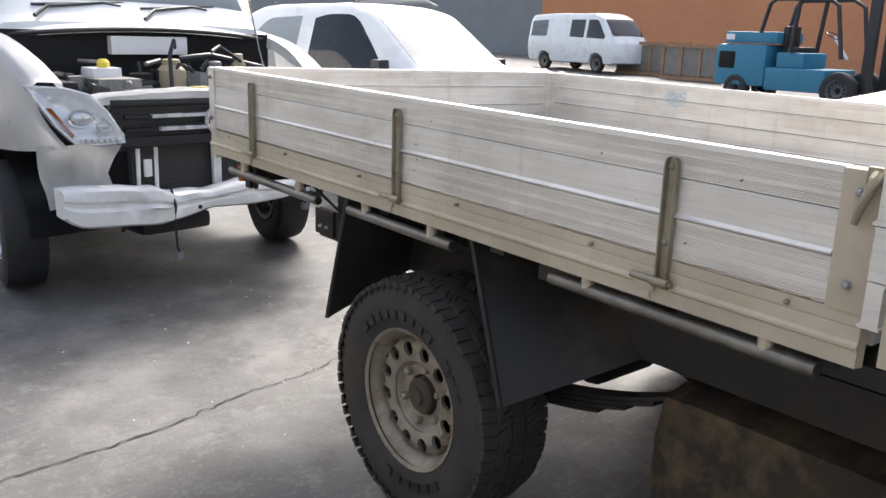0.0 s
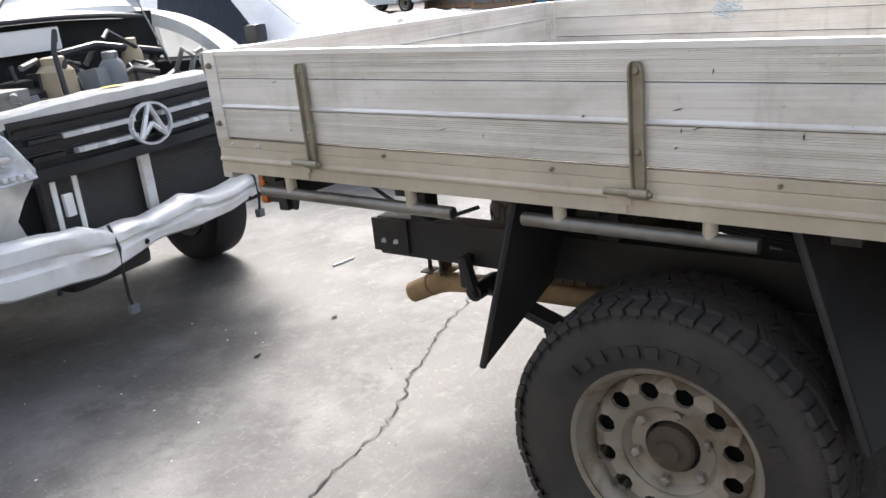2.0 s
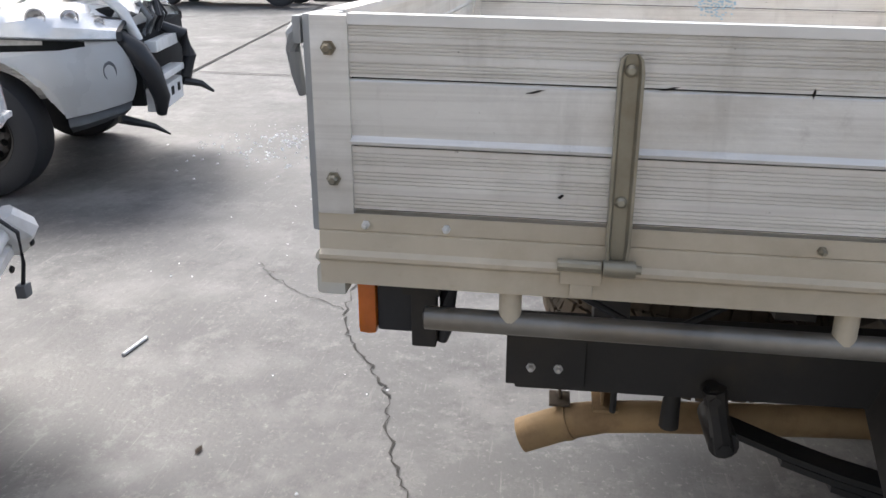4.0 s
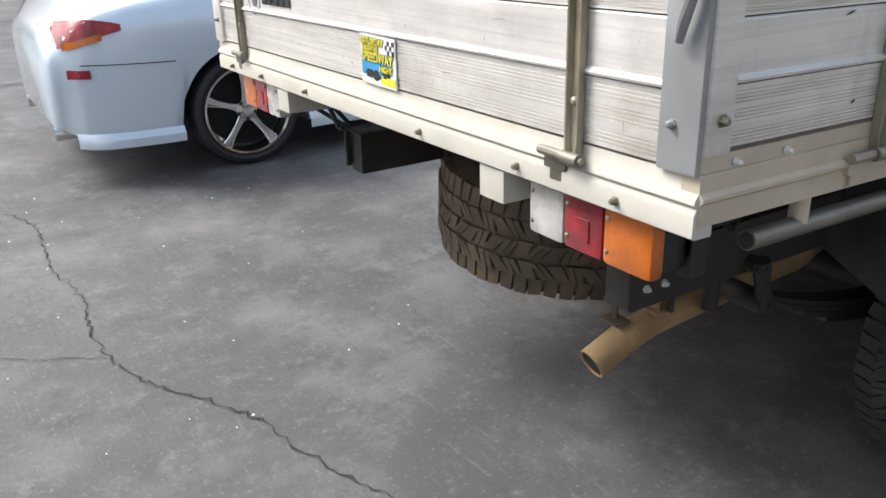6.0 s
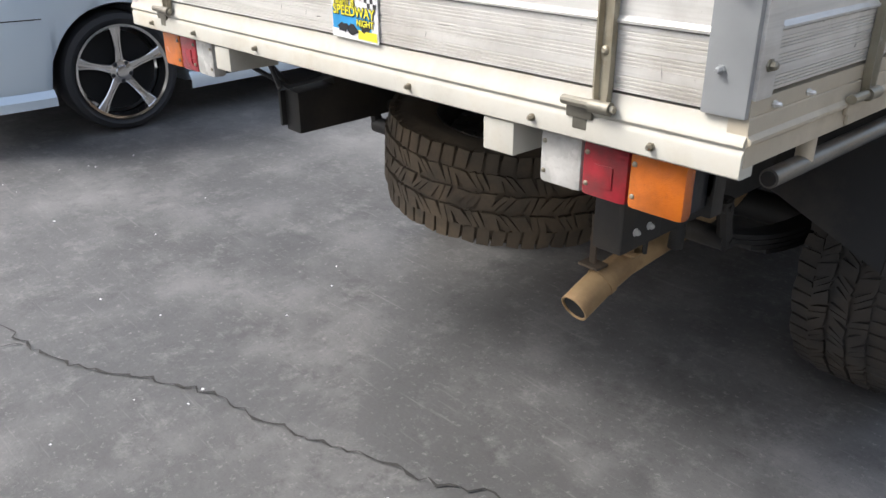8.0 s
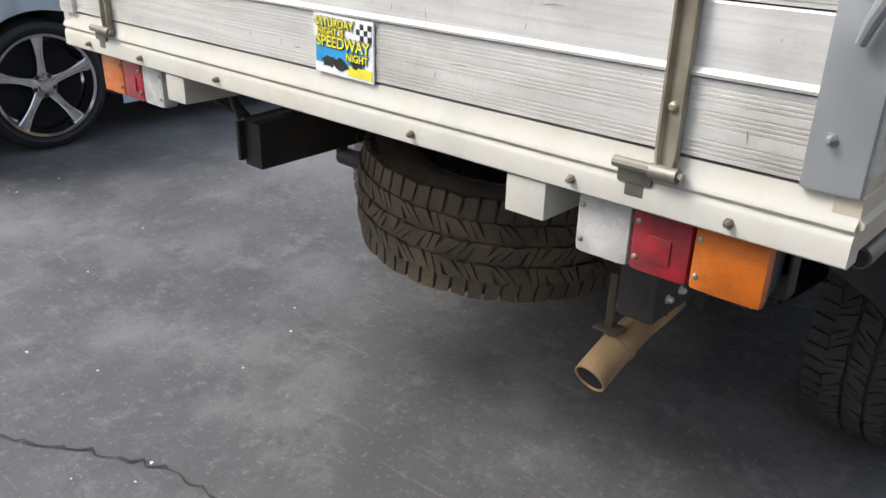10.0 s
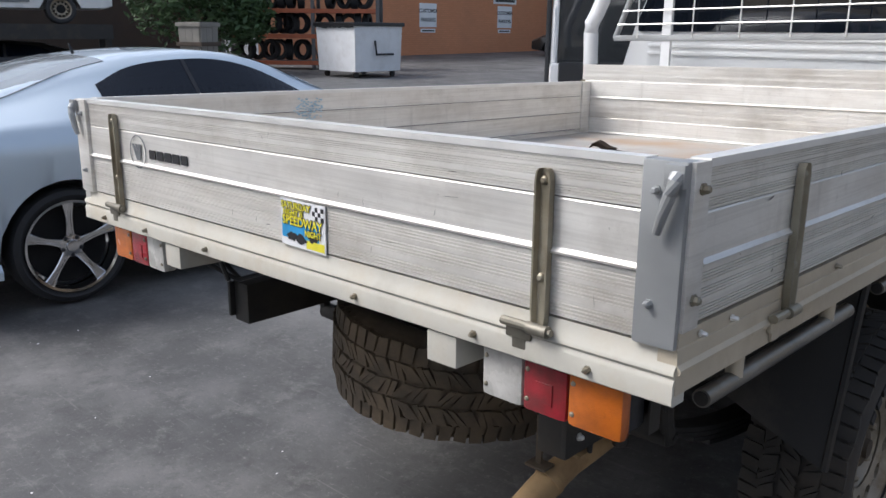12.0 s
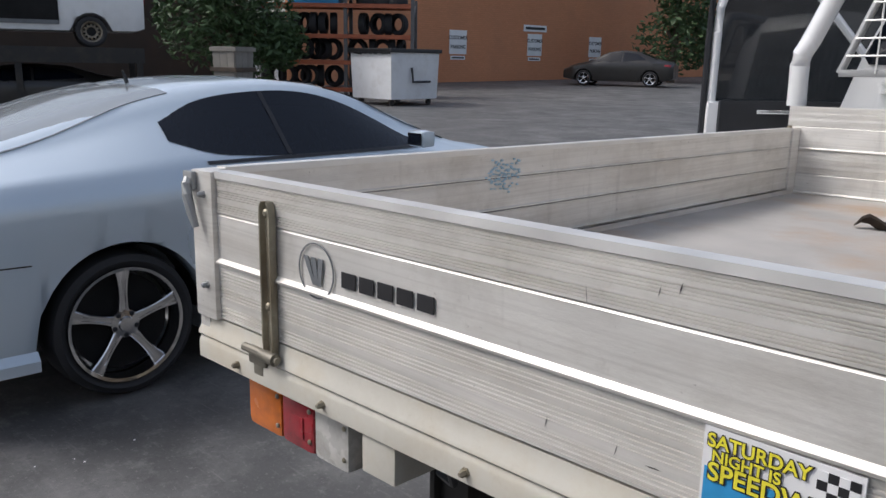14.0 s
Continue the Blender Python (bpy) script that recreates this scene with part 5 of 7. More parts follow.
        # head lamp
        outline = [(0.94, -0.195, 1.137), (0.80, -0.11, 1.132), (0.70, -0.06, 1.10), (0.63, -0.03, 1.02), (0.562, -0.01, 0.895), (0.56, -0.006, 0.868), (0.68, -0.025, 0.86), (0.785, -0.058, 0.868), (0.85, -0.10, 0.95), (0.90, -0.15, 1.05)]
        c = Vector((0.735, -0.07, 1.0))

        def lamp_shell(levels):
            bm = bmesh.new()
            loops = []
            for shrink, push in levels:
                loop = []
                for p in outline:
                    q = c + (Vector(p) - c) * shrink
                    loop.append(bm.verts.new((s * q.x, q.y + push, q.z)))
                loops.append(loop)
            for l0, l1 in zip(loops, loops[1:]):
                for i in range(len(l0)):
                    j = (i + 1) % len(l0)
                    bm.faces.new((l0[i], l0[j], l1[j], l1[i]))
            bm.faces.new(loops[-1])
            bmesh.ops.recalc_face_normals(bm, faces=bm.faces)
            return bm

        lamp = part("head_lamp", lamp_shell(((1.0, -0.06), (1.0, 0.0), (0.93, 0.0), (0.8, -0.012), (0.6, -0.03))), LAMP_SILVER, van, "clear headlamp with an amber corner", 40)
        part("lens", lamp_shell(((1.0, 0.003), (0.9, 0.014), (0.6, 0.024))), LENS, lamp, "", 60)
        b = bmesh.new()
        tube(b, [(s * x, y + 0.002, z) for x, y, z in outline + outline[:1]], 0.007, 6)
        part("bezel", b, BRIGHT, lamp)
        for px, pz, pr in ((0.735, 0.985, 0.044), (0.65, 0.945, 0.026)):
            place = Matrix.Translation((s * px, -0.09 + 0.05 * (0.735 - px) / 0.085, pz)) @ pose(0, 0, 0, 0, 0, 90 - s * 12) @ Matrix.Diagonal((1, 1.2, 0.85, 1))
            b = lathe(bmesh.new(), [(pr, 0.0), (pr * 0.9, 0.014), (pr * 0.6, 0.024), (0.0, 0.026)], 28)
            b.transform(place)
            part("reflector", b, CHROME, lamp)
            b = lathe(bmesh.new(), [(pr * 1.25, 0.0), (pr * 1.2, 0.012), (pr * 1.04, 0.01), (pr * 1.02, 0.0)], 28)
            b.transform(place)
            part("bezel_ring", b, CHROME, lamp)
        # amber strip along the outer edge
        b = bmesh.new()
        f = b.faces.new([b.verts.new((s * x, y + 0.016, z)) for x, y, z in ((0.888, -0.14, 1.04), (0.868, -0.125, 1.04), (0.785, -0.065, 0.905), (0.80, -0.075, 0.895))])
        bmesh.ops.solidify(b, geom=[f], thickness=0.008)
        bmesh.ops.recalc_face_normals(b, faces=b.faces)
        part("indicator", b, LAMP_AMBER, lamp)
        for k in range(7):
            x = 0.585 + k * 0.028
            part("led", boxes((s * x, s * (x + 0.02), -0.012 - 0.006 * k, 0.008 - 0.006 * k, 0.872, 0.89), bevel=0.003), BRIGHT, lamp)
        # wheel
        tyre, m = add_wheel(van, s * 0.86, -0.75, 0.36, 0.36, 0.225, 0.205, "spoke", (RUBBER_CLEAN, CHROME if s > 0 else ENGINE), s, -12)
        # liner
        b = bmesh.new()
        g = []
        for i in range(13):
            a = math.pi * i / 12
            g.append([b.verts.new((s * x, -0.75 + 0.43 * math.cos(a), 0.36 + 0.43 * math.sin(a))) for x in (0.6, 0.94)])
        for l0, l1 in zip(g, g[1:]):
            b.faces.new((l0[0], l1[0], l1[1], l0[1]))
        bmesh.ops.solidify(b, geom=b.faces[:], thickness=0.006)
        part("wheel_liner", b, BLACK_PLASTIC, van)
    for s in (1, -1):
        add_wheel(van, s * 0.86, -4.0, 0.36, 0.36, 0.225, 0.205, "spoke", (RUBBER_CLEAN, ENGINE), s)

    # grille
    def bow(x):
        return -0.055 * (x / 0.6) ** 2

    def strip(x0, x1, z0, z1, d0, d1, taper=0.0, n=10):
        b = bmesh.new()
        ring = []
        for i in range(n + 1):
            x = x0 + (x1 - x0) * i / n
            t = taper * abs(x)
            ring.append([b.verts.new((x, bow(x) + d, z)) for d, z in ((d0, z0 + t), (d1, z0 + t + 0.003), (d1, z1 - 0.003), (d0, z1))])
        for q0, q1 in zip(ring, ring[1:]):
            for i in range(4):
                b.faces.new((q0[i], q0[(i + 1) % 4], q1[(i + 1) % 4], q1[i]))
        b.faces.new(ring[0])
        b.faces.new(ring[-1])
        bmesh.ops.recalc_face_normals(b, faces=b.faces)
        return b

    grille = part("grille", strip(-0.58, 0.58, 0.865, 1.06, -0.05, -0.028), BLACK_PLASTIC, van, "black grille with two bright bars and an oval badge")
    part("grille_frame", strip(-0.6, 0.6, 1.045, 1.075, -0.04, 0.004), BLACK_PLASTIC, grille)
    part("grille_frame", strip(-0.57, 0.57, 0.835, 0.885, -0.05, 0.02), BLACK_PLASTIC, grille)
    for z in (0.905, 0.935, 0.97, 1.0, 1.03):
        part("grille_slat", strip(-0.57, 0.57, z - 0.006, z + 0.006, -0.04, -0.012), GREY_PLASTIC if z == 0.9 else BLACK_PLASTIC, grille)
    for z in (0.918, 0.985):
        for s in (1, -1):
            part("bright_bar", strip(s * 0.07, s * (0.36 - (1.0 - z) * 0.7 + 0.05), z - 0.011, z + 0.013, -0.03, 0.008), BRIGHT, grille)
            part("dark_bar", strip(s * 0.4, s * 0.53, z - 0.011, z + 0.011, -0.03, -0.002), BLACK_PLASTIC, grille)
    b = bmesh.new()
    lathe(b, [(0.107, 0.01), (0.105, 0.018), (0.094, 0.018), (0.092, 0.01), (0.094, 0.0), (0.107, 0.0)], 40, closed=True)
    b.transform(Matrix.Translation((0, 0.004, 0.955)) @ pose(0, 0, 0, 0, 0, 90) @ Matrix.Diagonal((1, 1.05, 0.85, 1)))
    badge = part("badge", b, BRIGHT, grille, "bright oval badge ring")
    b = bmesh.new()
    for ax, az, bx, bz in ((0.0, 0.078, -0.066, -0.056), (0.0, 0.078, 0.066, -0.056), (-0.066, -0.056, 0.0, 0.0), (0.066, -0.056, 0.0, 0.0)):
        tube(b, [(ax, 0.014, 0.955 + az), (bx, 0.014, 0.955 + bz)], 0.012, 6)
    part("badge_stroke", b, BRIGHT, badge)
    # slam panel
    b = bmesh.new()
    g = []
    rng = random.Random(2)
    for i in range(25):
        x = -0.66 + 1.32 * i / 24
        dz = 0.002 * math.sin(i * 1.7) + rng.uniform(-0.0015, 0.0015) - 0.03 * (abs(x) / 0.66) ** 3
        g.append([b.verts.new((x, bow(x) + y, z + dz)) for y, z in ((0.0, 1.072), (0.0, 1.11), (-0.015, 1.122), (-0.09, 1.125), (-0.1, 1.105), (-0.14, 1.10), (-0.15, 1.06))])
    for l0, l1 in zip(g, g[1:]):
        for k in range(6):
            b.faces.new((l0[k], l1[k], l1[k + 1], l0[k + 1]))
    bmesh.ops.solidify(b, geom=b.faces[:], thickness=0.003)
    bmesh.ops.recalc_face_normals(b, faces=b.faces)
    slam = part("slam_panel", b, DIRTY_WHITE, van, "white slam panel with holes")
    # holes are black discs laid on the panel, their shade is colour
    for x in (-0.42, -0.3, -0.12, -0.05, 0.1, 0.32, 0.4, 0.5):
        b = bmesh.new()
        lathe(b, [(0.014, 0.0), (0.014, 0.002), (0.0, 0.002)], 12)
        b.transform(Matrix.Translation((x, bow(x) - 0.055, 1.126)) @ pose(0, 0, 0, 0, -90, 0))
        part("panel_hole", b, BLACK_FILL, slam)
    part("label", boxes((0.06, 0.14, -0.085, -0.03, 1.127, 1.1285)), YELLOW, slam, "yellow label")
    # radiator, posts and brackets
    b = boxes((-0.5, 0.48, -0.16, -0.12, 0.5, 0.86), bevel=0.004)
    part("radiator", b, RADIATOR, van, "dark finned radiator core")
    for k in range(22):
        z = 0.515 + k * 0.0155
        part("radiator_fin", boxes((-0.49, 0.47, -0.12, -0.1165, z, z + 0.006)), RADIATOR, van)
    part("centre_post", boxes((-0.025, 0.025, -0.1, -0.07, 0.58, 0.85), bevel=0.008), DIRTY_WHITE, van, "white centre post")
    for x in (0.47, -0.5):
        b = bmesh.new()
        for p, q in (((x, -0.06, 0.82), (x + 0.01, -0.05, 0.6)), ((x + 0.01, -0.05, 0.6), (x - 0.09, -0.05, 0.6)), ((x - 0.09, -0.05, 0.6), (x - 0.1, -0.06, 0.82))):
            tube(b, [p, q], 0.011, 6)
        box(b, x - 0.07, x - 0.03, -0.07, -0.05, 0.67, 0.76, 0.004)
        part("crash_bracket", b, DIRTY_WHITE, van)
    # crumpled bumper beam
    b = bmesh.new()
    g = []
    rng = random.Random(11)
    n = 44
    for i in range(n + 1):
        x = -0.62 + 1.5 * i / n
        bulge = 0.085 * math.exp(-((x - 0.45) / 0.075) ** 2) + 0.045 * math.exp(-((x + 0.1) / 0.07) ** 2) - 0.03 * math.exp(-((x - 0.12) / 0.06) ** 2)
        y = 0.055 - 0.14 * abs(x * (1.4 if x < 0 else 1)) ** 3.2 + bulge * 0.4 + rng.uniform(-0.003, 0.003) + 0.006 * math.sin(x * 17 + 0.7)
        z0 = 0.44 + 0.04 / (1 + math.exp((x - 0.2) * 25)) + 0.01 * max(0, x) + 0.05 * max(0, (x - 0.76) / 0.12) ** 2.5 + 0.005 * math.sin(x * 9)
        z1 = 0.585 + bulge * 0.6 + 0.008 * math.sin(x * 7 + 1) + 0.065 / (1 + math.exp((0.52 - x) * 40)) - 0.012 * max(0, (x - 0.74) / 0.14) ** 2
        h = z1 - z0
        sec = ((-0.09, z0 + 0.004), (0.004, z0), (0.02, z0 + 0.012), (0.022, z0 + h * 0.42), (0.004 + bulge * 0.5, z0 + h * 0.5), (0.004, z0 + h * 0.6), (0.02, z0 + h * 0.68), (0.018, z1 - 0.012), (0.004, z1), (-0.1, z1 + 0.004))
        g.append([b.verts.new((x, y + dy, z)) for dy, z in sec])
    for l0, l1 in zip(g, g[1:]):
        for k in range(9):
            b.faces.new((l0[k], l1[k], l1[k + 1], l0[k + 1]))
    b.faces.new(g[0])
    b.faces.new(g[-1])
    bmesh.ops.recalc_face_normals(b, faces=b.faces)
    beam = part("bumper_beam", b, DIRTY_WHITE, van, "crumpled white bumper beam", 45)
    # raised black buttons stand for shaded holes in the beam
    for x, z in ((0.62, 0.43), (0.2, 0.5), (-0.08, 0.52), (-0.45, 0.5), (-0.62, 0.52)):
        b = lathe(bmesh.new(), [(0.012, 0.0), (0.009, 0.006), (0.0, 0.006)], 10)
        b.transform(Matrix.Translation((x, 0.07 - 0.14 * abs(x) ** 3.2, z)) @ pose(0, 0, 0, 0, 0, 90))
        part("beam_hole", b, BLACK_FILL, beam)
    b = bmesh.new()
    tube(b, [(-0.57, 0.0, 0.63), (-0.61, 0.015, 0.57), (-0.63, -0.02, 0.52), (-0.66, -0.07, 0.5)], [0.03, 0.055, 0.05, 0.02], 8)
    part("beam_end", b, DIRTY_WHITE, beam, "bent bumper end")
    # loose straps and a hanging plug
    for pts, r in (([(0.36, 0.06, 0.62), (0.35, 0.085, 0.52), (0.355, 0.08, 0.42), (0.34, 0.06, 0.30), (0.33, 0.06, 0.26)], 0.007), ([(-0.46, 0.0, 0.68), (-0.48, 0.08, 0.6), (-0.5, 0.07, 0.5), (-0.51, 0.05, 0.42)], 0.006)):
        b = bmesh.new()
        tube(b, pts, r, 8)
        loom = part("loose_cable", b, BLACK_PLASTIC, van, "black cable hanging from the bumper")
        x, y, z = pts[-1]
        part("plug", boxes((x - 0.02, x + 0.02, y - 0.015, y + 0.015, z - 0.03, z + 0.01), bevel=0.005), GREY_PLASTIC, loom)
    # undertray
    part("undertray", boxes((0.0, 0.42, -0.6, -0.16, 0.32, 0.42), bevel=0.04), BLACK_PLASTIC, van)
    # bay walls and floor coloured near-black to put the bay's shade into them
    part("bulkhead", boxes((-0.84, 0.84, -0.84, -0.78, 0.5, 1.40)), BLACK_FILL, van)
    part("bay_floor", boxes((-0.6, 0.6, -0.78, -0.17, 0.55, 0.8), bevel=0.03), BLACK_FILL, van)
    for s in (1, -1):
        part("inner_wing", boxes((s * 0.64, s * 0.86, -0.85, -0.3, 0.82, 1.15), bevel=0.03), BLACK_FILL, van)
    # engine bay
    part("battery", boxes((0.3, 0.54, -0.52, -0.3, 1.0, 1.16), bevel=0.012), ENGINE, van, "dusty battery")
    part("fuse_box_cover", boxes((-0.22, 0.26, -0.79, -0.73, 1.27, 1.375), bevel=0.01), SIGN_WHITE, van, "white cover on the bulkhead")
    part("fuse_box", boxes((0.34, 0.5, -0.6, -0.45, 1.08, 1.21), bevel=0.01), SIGN_WHITE, van)
    b = lathe(bmesh.new(), [(0.03, 0.0), (0.034, 0.03), (0.02, 0.05), (0.0, 0.05)], 16)
    b.transform(Matrix.Translation((0.42, -0.5, 1.205)) @ pose(0, 0, 0, 0, -90, 0))
    part("filler_cap", b, YELLOW, van, "yellow filler cap")
    for x, y, z, r, h, mat, nm in ((0.02, -0.5, 1.03, 0.085, 0.19, TANK, "coolant_tank"), (-0.22, -0.42, 1.03, 0.06, 0.18, GREY_PLASTIC, "filter_canister"), (-0.46, -0.55, 1.05, 0.05, 0.2, TANK, "brake_reservoir"), (0.18, -0.55, 1.0, 0.11, 0.14, BLACK_FILL, "air_pipe_end")):
        b = lathe(bmesh.new(), [(0.0, 0.0), (r, 0.0), (r * 1.02, h * 0.5), (r, h * 0.55), (r * 0.95, h * 0.85), (r * 0.6, h), (r * 0.6, h + 0.03), (r * 0.45, h + 0.035), (0.0, h + 0.035)], 24)
        b.transform(Matrix.Translation((x, y, z)) @ pose(0, 0, 0, 0, -90, 0))
        part(nm, b, mat, van)
    for pts, r in (([(0.02, -0.45, 1.32), (0.05, -0.4, 1.36), (0.09, -0.38, 1.28), (0.1, -0.35, 1.1)], 0.012), ([(-0.2, -0.42, 1.3), (-0.3, -0.5, 1.33), (-0.45, -0.5, 1.24)], 0.011), ([(-0.1, -0.62, 1.25), (-0.3, -0.6, 1.27), (-0.6, -0.5, 1.2)], 0.02), ([(0.6, -0.5, 1.1), (0.4, -0.3, 1.06), (0.1, -0.25, 1.07), (-0.3, -0.25, 1.06), (-0.58, -0.4, 1.1)], 0.022)):
        b = bmesh.new()
        tube(b, pts, r, 8)
        part("hose", b, BLACK_PLASTIC, van)
    rng = random.Random(31)
    for k in range(34):
        x, y = rng.uniform(-0.6, 0.6), rng.uniform(-0.72, -0.25)
        z = 1.02 + rng.uniform(0, 0.06) + 0.25 * max(0, -y - 0.35)
        if k % 2:
            w, d, h = rng.uniform(0.02, 0.06), rng.uniform(0.02, 0.05), rng.uniform(0.03, 0.09)
            b = bmesh.new()
            box(b, x - w, x + w, y - d, y + d, z - 0.06, z + h, 0.008, Matrix.Translation((x, y, z)) @ pose(0, 0, 0, rng.uniform(-15, 15), rng.uniform(-15, 15), rng.uniform(0, 90)) @ Matrix.Translation((-x, -y, -z)))
            part("bay_fitting", b, rng.choice((ENGINE, BLACK_PLASTIC, GREY_PLASTIC, ENGINE)), van)
        else:
            b = bmesh.new()
            p = Vector((x, y, z + 0.05))
            q = p + Vector((rng.uniform(-0.25, 0.25), rng.uniform(-0.15, 0.15), rng.uniform(-0.05, 0.1)))
            tube(b, [p, p.lerp(q, 0.5) + Vector((0, 0, rng.uniform(0.02, 0.08))), q], rng.uniform(0.006, 0.016), 7)
            part("hose", b, rng.choice((BLACK_PLASTIC, ENGINE, BLACK_PLASTIC)), van)
    part("engine_cover", boxes((-0.4, 0.28, -0.7, -0.3, 0.85, 1.06), bevel=0.04), ENGINE, van)
    b = bmesh.new()
    tube(b, [(-0.6, -0.45, 1.14), (-0.62, -0.55, 1.3), (-0.75, -0.9, 1.75)], 0.005, 6)
    part("stay_rod", b, ENGINE, van)


build_wrecked_van()


# ---- parked cars ----
def window_band(parent, xat, spans, mat, name="side_window"):
    for y0, y1, lo, hi in spans:
        for s in (1, -1):
            part(name, side_patch(xat, y0, y1, curve(*lo), curve(*hi), s), mat, parent)


def build_coupe():
    car = thing("silver_coupe", "silver-blue coupe with dark tinted windows and chrome wheels", "car", pose(-3.83, 0.73, 0, 0, 0, 0))
    rows = [(-0.99, 0.34, 0.62, 0.68, 0.5, 0.56, 0.48), (-0.95, 0.28, 0.72, 0.86, 0.68, 0.72, 0.58), (-0.85, 0.23, 0.86, 0.99, 0.80, 0.82, 0.64), (-0.6, 0.21, 0.93, 1.04, 0.85, 0.87, 0.62), (-0.35, 0.2, 0.95, 1.09, 0.865, 0.885, 0.58),
            (0.25, 0.2, 0.955, 1.26, 0.87, 0.89, 0.53), (0.6, 0.19, 0.955, 1.315, 0.865, 0.88, 0.53), (1.0, 0.18, 0.95, 1.335, 0.86, 0.875, 0.54), (1.35, 0.18, 0.945, 1.30, 0.86, 0.87, 0.55), (1.7, 0.18, 0.93, 1.17, 0.86, 0.87, 0.58), (2.1, 0.18, 0.9, 0.985, 0.86, 0.87, 0.66), (2.5, 0.2, 0.82, 0.92, 0.86, 0.875, 0.66),
            (3.0, 0.22, 0.72, 0.82, 0.84, 0.85, 0.6), (3.3, 0.26, 0.6, 0.7, 0.7, 0.72, 0.5), (3.42, 0.32, 0.52, 0.58, 0.5, 0.52, 0.4)]
    b, xat, ztop = shell(rows, ((0, 0.32), (2.53, 0.32)), 0.365, 0.04)
    body = part("body", b, SILVER, car, "", 75)
    window_band(body, xat, [(0.3, 1.78, ((0.3, 1.09), (0.36, 1.045), (0.46, 1.01), (0.8, 0.985), (1.78, 0.98)), ((0.3, 1.13), (0.36, 1.18), (0.46, 1.22), (0.62, 1.26), (0.9, 1.28), (1.1, 1.275), (1.3, 1.235), (1.5, 1.15), (1.78, 0.985)))], TINT)
    part("rear_glass", top_patch(ztop, -0.42, 0.42, 0.62, 0.5, 0.006), SKY_GLASS, body, "rear glass with the sky's reflection put into its tint")
    part("windscreen", top_patch(ztop, 1.3, 2.08, 0.52, 0.66), TINT, body)
    b = bmesh.new()
    tube(b, [(0, 0.46, 1.3), (0, 0.44, 1.36)], [0.012, 0.006], 8)
    part("aerial", b, BLACK_PLASTIC, body)
    for s in (1, -1):
        b = bmesh.new()
        box(b, s * 0.87, s * 1.0, 1.6, 1.7, 0.98, 1.075, 0.04)
        part("door_mirror", b, SILVER, body)
        part("mirror_glass", boxes((s * 0.885, s * 0.985, 1.594, 1.602, 0.995, 1.06), bevel=0.003), TINT, body)
        b = bmesh.new()
        n = 12
        ring = []
        for i in range(n + 1):
            y = -0.9 + 0.53 * i / n
            ring.append([b.verts.new((s * (xat(y, 0.3) + d), y, z)) for d, z in ((-0.01, 0.2), (0.022, 0.21), (0.024, 0.255), (0.0, 0.29))])
        for q0, q1 in zip(ring, ring[1:]):
            for k in range(3):
                b.faces.new((q0[k], q1[k], q1[k + 1], q0[k + 1]))
        bmesh.ops.recalc_face_normals(b, faces=b.faces)
        part("rear_skirt", b, SILVER, body)
        b = bmesh.new()
        ring = []
        for i in range(17):
            y = 0.37 + 1.78 * i / 16
            ring.append([b.verts.new((s * (xat(y, 0.25) + d), y, z)) for d, z in ((-0.01, 0.165), (0.022, 0.17), (0.024, 0.215), (0.0, 0.26))])
        for q0, q1 in zip(ring, ring[1:]):
            for k in range(3):
                b.faces.new((q0[k], q1[k], q1[k + 1], q0[k + 1]))
        bmesh.ops.recalc_face_normals(b, faces=b.faces)
        part("side_skirt", b, SILVER, body)
        # tail lamp wraps the corner
        part("tail_lamp", side_patch(xat, -0.92, -0.62, curve((-0.92, 0.73), (-0.62, 0.83)), curve((-0.92, 0.86), (-0.75, 0.9), (-0.62, 0.84)), s, 0.008), LAMP_RED, body)
        part("indicator", side_patch(xat, -0.9, -0.72, curve((-0.9, 0.72), (-0.72, 0.79)), curve((-0.9, 0.76), (-0.72, 0.82)), s, 0.012), LAMP_AMBER, body)
        part("reflector", side_patch(xat, -0.9, -0.8, curve((-0.9, 0.585), (-0.8, 0.59)), curve((-0.9, 0.635), (-0.8, 0.63)), s, 0.01), LAMP_RED, body)
        b = bmesh.new()
        tube(b, [(s * 0.55, -0.99, 0.27), (s * 0.55, -0.7, 0.28)], 0.04, 14)
        part("tailpipe", b, CHROME, body)
        for y in (0.0, 2.53):
            tyre, m = add_wheel(car, s * 0.765, y, 0.32, 0.32, 0.22, 0.245, "spoke", (RUBBER_CLEAN, CHROME), s)
            g = bmesh.new()
            ring = []
            for i in range(13):
                a = math.pi * i / 12
                ring.append([g.verts.new((s * x, y + 0.35 * math.cos(a), 0.32 + 0.35 * math.sin(a))) for x in (0.5, 0.845)])
            for l0, l1 in zip(ring, ring[1:]):
                g.faces.new((l0[0], l1[0], l1[1], l0[1]))
            bmesh.ops.solidify(g, geom=g.faces[:], thickness=0.005)
            part("wheel_liner", g, BLACK_PLASTIC, car)
    # pillar between the side panes, and the bumper seam
    for sd in (1, -1):
        part("window_pillar", side_patch(xat, 0.86, 0.885, curve((0.8, 0.99), (1.0, 0.99)), curve((0.8, 1.275), (1.0, 1.278)), sd, 0.009, 2, 6), BLACK_PLASTIC, body)
        part("waist_seal", side_patch(xat, 0.42, 1.76, curve((0.42, 0.972), (1.76, 0.966)), curve((0.42, 0.986), (1.76, 0.982)), sd, 0.008, 16, 1), BLACK_PLASTIC, body)
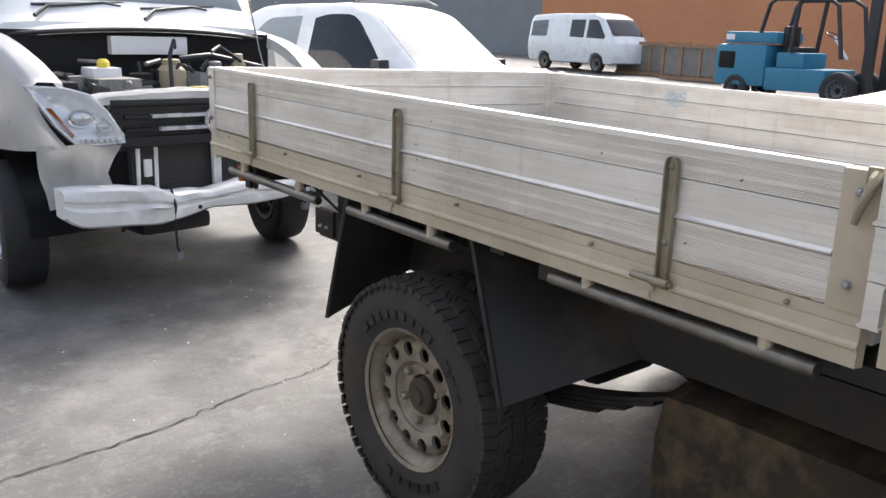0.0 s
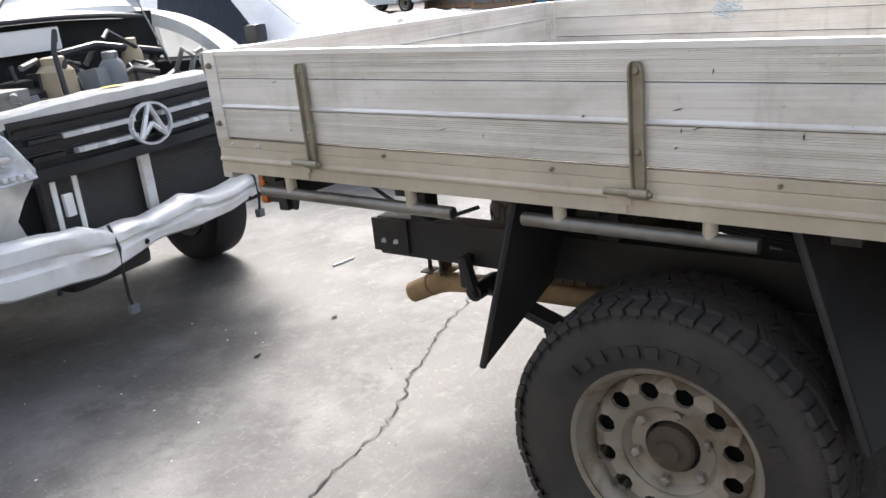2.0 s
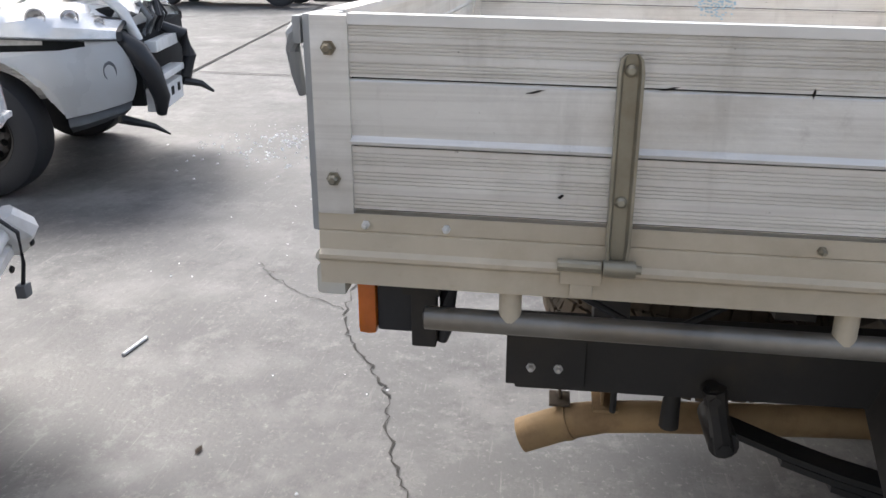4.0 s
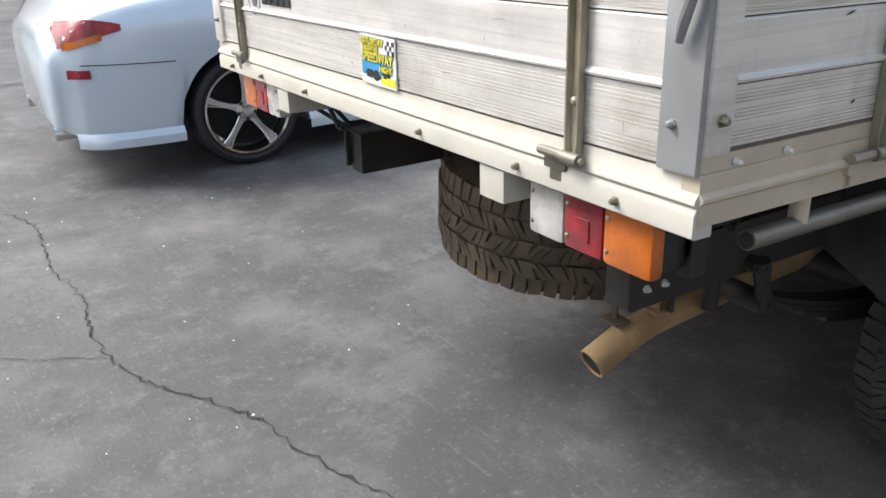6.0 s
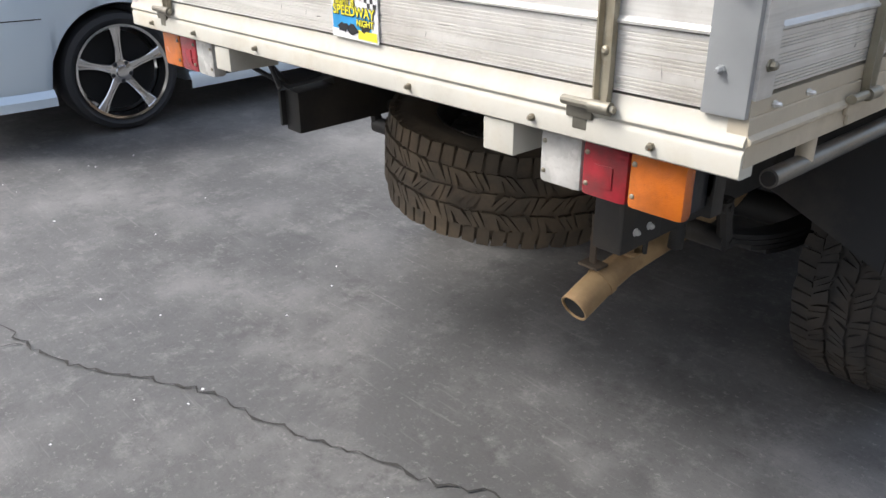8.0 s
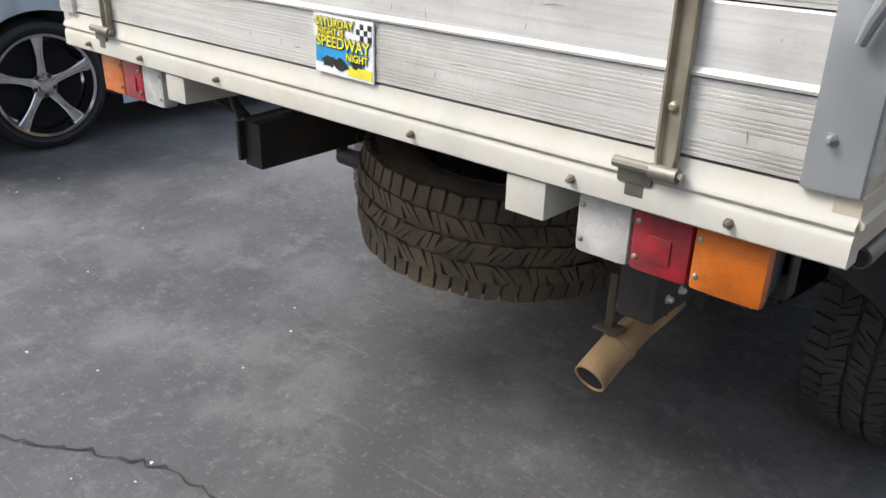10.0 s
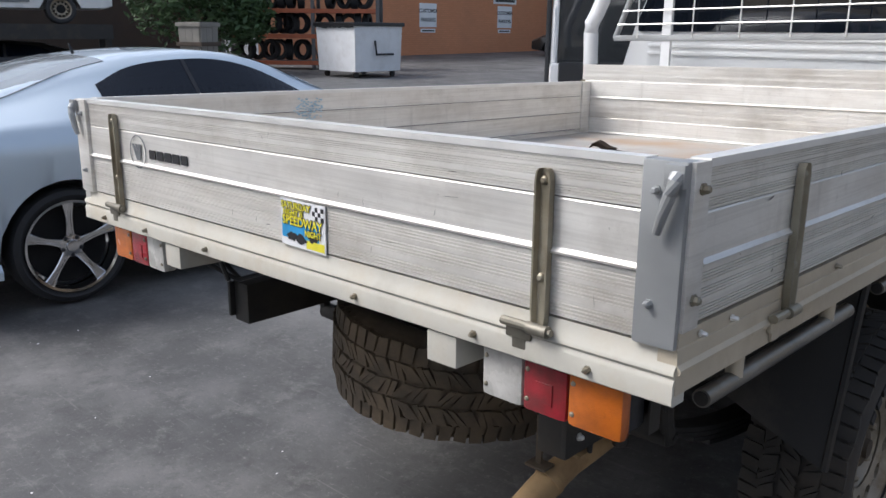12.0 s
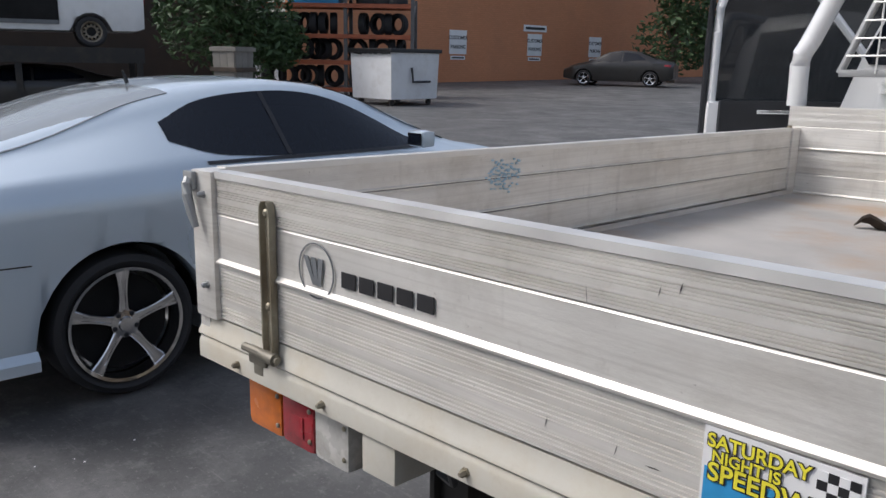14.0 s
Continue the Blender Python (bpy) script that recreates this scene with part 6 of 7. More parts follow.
        part("panel_gap", side_patch(xat, -0.84, -0.37, curve((-0.84, 0.655), (-0.37, 0.64)), curve((-0.84, 0.66), (-0.37, 0.645)), sd, 0.0025, 12, 1), BLACK_FILL, body)
    # door seam
    for y in (0.62, 1.85):
        part("panel_gap", side_patch(xat, y, y + 0.006, curve((y, 0.3), (y + 1, 0.3)), curve((y, 0.94), (y + 1, 0.94)), 1, 0.002, 1, 8), BLACK_FILL, body)


build_coupe()


def build_wrecked_suv():
    car = thing("wrecked_suv", "white short SUV with a crushed front and bent bonnet", "car", pose(-3.12, -3.0, 0, 0, 0, 11))
    rows = [(-2.95, 0.55, 0.95, 1.2, 0.7, 0.74, 0.6), (-2.88, 0.45, 1.0, 1.55, 0.82, 0.84, 0.62), (-2.4, 0.4, 1.03, 1.7, 0.84, 0.865, 0.62), (-1.2, 0.38, 1.02, 1.72, 0.845, 0.87, 0.62), (-0.85, 0.38, 1.01, 1.66, 0.845, 0.87, 0.6), (-0.15, 0.4, 1.0, 1.13, 0.84, 0.865, 0.68), (0.35, 0.44, 0.98, 1.09, 0.83, 0.85, 0.66),
            (0.62, 0.46, 0.96, 1.06, 0.8, 0.81, 0.6), (0.76, 0.55, 0.9, 0.97, 0.68, 0.7, 0.5)]
    b, xat, ztop = shell(rows, ((0, 0.36), (-2.2, 0.36)), 0.44)
    body = part("body", b, WHITE, car, "", 45)
    window_band(body, xat, [(-1.55, -0.5, ((-1.55, 1.05), (-0.5, 1.05)), ((-1.55, 1.55), (-1.4, 1.6), (-1.0, 1.6), (-0.5, 1.1)))], TINT, "door_window")
    # quarter windows and windscreen take the pale glass coloured for reflected sky
    window_band(body, xat, [(-2.55, -1.75, ((-2.55, 1.1), (-1.75, 1.08)), ((-2.55, 1.3), (-2.3, 1.55), (-1.75, 1.58)))], SKY_GLASS, "quarter_window")
    part("windscreen", top_patch(ztop, -0.84, -0.2, 0.58, 0.66), SKY_GLASS, body, "windscreen with sky brightness put into its pale tint")
    for s in (1, -1):
        b = bmesh.new()
        tube(b, [(s * 0.6, -2.3, 1.71), (s * 0.6, -2.2, 1.765), (s * 0.6, -1.2, 1.775), (s * 0.6, -1.05, 1.72)], 0.016, 8)
        part("roof_rail", b, GREY_PLASTIC, body)
        tyre, m = add_wheel(car, s * 0.78, 0, 0.36, 0.36, 0.235, 0.2, "steel", (RUBBER_CLEAN, CHASSIS), s, -6)
        add_wheel(car, s * 0.78, -2.2, 0.36, 0.36, 0.235, 0.2, "steel", (RUBBER_CLEAN, CHASSIS), s)
        lamp = part("head_lamp", side_patch(xat, 0.22, 0.78, curve((0.22, 0.9), (0.78, 0.87)), curve((0.22, 1.02), (0.4, 1.1), (0.6, 1.11), (0.78, 1.02)), s, 0.045), LAMP_SILVER, body, "clear headlamp")
        part("lens", side_patch(xat, 0.215, 0.785, curve((0.215, 0.895), (0.785, 0.865)), curve((0.215, 1.025), (0.4, 1.105), (0.6, 1.115), (0.785, 1.025)), s, 0.06), LENS, lamp)
        part("lamp_surround", side_patch(xat, 0.19, 0.8, curve((0.19, 0.885), (0.8, 0.855)), curve((0.19, 1.035), (0.4, 1.118), (0.6, 1.128), (0.8, 1.04)), s, 0.036), BLACK_PLASTIC, lamp)
        for ly, lz, lr in ((0.4, 0.99, 0.055), (0.56, 0.985, 0.048), (0.69, 0.955, 0.03)):
            b = lathe(bmesh.new(), [(lr, 0.0), (lr * 0.96, 0.012), (lr * 0.8, 0.012), (lr * 0.55, 0.002), (0.0, 0.001)], 22)
            b.transform(Matrix.Translation((s * (xat(ly, lz) + 0.044), ly, lz)) @ pose(0, 0, 0, 0, 0, (15 if s > 0 else 165)))
            part("reflector", b, CHROME, lamp)
        # black patch on the closed wing paints the shade of a gap
        part("wing_gap", side_patch(xat, -0.1, 0.62, curve((-0.1, 0.81), (0.62, 0.82)), curve((-0.1, 0.885), (0.3, 0.9), (0.62, 0.855)), s, 0.006), BLACK_FILL, body, "black patch painted for the shaded gap above the loose bumper")
        part("indicator", side_patch(xat, 0.12, 0.42, curve((0.12, 0.85), (0.42, 0.85)), curve((0.12, 0.885), (0.42, 0.88)), s, 0.014), LAMP_WHITE, body)
        b = bmesh.new()
        box(b, s * 0.84, s * 0.98, -0.5, -0.38, 1.06, 1.2, 0.03)
        part("door_mirror", b, BLACK_PLASTIC, body)
    # bent bonnet standing proud
    b = bmesh.new()
    g = []
    rng = random.Random(9)
    for i in range(11):
        f = i / 10
        y = -0.12 + 0.98 * f
        g.append([b.verts.new((x * (0.66 - 0.1 * f), y, 1.13 + 0.06 * f - 0.12 * f ** 5 - 0.06 * abs(x) ** 3 + rng.uniform(-0.006, 0.006) * (1 + 4 * f))) for x in (-1, -0.75, -0.5, -0.25, 0, 0.25, 0.5, 0.75, 1)])
    for l0, l1 in zip(g, g[1:]):
        for k in range(8):
            b.faces.new((l0[k], l1[k], l1[k + 1], l0[k + 1]))
    bmesh.ops.solidify(b, geom=b.faces[:], thickness=0.02)
    bmesh.ops.recalc_face_normals(b, faces=b.faces)
    part("bent_bonnet", b, WHITE, body, "buckled white bonnet", 50)
    # plain black box darkens the space under the bonnet like shade
    part("engine_block", boxes((-0.6, 0.6, 0.1, 0.72, 0.7, 1.02), bevel=0.03), BLACK_FILL, body)
    # loose bumper corner, cut out round the wheel
    def bend(p0, p1, p2, t):
        return [p0[i] * (1 - t) * (1 - 2 * t) + 4 * p1[i] * t * (1 - t) + p2[i] * t * (2 * t - 1) for i in (0, 1)]

    def skin(back, front, out, rows_n=8, cols=12):
        bm = bmesh.new()
        g = []
        for j in range(rows_n + 1):
            v = j / rows_n
            (ul, zl), (ur, zr) = bend(*back, v), bend(*front, v)
            line = []
            for i in range(cols + 1):
                w = i / cols
                u, z = ul + (ur - ul) * w, zl + (zr - zl) * w
                o = out + 0.035 * math.sin(math.pi * v) + (0.01 if 0.3 < v < 0.5 else 0) + 0.006 * math.sin(u * 17 + v * 5)
                line.append(bm.verts.new((0.9 - 0.28 * max(u, 0) ** 2 + o * 0.8, 0.36 + 0.5 * math.sin(1.25 * u) + o * 0.5 * max(u, 0), z)))
            g.append(line)
        for l0, l1 in zip(g, g[1:]):
            for k in range(cols):
                bm.faces.new((l0[k], l0[k + 1], l1[k + 1], l1[k]))
        bmesh.ops.solidify(bm, geom=bm.faces[:], thickness=0.006)
        bmesh.ops.recalc_face_normals(bm, faces=bm.faces)
        return bm

    bump = part("bumper_corner", skin(((0.22, 0.455), (0.07, 0.67), (-0.35, 0.78)), ((0.88, 0.52), (0.94, 0.67), (0.77, 0.86)), 0.0), WHITE, body, "loose white bumper corner", 50)
    part("valance", skin(((0.25, 0.37), (0.24, 0.42), (0.23, 0.46)), ((0.8, 0.45), (0.86, 0.49), (0.88, 0.525)), -0.03, 3), GREY_PLASTIC, bump, "grey lower valance", 50)
    b = lathe(bmesh.new(), [(0.05, 0.0), (0.046, 0.01), (0.03, 0.004), (0.0, 0.004)], 20)
    b.transform(Matrix.Translation((0.80, 0.735, 0.70)) @ pose(0, 0, 0, 0, 0, 40) @ Matrix.Diagonal((1, 0.8, 1.1, 1)))
    part("fog_lamp_hole", b, GREY_PLASTIC, bump)
    # stripped nose: core painted black for shade, pale cross members and padded uprights
    part("radiator_core", boxes((-0.55, 0.56, 0.7, 0.84, 0.46, 0.9), bevel=0.01), BLACK_FILL, body)
    part("cross_member", boxes((0.0, 0.52, 0.86, 0.93, 0.765, 0.83), bevel=0.008), DIRTY_WHITE, body)
    part("cross_member", boxes((-0.02, 0.52, 0.86, 0.95, 0.6, 0.64), bevel=0.008), DIRTY_WHITE, body)
    beam = part("bumper_beam", boxes((-0.02, 0.54, 0.84, 0.93, 0.42, 0.56), bevel=0.015), DIRTY_WHITE, body, "bare white bumper beam")
    # black plates on the beam's face paint the shade of two holes
    for x in (0.1, 0.26):
        part("beam_hole", boxes((x - 0.03, x + 0.03, 0.926, 0.934, 0.48, 0.53), bevel=0.002), BLACK_FILL, beam)
    for pts, r in (([(0.64, 0.76, 0.87), (0.66, 0.86, 0.79), (0.655, 0.92, 0.68), (0.6, 0.95, 0.52), (0.57, 0.93, 0.42)], [0.045, 0.062, 0.06, 0.05, 0.03]), ([(0.04, 0.84, 0.88), (-0.03, 0.95, 0.82), (-0.07, 0.98, 0.68), (-0.04, 0.95, 0.54)], [0.03, 0.048, 0.045, 0.035])):
        b = bmesh.new()
        tube(b, pts, r, 10)
        part("nudge_bar_upright", b, BLACK_PLASTIC, body, "black padded nudge bar upright", 50)
    b = bmesh.new()
    tube(b, [(0.58, 0.66, 1.12), (0.57, 0.78, 1.0), (0.55, 0.84, 0.84)], 0.03, 10)
    part("bonnet_prop", b, DIRTY_WHITE, body, "pale bent support post", 50)
    rng = random.Random(14)
    for k in range(9):
        b = bmesh.new()
        x = rng.uniform(0.05, 0.5)
        tube(b, [(x, 0.84, 0.86), (x + rng.uniform(-0.06, 0.06), 0.88, 0.95), (x + rng.uniform(-0.1, 0.1), 0.84, 1.05)], rng.uniform(0.008, 0.02), 7)
        part("hose", b, rng.choice((ENGINE, BLACK_PLASTIC, GREY_PLASTIC)), body)
    for pts, r in (([(-0.04, 0.93, 0.52), (-0.1, 1.03, 0.49), (-0.14, 1.1, 0.43)], [0.03, 0.024, 0.008]), ([(0.62, 0.7, 0.4), (0.5, 0.86, 0.33), (0.4, 0.92, 0.26)], [0.03, 0.018, 0.006])):
        b = bmesh.new()
        tube(b, pts, r, 7)
        part("torn_plastic", b, BLACK_PLASTIC, body, "torn black plastic")


build_wrecked_suv()


def build_sedan(label, mat, m):
    car = thing("parked_sedan", label, "car", m)
    rows = [(-2.3, 0.4, 0.75, 0.85, 0.7, 0.74, 0.6), (-2.2, 0.28, 0.9, 1.02, 0.82, 0.85, 0.66), (-1.7, 0.22, 0.95, 1.1, 0.87, 0.89, 0.62), (-0.9, 0.2, 0.95, 1.4, 0.88, 0.9, 0.56), (-0.2, 0.2, 0.94, 1.46, 0.88, 0.9, 0.57), (0.4, 0.2, 0.93, 1.38, 0.88, 0.9, 0.57), (1.15, 0.2, 0.9, 1.02, 0.88, 0.89, 0.68),
            (1.8, 0.22, 0.78, 0.88, 0.86, 0.86, 0.62), (2.25, 0.3, 0.6, 0.68, 0.7, 0.7, 0.5)]
    b, xat, ztop = shell(rows, ((-1.4, 0.32), (1.35, 0.32)), 0.37, 0.06)
    body = part("body", b, mat, car, "", 45)
    window_band(body, xat, [(-1.15, -0.25, ((-1.15, 1.08), (-0.25, 1.0)), ((-1.15, 1.1), (-0.8, 1.32), (-0.25, 1.38))), (-0.2, 0.85, ((-0.2, 1.0), (0.85, 0.98)), ((-0.2, 1.38), (0.3, 1.33), (0.85, 1.0)))], TINT)
    part("rear_glass", top_patch(ztop, -1.6, -1.0, 0.62, 0.56), TINT, body)
    part("windscreen", top_patch(ztop, 0.42, 1.1, 0.56, 0.66), TINT, body)
    for s in (1, -1):
        part("tail_lamp", side_patch(xat, -2.2, -1.95, curve((-2.2, 0.8), (-1.95, 0.85)), curve((-2.2, 0.9), (-1.95, 0.92)), s, 0.008), LAMP_RED, body)
        for y in (-1.4, 1.35):
            add_wheel(car, s * 0.78, y, 0.32, 0.32, 0.21, 0.22, "spoke", (RUBBER_CLEAN, CHROME), s)
    return car


build_sedan("dark grey sedan parked along the orange wall", DARKCAR, pose(-19.6, 29.8, rise(-19.6, 29.8), 0, 0, 112))
build_sedan("navy blue sedan parked beyond the forklift", BLUECAR, pose(-24.6, -5.4, rise(-24.6, -5.4), 0, 0, 8))
build_sedan("dark grey sedan parked beside the blue one", DARKCAR, pose(-24.2, -0.2, rise(-24.2, -0.2), 0, 0, 8))


def build_minivan(label, m, name="white_minivan", lifted=False):
    car = thing(name, label, "van", m)
    rows = [(-2.35, 0.4, 1.05, 1.75, 0.74, 0.8, 0.62), (-2.28, 0.32, 1.1, 1.93, 0.8, 0.84, 0.66), (-1.0, 0.3, 1.1, 1.98, 0.82, 0.85, 0.67), (1.2, 0.3, 1.1, 1.97, 0.82, 0.85, 0.67), (1.65, 0.3, 1.08, 1.8, 0.82, 0.85, 0.64), (2.2, 0.3, 1.05, 1.18, 0.81, 0.84, 0.7), (2.35, 0.36, 0.7, 0.9, 0.76, 0.78, 0.64)]
    b, xat, ztop = shell(rows, ((-1.35, 0.3), (1.5, 0.3)), 0.36, 0.06)
    body = part("body", b, WHITE, car, "", 45)
    window_band(body, xat, [(0.95, 1.85, ((0.95, 1.15), (1.85, 1.12)), ((0.95, 1.75), (1.4, 1.75), (1.85, 1.2)))], TINT)
    window_band(body, xat, [(0.05, 0.8, ((0.05, 1.17), (0.8, 1.15)), ((0.05, 1.75), (0.8, 1.75)))], TINT)
    window_band(body, xat, [(-1.05, 0.0, ((-1.05, 1.17), (0.0, 1.17)), ((-1.05, 1.75), (0.0, 1.75)))], WHITE if not lifted else TINT, "side_panel")
    window_band(body, xat, [(-2.2, -1.25, ((-2.2, 1.17), (-1.25, 1.17)), ((-2.2, 1.7), (-1.25, 1.75)))], PANE)
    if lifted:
        # black sheets over the closed side paint the shade inside the doorways
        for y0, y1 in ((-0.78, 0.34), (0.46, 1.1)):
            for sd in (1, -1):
                part("door_opening", side_patch(xat, y0, y1, curve((y0, 0.44), (y1, 0.44)), curve((y0, 1.76), (y1, 1.76)), sd, 0.022, 10, 14), BLACK_FILL, body, "black sheet painted for the dark inside of a doorway")
                part("door_sill", side_patch(xat, y0, y1, curve((y0, 0.42), (y1, 0.42)), curve((y0, 0.5), (y1, 0.5)), sd, 0.03, 4, 2), GREY_PLASTIC, body)
    part("windscreen", top_patch(ztop, 1.66, 2.15, 0.64, 0.7), TINT, body)
    b = boxes((-0.62, 0.62, -2.37, -2.345, 1.18, 1.68), bevel=0.01)
    part("rear_glass", b, TINT, body)
    for s in (1, -1):
        part("tail_lamp", boxes((s * 0.66, s * 0.78, -2.37, -2.33, 0.85, 1.08), bevel=0.01), LAMP_RED, body)
        for y in (-1.35, 1.5):
            add_wheel(car, s * 0.73, y, 0.3, 0.3, 0.19, 0.19, "steel", (RUBBER_CLEAN, RIM), s)
    return car


build_minivan("white delivery minivan parked by the orange wall", pose(-20.9, -17.3, rise(-20.9, -17.3), 0, 0, -8))
build_minivan("stripped white van body raised on an added black support", pose(-17.7, 5.3, 1.52, 0, 0, 160), "stored_van", True)


STAND = pose(-17.7, 5.3, rise(-17.7, 5.3), 0, 0, 160)


def build_stand():
    # added support, coloured black to pass for the dark clutter below the van
    st = thing("storage_stand", "black support added in place of the dark clutter under the van", "rack", STAND)
    top = 1.52 - rise(-17.7, 5.3)
    for x in (-0.9, 0.9):
        for y in (-2.2, 0, 2.2):
            part("post", boxes((x - 0.06, x + 0.06, y - 0.06, y + 0.06, 0, top - 0.3)), CHASSIS, st)
        part("beam", boxes((x - 0.08, x + 0.08, -2.3, 2.3, top - 0.26, top)), CHASSIS, st)
    part("deck", boxes((-1.0, 1.0, -2.3, 2.3, top - 0.3, top - 0.26)), CHASSIS, st)


build_stand()
build_sedan("crushed dark grey car among the dark clutter under the van", DARKCAR, STAND @ Matrix.Diagonal((0.95, 1, 0.68, 1)))


def build_forklift():
    fk = thing("forklift", "teal-blue forklift truck with a black overhead guard", "forklift", pose(-15.3, -6.4, rise(-15.3, -6.4), 0, 0, -4))
    b = bmesh.new()
    box(b, -0.6, 0.6, -1.6, -0.3, 0.35, 1.25, 0.12)
    part("counterweight", b, TEAL, fk, "rounded teal counterweight")
    b = bmesh.new()
    box(b, -0.5, 0.5, -1.45, -0.15, 1.27, 1.52, 0.05)
    part("engine_hood", b, TEAL, fk, "teal engine hood")
    part("grille_panel", boxes((-0.605, 0.605, -1.5, -1.05, 0.7, 1.1), bevel=0.04), BLACK_FILL, fk, "black vent panel")
    part("side_step", boxes((-0.58, 0.58, -0.3, 1.1, 0.3, 0.78), bevel=0.05), TEAL, fk)
    part("seat_box", boxes((-0.45, 0.45, -0.15, 0.5, 0.78, 1.1), bevel=0.06), TEAL, fk)
    part("seat", boxes((-0.25, 0.25, -0.1, 0.35, 1.1, 1.22), bevel=0.05), BLACK_PLASTIC, fk)
    part("seat_back", boxes((-0.25, 0.25, -0.18, -0.06, 1.2, 1.65), bevel=0.05), BLACK_PLASTIC, fk)
    for s in (1, -1):
        b = bmesh.new()
        tube(b, [(s * 0.5, -0.55, 1.5), (s * 0.5, -0.4, 2.1), (s * 0.5, -0.25, 2.2), (s * 0.5, 0.9, 2.2), (s * 0.5, 1.15, 2.05), (s * 0.5, 1.35, 1.0)], 0.045, 8)
        part("guard_post", b, BLACK_PLASTIC, fk)
        b = bmesh.new()
        tube(b, [(s * 0.5, 0.3, 2.2), (s * 0.5, 0.2, 1.1)], 0.05, 8)
        part("guard_post", b, BLACK_PLASTIC, fk)
        part("mast_rail", boxes((s * 0.3, s * 0.42, 1.75, 1.95, 0.15, 2.6), bevel=0.01), BLACK_PLASTIC, fk)
        part("fork", boxes((s * 0.18, s * 0.3, 2.0, 3.0, 0.1, 0.15)), CHASSIS, fk)
        for y, r in ((-1.0, 0.3), (1.4, 0.38)):
            add_wheel(fk, s * 0.52, y, r, r, 0.22, r * 0.55, "steel", (RUBBER_CLEAN, RACK_GREY), s)
    for y in (-0.2, 0.1, 0.4, 0.7):
        b = bmesh.new()
        tube(b, [(-0.5, y, 2.2), (0.5, y, 2.2)], 0.02, 6)
        part("guard_bar", b, BLACK_PLASTIC, fk)
    b = bmesh.new()
    tube(b, [(0, 1.2, 1.0), (0, 0.85, 1.45)], 0.03, 8)
    part("steering_column", b, SIGN_WHITE, fk)
    b = lathe(bmesh.new(), [(0.17, 0.0), (0.185, 0.012), (0.17, 0.024), (0.155, 0.012)], 24, closed=True)
    b.transform(Matrix.Translation((0, 0.85, 1.45)) @ pose(0, 0, 0, 0, -60, 90))
    part("steering_wheel", b, BLACK_PLASTIC, fk)
    part("plate", boxes((0.505, 0.51, -1.42, -1.2, 1.34, 1.46)), SIGN_WHITE, fk)


build_forklift()


# ---- things along the walls ----
def build_crate(m):
    c = thing("timber_crate", "weathered brown timber crate against the wall", "crate", m, "crates by the wall")
    for s in (-1, 1):
        for y in (-1.1, -0.37, 0.37, 1.1):
            part("upright", boxes((s * 0.5 - 0.04, s * 0.5 + 0.04, y - 0.05, y + 0.05, 0, 1.1)), WOOD, c)
        for z in (0.06, 1.04):
            part("rail", boxes((s * 0.54, s * 0.58, -1.15, 1.15, z - 0.05, z + 0.05)), WOOD, c)
        part("infill", boxes((s * 0.49, s * 0.5, -1.05, 1.05, 0.12, 0.98)), CEMENT, c)
    part("base", boxes((-0.5, 0.5, -1.1, 1.1, 0.1, 0.16)), WOOD, c)


for x, y in ((-20.5, -12.2), (-21.5, -14.8)):
    build_crate(pose(x, y, rise(x, y) - 0.005, 0, 0, -6))


def build_bin():
    z = rise(-16.0, 14.3)
    c = thing("skip_bin", "white steel rubbish bin on castors with a black lid", "bin", pose(-16.25, 14.1, z, 0, 0, 0))
    b = bmesh.new()
    w = [(0.16, 0.76, 0.8), (1.32, 0.8, 0.84)]
    rings = [[b.verts.new((sx * hx, sy * hy, zz)) for sx, sy in ((-1, -1), (1, -1), (1, 1), (-1, 1))] for zz, hx, hy in w]
    for i in range(4):
        b.faces.new((rings[0][i], rings[0][(i + 1) % 4], rings[1][(i + 1) % 4], rings[1][i]))
    b.faces.new(rings[0][::-1])
    b.faces.new(rings[1])
    bmesh.ops.recalc_face_normals(b, faces=b.faces)
    part("tub", b, BIN_WHITE, c, "", 20)
    part("lid", boxes((-0.85, 0.85, -0.9, 0.9, 1.32, 1.42), bevel=0.02), BLACK_PLASTIC, c, "black lid")
    b = bmesh.new()
    rng = random.Random(6)
    for k in range(16):
        y = -0.84
        x = -0.8 + k * 0.1
        box(b, x, x + 0.07, -0.9, -0.84, 1.28 + rng.uniform(-0.02, 0.02), 1.4, 0.01)
    part("lid_hinges", b, BLACK_PLASTIC, c)
    for x in (-0.6, 0.6):
        for y in (-0.65, 0.65):
            b = bmesh.new()
            tube(b, [(x - 0.03, y, 0.08), (x + 0.03, y, 0.08)], 0.08, 14)
            box(b, x - 0.05, x + 0.05, y - 0.03, y + 0.03, 0.08, 0.17)
            part("castor", b, CHASSIS, c)
    b = bmesh.new()
    tube(b, [(0.82, -0.15, 0.95), (0.87, -0.15, 0.6), (0.87, 0.45, 0.6)], 0.03, 8)
    part("side_handle", b, BLACK_PLASTIC, c)


build_bin()


RACK = pose(-19.8, 14.95, rise(-19.8, 14.95), 0, 0, 42)


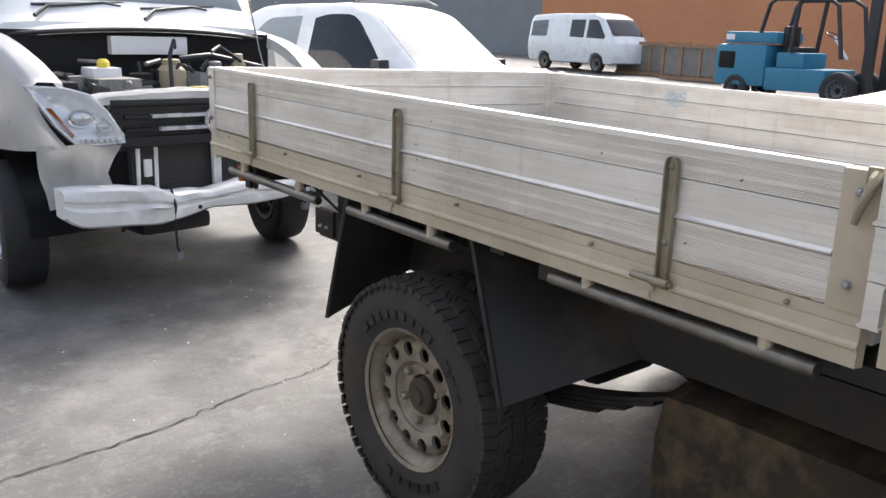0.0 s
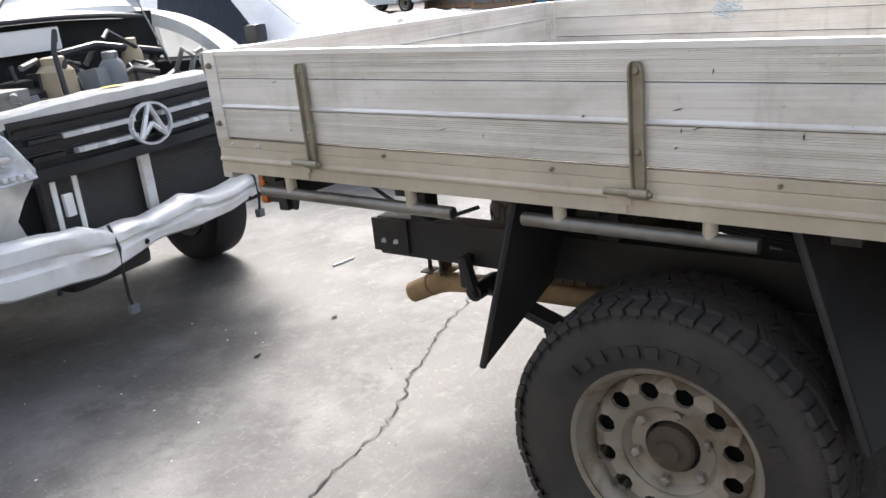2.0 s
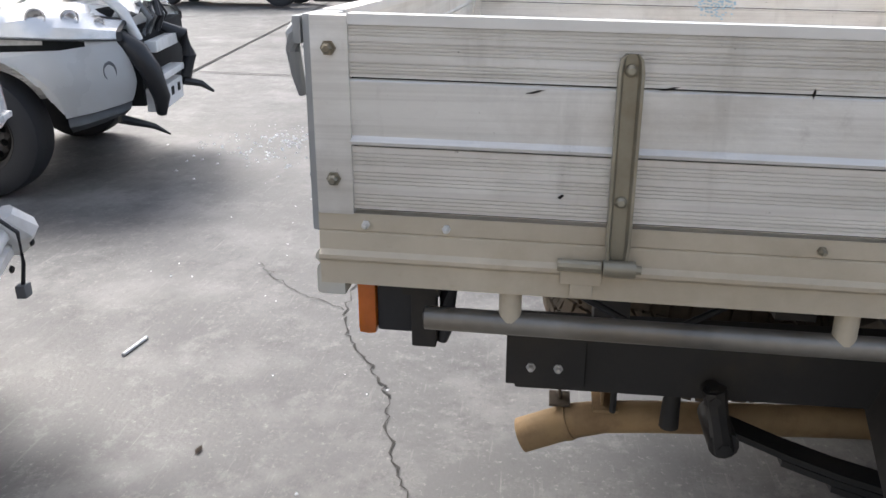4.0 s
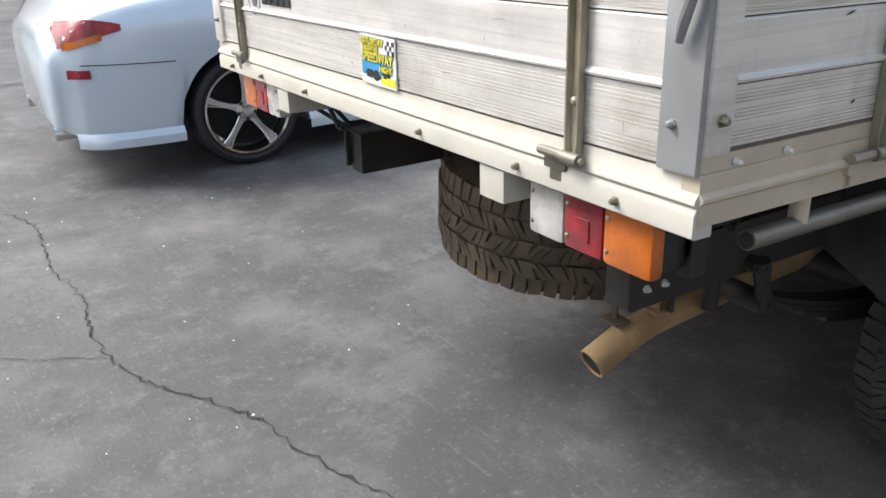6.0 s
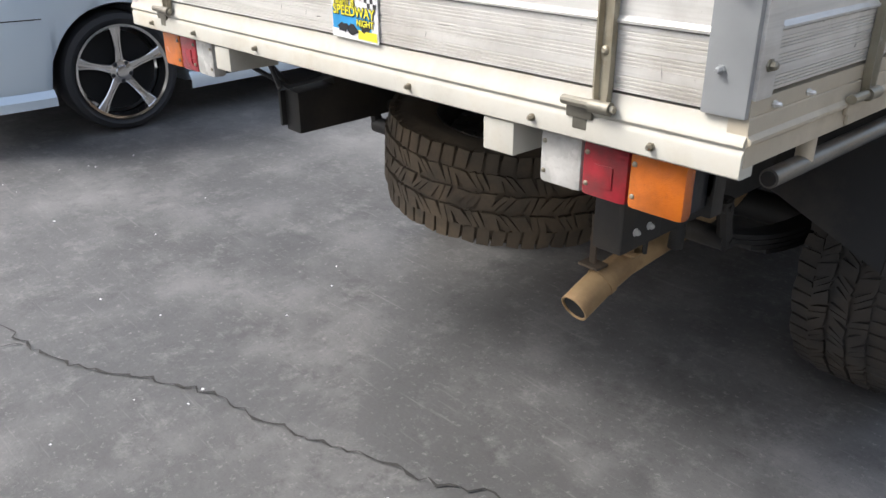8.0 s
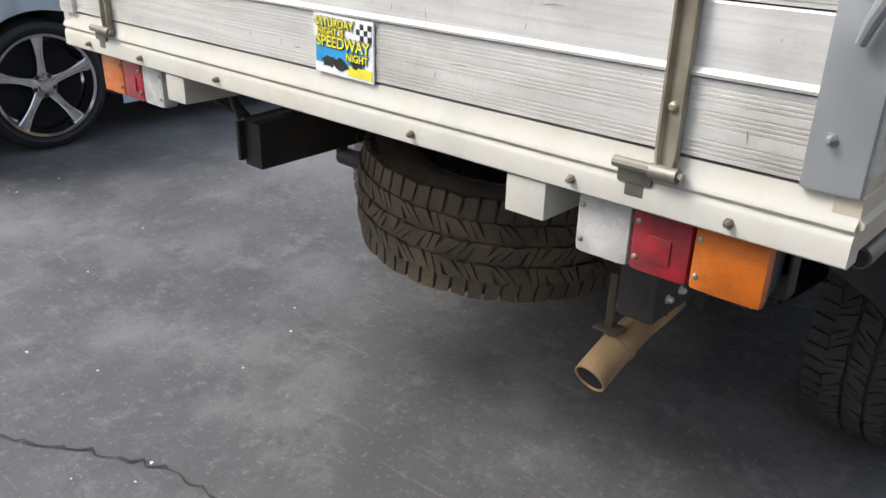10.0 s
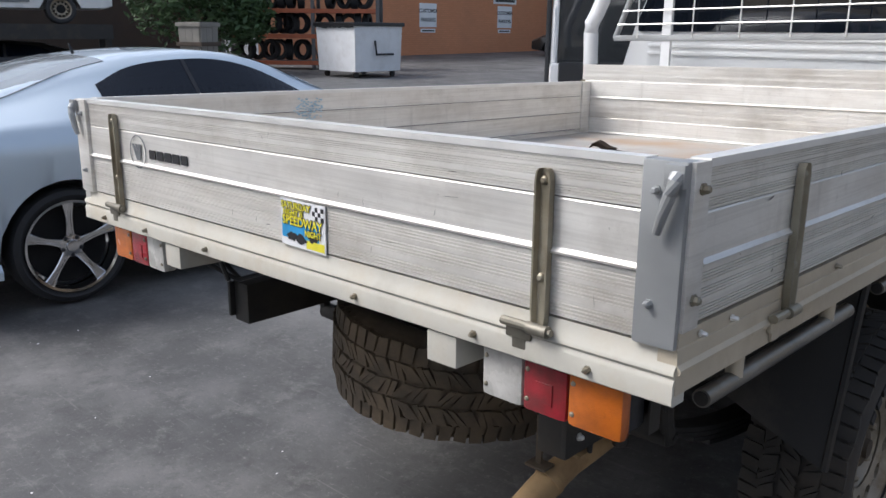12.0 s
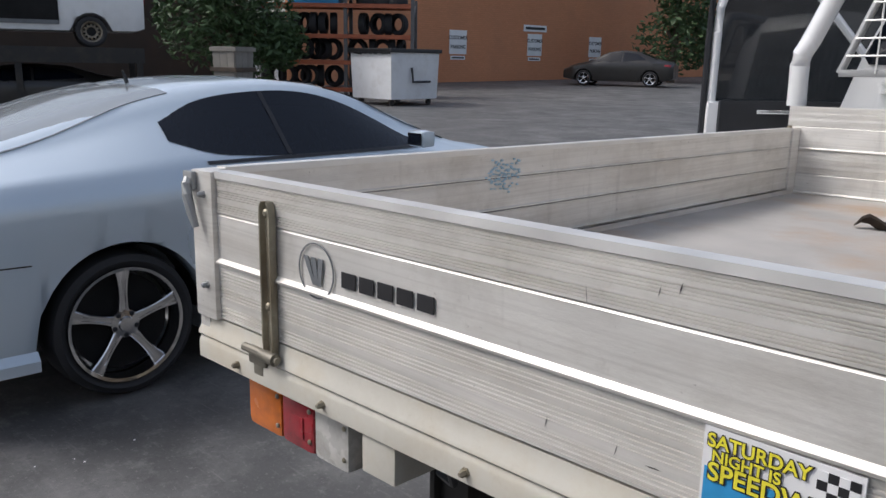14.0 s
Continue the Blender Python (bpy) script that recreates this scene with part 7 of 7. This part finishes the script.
def build_rack():
    r = thing("pallet_rack", "orange and grey pallet rack loaded with dark tyres", "rack", RACK)
    for x in (-2.4, 0.35, 2.3):
        for y in (-0.5, 0.5):
            part("upright", boxes((x - 0.05, x + 0.05, y - 0.05, y + 0.05, 0, 2.8)), RACK_GREY, r)
        b = bmesh.new()
        for k in range(4):
            a, c = (-0.5, 0.5) if k % 2 else (0.5, -0.5)
            tube(b, [(x, a, 0.15 + k * 0.63), (x, c, 0.78 + k * 0.63)], 0.025, 6)
        part("bracing", b, RACK_GREY, r)
    for zz in (0.2, 0.98, 1.72, 2.58):
        for y in (-0.55, 0.55):
            part("beam", boxes((-2.35, 2.25, y - 0.03, y + 0.03, zz - 0.06, zz + 0.06)), RACK_ORANGE, r)
        part("shelf", boxes((-2.3, 2.2, -0.5, 0.5, zz + 0.02, zz + 0.06)), RACK_GREY, r)


build_rack()
stored = part("used_tyre", tyre_mesh(0.32, 0.22, 0.19), RUBBER_CLEAN)
stored.matrix_world = RACK @ pose(-2.1, 0, 0.26 + 0.32, 0, 0, 0)
tagged(stored, "used black tyre stored upright on the rack", "tyre", "tyres on the rack")
rng = random.Random(21)
for lvl in (0.26, 1.04, 1.78):
    x = -2.1 + (0.3 if lvl == 0.26 else 0.0)
    while x < 2.1:
        if not 0.15 < x < 0.55:
            copy_thing(stored, RACK @ pose(x, rng.uniform(-0.1, 0.1), lvl + 0.32, 0, 0, rng.choice((0, 0, 0, 60, 75)) + rng.uniform(-10, 10)))
        x += rng.choice((0.27, 0.3, 0.45))
for x in (0.9, 1.35, 1.8):
    copy_thing(stored, RACK @ pose(x, 0.0, 2.64 + 0.11, 0, 90, 0))
tub = thing("blue_tub", "folded blue tarpaulin bundle on the top of the rack", "tarpaulin", RACK @ pose(-0.6, 0, 2.64, 0, 0, 0))
part("tub_body", boxes((-0.75, 0.75, -0.45, 0.45, 0, 0.16), bevel=0.05), STK_BLUE, tub)


def build_canopy():
    """A ute canopy shell with two dark panes, lying across the rack."""
    c = thing("ute_canopy", "white fibreglass ute canopy with two dark windows", "canopy", RACK @ pose(-0.2, -0.05, 2.8, 0, 0, 0))
    b = bmesh.new()
    lo, hi = [[b.verts.new((x * w, y * d, z)) for x, y in ((-1, -1), (-0.9, -1.08), (0.9, -1.08), (1, -1), (1, 1), (-1, 1))] for w, d, z in ((0.78, 0.48, 0.0), (1.0, 0.55, 0.5))]
    for i in range(6):
        b.faces.new((lo[i], lo[(i + 1) % 6], hi[(i + 1) % 6], hi[i]))
    b.faces.new(lo[::-1])
    b.faces.new(hi)
    bmesh.ops.recalc_face_normals(b, faces=b.faces)
    bmesh.ops.bevel(b, geom=b.edges[:], offset=0.04, segments=2, affect="EDGES")
    shell_ob = part("canopy_shell", b, WHITE, c)
    for x0, x1 in ((-0.78, -0.05), (0.05, 0.78)):
        b = bmesh.new()
        box(b, x0, x1, -0.6, -0.54, 0.1, 0.4, 0.02)
        part("pane", b, TINT, shell_ob)


build_canopy()

blk = thing("timber_planter", "weathered grey timber planter beside the hedge", "planter", pose(-14.6, 8.3, rise(-14.6, 8.3) - 0.005, 0, 0, 20))
for side_turn in range(4):
    for k in range(3):
        b = bmesh.new()
        box(b, -0.27 + 0.182 * k, -0.27 + 0.182 * k + 0.176, -0.3, -0.27, 0.0, 1.42, 0.006)
        for v in b.verts:
            f = 0.86 + 0.14 * v.co.z / 1.42
            v.co.x, v.co.y = v.co.x * f, v.co.y * f
        b.transform(pose(0, 0, 0, 0, 0, 90 * side_turn))
        part("board", b, CEMENT, blk)
    for z in (0.98, 1.37):
        b = bmesh.new()
        box(b, -0.32, 0.32, -0.322, -0.303, z - 0.04, z + 0.04, 0.004)
        b.transform(pose(0, 0, 0, 0, 0, 90 * side_turn))
        part("band", b, BARK if z < 1 else CEMENT, blk)


def build_sign(y, zc, words, w, h, small=False):
    s = thing("parking_sign", "white parking notice with dark lettering on the orange wall", "sign", pose(-24.985, y, zc, 0, 0, 0), "parking signs")
    part("board", boxes((-0.012, 0.012, -w / 2, w / 2, -h / 2, h / 2), bevel=0.004), SIGN_WHITE, s)
    turn = pose(0.014, 0, 0, 90, 0, 90)
    if words:
        for k, t in enumerate(words):
            text_mesh(t, h * 0.22, Matrix.Translation((0, 0, h * (0.18 - 0.38 * k))) @ turn, INK, "lettering", s, 0.006, 0.001)
    if small:
        part("lettering_bar", boxes((0.012, 0.014, -w * 0.42, w * 0.42, -h * 0.2, h * 0.2)), INK, s)
    return s


for y in (25.5, 30.7, 35.6):
    build_sign(y, 2.1, ("CUSTOMER", "PARKING"), 1.05, 1.0)
    build_sign(y, 1.45, (), 0.9, 0.16, True)
build_sign(30.7, 2.85, (), 1.7, 0.3, True)


def foliage(name, label, category, m, clumps, size, count, seed, trunk=None):
    t = thing(name, label, category, m)
    rng = random.Random(seed)
    b = bmesh.new()
    for cx, cy, cz, rx, ry, rz in clumps:
        for k in range(count):
            while True:
                p = Vector((rng.uniform(-1, 1), rng.uniform(-1, 1), rng.uniform(-1, 1)))
                if 0.35 < p.length < 1:
                    break
            p *= 1 + 0.25 * noise.noise(p * 3 + Vector((cx, cy, cz)))
            c = Vector((cx + p.x * rx, cy + p.y * ry, cz + p.z * rz))
            a = Vector((rng.gauss(0, 1), rng.gauss(0, 1), rng.gauss(0, 0.6))).normalized()
            o = a.cross(Vector((rng.gauss(0, 1), rng.gauss(0, 1), rng.gauss(0, 1)))).normalized()
            s = size * rng.uniform(0.6, 1.4)
            n = a.cross(o) * s * 0.12
            b.faces.new([b.verts.new(q) for q in (c - a * s, c + o * s * 0.4 + n, c + a * s, c - o * s * 0.4 + n)])
    part("crown", b, LEAF, t, "", 0)
    if trunk:
        b = bmesh.new()
        for pts, r in trunk:
            tube(b, pts, r, 8)
        part("trunk", b, BARK, t)


foliage("hedge", "dense dark green shrub behind the planter", "shrub", pose(-19.6, 11.4, rise(-19.6, 11.4), 0, 0, 0),
        [(-0.3, -1.1, 2.2, 1.1, 1.0, 1.2), (0.2, -0.3, 3.0, 1.2, 1.1, 1.4), (0.1, 0.7, 2.2, 1.1, 1.2, 1.2), (0, 0.3, 1.4, 1.2, 1.6, 0.9), (0, -0.6, 4.2, 1.0, 1.0, 0.9), (0.2, 1.2, 1.5, 0.8, 0.8, 0.7)], 0.11, 1100, 4,
        [([(0, 0, 0), (0.1, 0.1, 1.5), (0, 0.2, 3)], [0.12, 0.09, 0.03]), ([(0, 0.2, 0.8), (0.2, 1.2, 2.2)], [0.07, 0.02]), ([(0, 0, 0.8), (-0.2, -1.2, 2.2)], [0.07, 0.02])])
foliage("yard_tree", "dark bushy tree at the far end of the wall", "tree", pose(-20.3, 35.2, rise(-20.3, 35.2), 0, 0, 0),
        [(0, 0, 2.0, 1.7, 1.9, 1.6), (0.3, 0.8, 3.4, 1.5, 1.7, 1.4), (0, -0.5, 4.8, 1.3, 1.4, 1.3), (0.2, 0.2, 6.0, 0.9, 1.0, 0.9), (0.2, 1.9, 2.2, 1.2, 1.2, 1.5)], 0.16, 900, 7,
        [([(0, 0, 0), (0.05, 0.1, 2), (0, 0, 5.6)], [0.2, 0.14, 0.03]), ([(0, 0, 1.2), (0.6, 1.2, 2.8)], [0.1, 0.02]), ([(0, 0, 1.8), (-0.5, -0.9, 3.4)], [0.09, 0.02])])


# ---- on the ground ----
def crack(pts, width, seed, label):
    """A jagged crack in the concrete."""
    rng = random.Random(seed)
    fine = []
    for p, q in zip(pts, pts[1:]):
        p, q = Vector(p), Vector(q)
        n = max(2, int((q - p).length / 0.025))
        for i in range(n):
            c = p.lerp(q, i / n)
            fine.append(Vector((c.x + rng.gauss(0, 0.006), c.y + rng.gauss(0, 0.008))))
    b = bmesh.new()
    prev = None
    for i, c in enumerate(fine):
        d = (fine[min(i + 1, len(fine) - 1)] - fine[max(i - 1, 0)])
        nrm = Vector((-d.y, d.x)).normalized() * width * rng.choice((0.35, 0.5, 0.7, 1.0, 1.5))
        z = 0.004
        cur = (b.verts.new((c.x + nrm.x, c.y + nrm.y, z)), b.verts.new((c.x - nrm.x, c.y - nrm.y, z)))
        if prev:
            b.faces.new((prev[0], prev[1], cur[1], cur[0]))
        prev = cur
    bmesh.ops.recalc_face_normals(b, faces=b.faces)
    ob = part("ground_crack", b, CRACK, None, "", 0)
    return tagged(ob, label, "crack", kind="structure")


crack([(2.6, 0.42), (1.75, 0.34), (1.42, 0.32), (1.18, 0.27), (0.93, 0.19), (0.61, 0.16), (0.36, 0.06), (0.1, -0.05), (-0.2, -0.15), (-0.42, -0.19), (-0.62, -0.3), (-0.8, -0.42), (-1.05, -0.48), (-1.28, -0.5), (-1.62, -0.46), (-1.95, -0.52), (-2.6, -0.5), (-3.4, -0.8)], 0.0036, 1,
      "jagged dark crack running across the concrete")
crack([(-1.05, -0.48), (-1.2, -0.75), (-1.5, -1.0)], 0.0018, 2, "fine side crack in the concrete")


def ground_line(p, q, w, mat, label):
    p, q = Vector(p), Vector(q)
    n = Vector((-(q - p).y, (q - p).x)).normalized() * w / 2
    b = bmesh.new()
    k = 12
    g = []
    for i in range(k + 1):
        c = p.lerp(q, i / k)
        g.append([b.verts.new((c.x + s * n.x, c.y + s * n.y, rise(c.x, c.y) + 0.012)) for s in (1, -1)])
    for l0, l1 in zip(g, g[1:]):
        b.faces.new((l0[0], l0[1], l1[1], l1[0]))
    bmesh.ops.recalc_face_normals(b, faces=b.faces)
    return tagged(part("slab_joint", b, mat, None, "", 0), label, "joint", kind="structure")


ground_line((-18, -4.6), (-6.7, -3.55), 0.03, CRACK, "dark joint between concrete slabs")
ground_line((-6.8, -3.55), (-6.5, 0.5), 0.03, CRACK, "dark cross joint between concrete slabs")
ground_line((-16, 18.5), (-7, 26.5), 0.08, JOINT, "faded white bay line on the yard")


def build_litter():
    b = bmesh.new()
    rng = random.Random(13)
    spots = [(rng.uniform(-3.2, 1.6), rng.uniform(-1.5, 0.6), rng.uniform(0.003, 0.007)) for _ in range(70)]
    spots += [(-3.95 + rng.gauss(0, 0.45), -1.7 + rng.gauss(0, 0.25), rng.uniform(0.006, 0.018)) for _ in range(230)]
    for x, y, r in spots:
        a = rng.uniform(0, 6.28)
        vs = [b.verts.new((x + r * rng.uniform(0.6, 1.3) * math.cos(a + q), y + r * rng.uniform(0.6, 1.3) * math.sin(a + q), 0.0005)) for q in (0, 1.6, 3.1, 4.7)]
        top = b.verts.new((x, y, r * 0.8))
        for i in range(4):
            b.faces.new((vs[i], vs[(i + 1) % 4], top))
    bmesh.ops.recalc_face_normals(b, faces=b.faces)
    tagged(part("glass_crumbs", b, SIGN_WHITE, None, "", 0), "pale crumbs of glass and grit scattered on the concrete", "debris", kind="stuff")
    b = bmesh.new()
    tube(b, [(-0.56, -1.165, 0.006), (-0.7, -1.145, 0.006)], 0.007, 8)
    st = thing("white_stick", "short white plastic stick lying on the concrete", "debris")
    part("stick", b, SIGN_WHITE, st)
    for x, y, s in ((0.4, -0.7, 0.02), (-0.04, -0.67, 0.016)):
        b = bmesh.new()
        rr = random.Random(int(x * 100) + 50)
        vs = [b.verts.new((x + s * rr.uniform(0.7, 1.6) * math.cos(q), y + s * 0.6 * math.sin(q), 0.002 + 0.006 * rr.random())) for q in (0, 1, 2, 3, 4, 5)]
        f = b.faces.new(vs)
        bmesh.ops.solidify(b, geom=[f], thickness=0.002)
        tg = thing("dry_leaf", "small dark dry leaf on the concrete", "leaf", None, "leaves on the ground")
        part("blade", b, BARK, tg)


build_litter()


def build_tray_leaf():
    z = 1.04 - 0.017 * (0.93 + 0.41) - 0.017 * 1.88
    t = thing("curled_leaf", "curled brown dry leaf lying on the tray floor", "leaf", pose(-0.43, 1.89, z, 0, 0, 20))
    b = bmesh.new()
    g = []
    for i in range(7):
        u = i / 6
        w = 0.035 * math.sin(math.pi * (0.1 + 0.8 * u))
        g.append([b.verts.new((-0.06 + 0.12 * u, k * w, 0.006 + 0.03 * abs(k) * math.sin(math.pi * u) + 0.012 * math.sin(u * 7))) for k in (-1, -0.5, 0, 0.5, 1)])
    for l0, l1 in zip(g, g[1:]):
        for k in range(4):
            b.faces.new((l0[k], l1[k], l1[k + 1], l0[k + 1]))
    bmesh.ops.solidify(b, geom=b.faces[:], thickness=0.0015)
    part("blade", b, BARK, t)
    b = bmesh.new()
    tube(b, [(0.05, 0, 0.006), (0.09, -0.02, 0.005), (0.12, -0.05, 0.006)], 0.003, 6)
    part("stalk", b, BARK, t)
    w = thing("rubber_washer", "flat black rubber disc lying on the tray floor", "washer", pose(0.08, 2.3, 1.04 - 0.017 * 0.85 - 0.017 * 2.3, 0, 0, 0))
    b = lathe(bmesh.new(), [(0.0, 0.0), (0.06, 0.0), (0.062, 0.006), (0.05, 0.009), (0.0, 0.007)], 24)
    b.transform(pose(0, 0, 0, 0, -90, 0))
    part("disc", b, BLACK_PLASTIC, w)


build_tray_leaf()
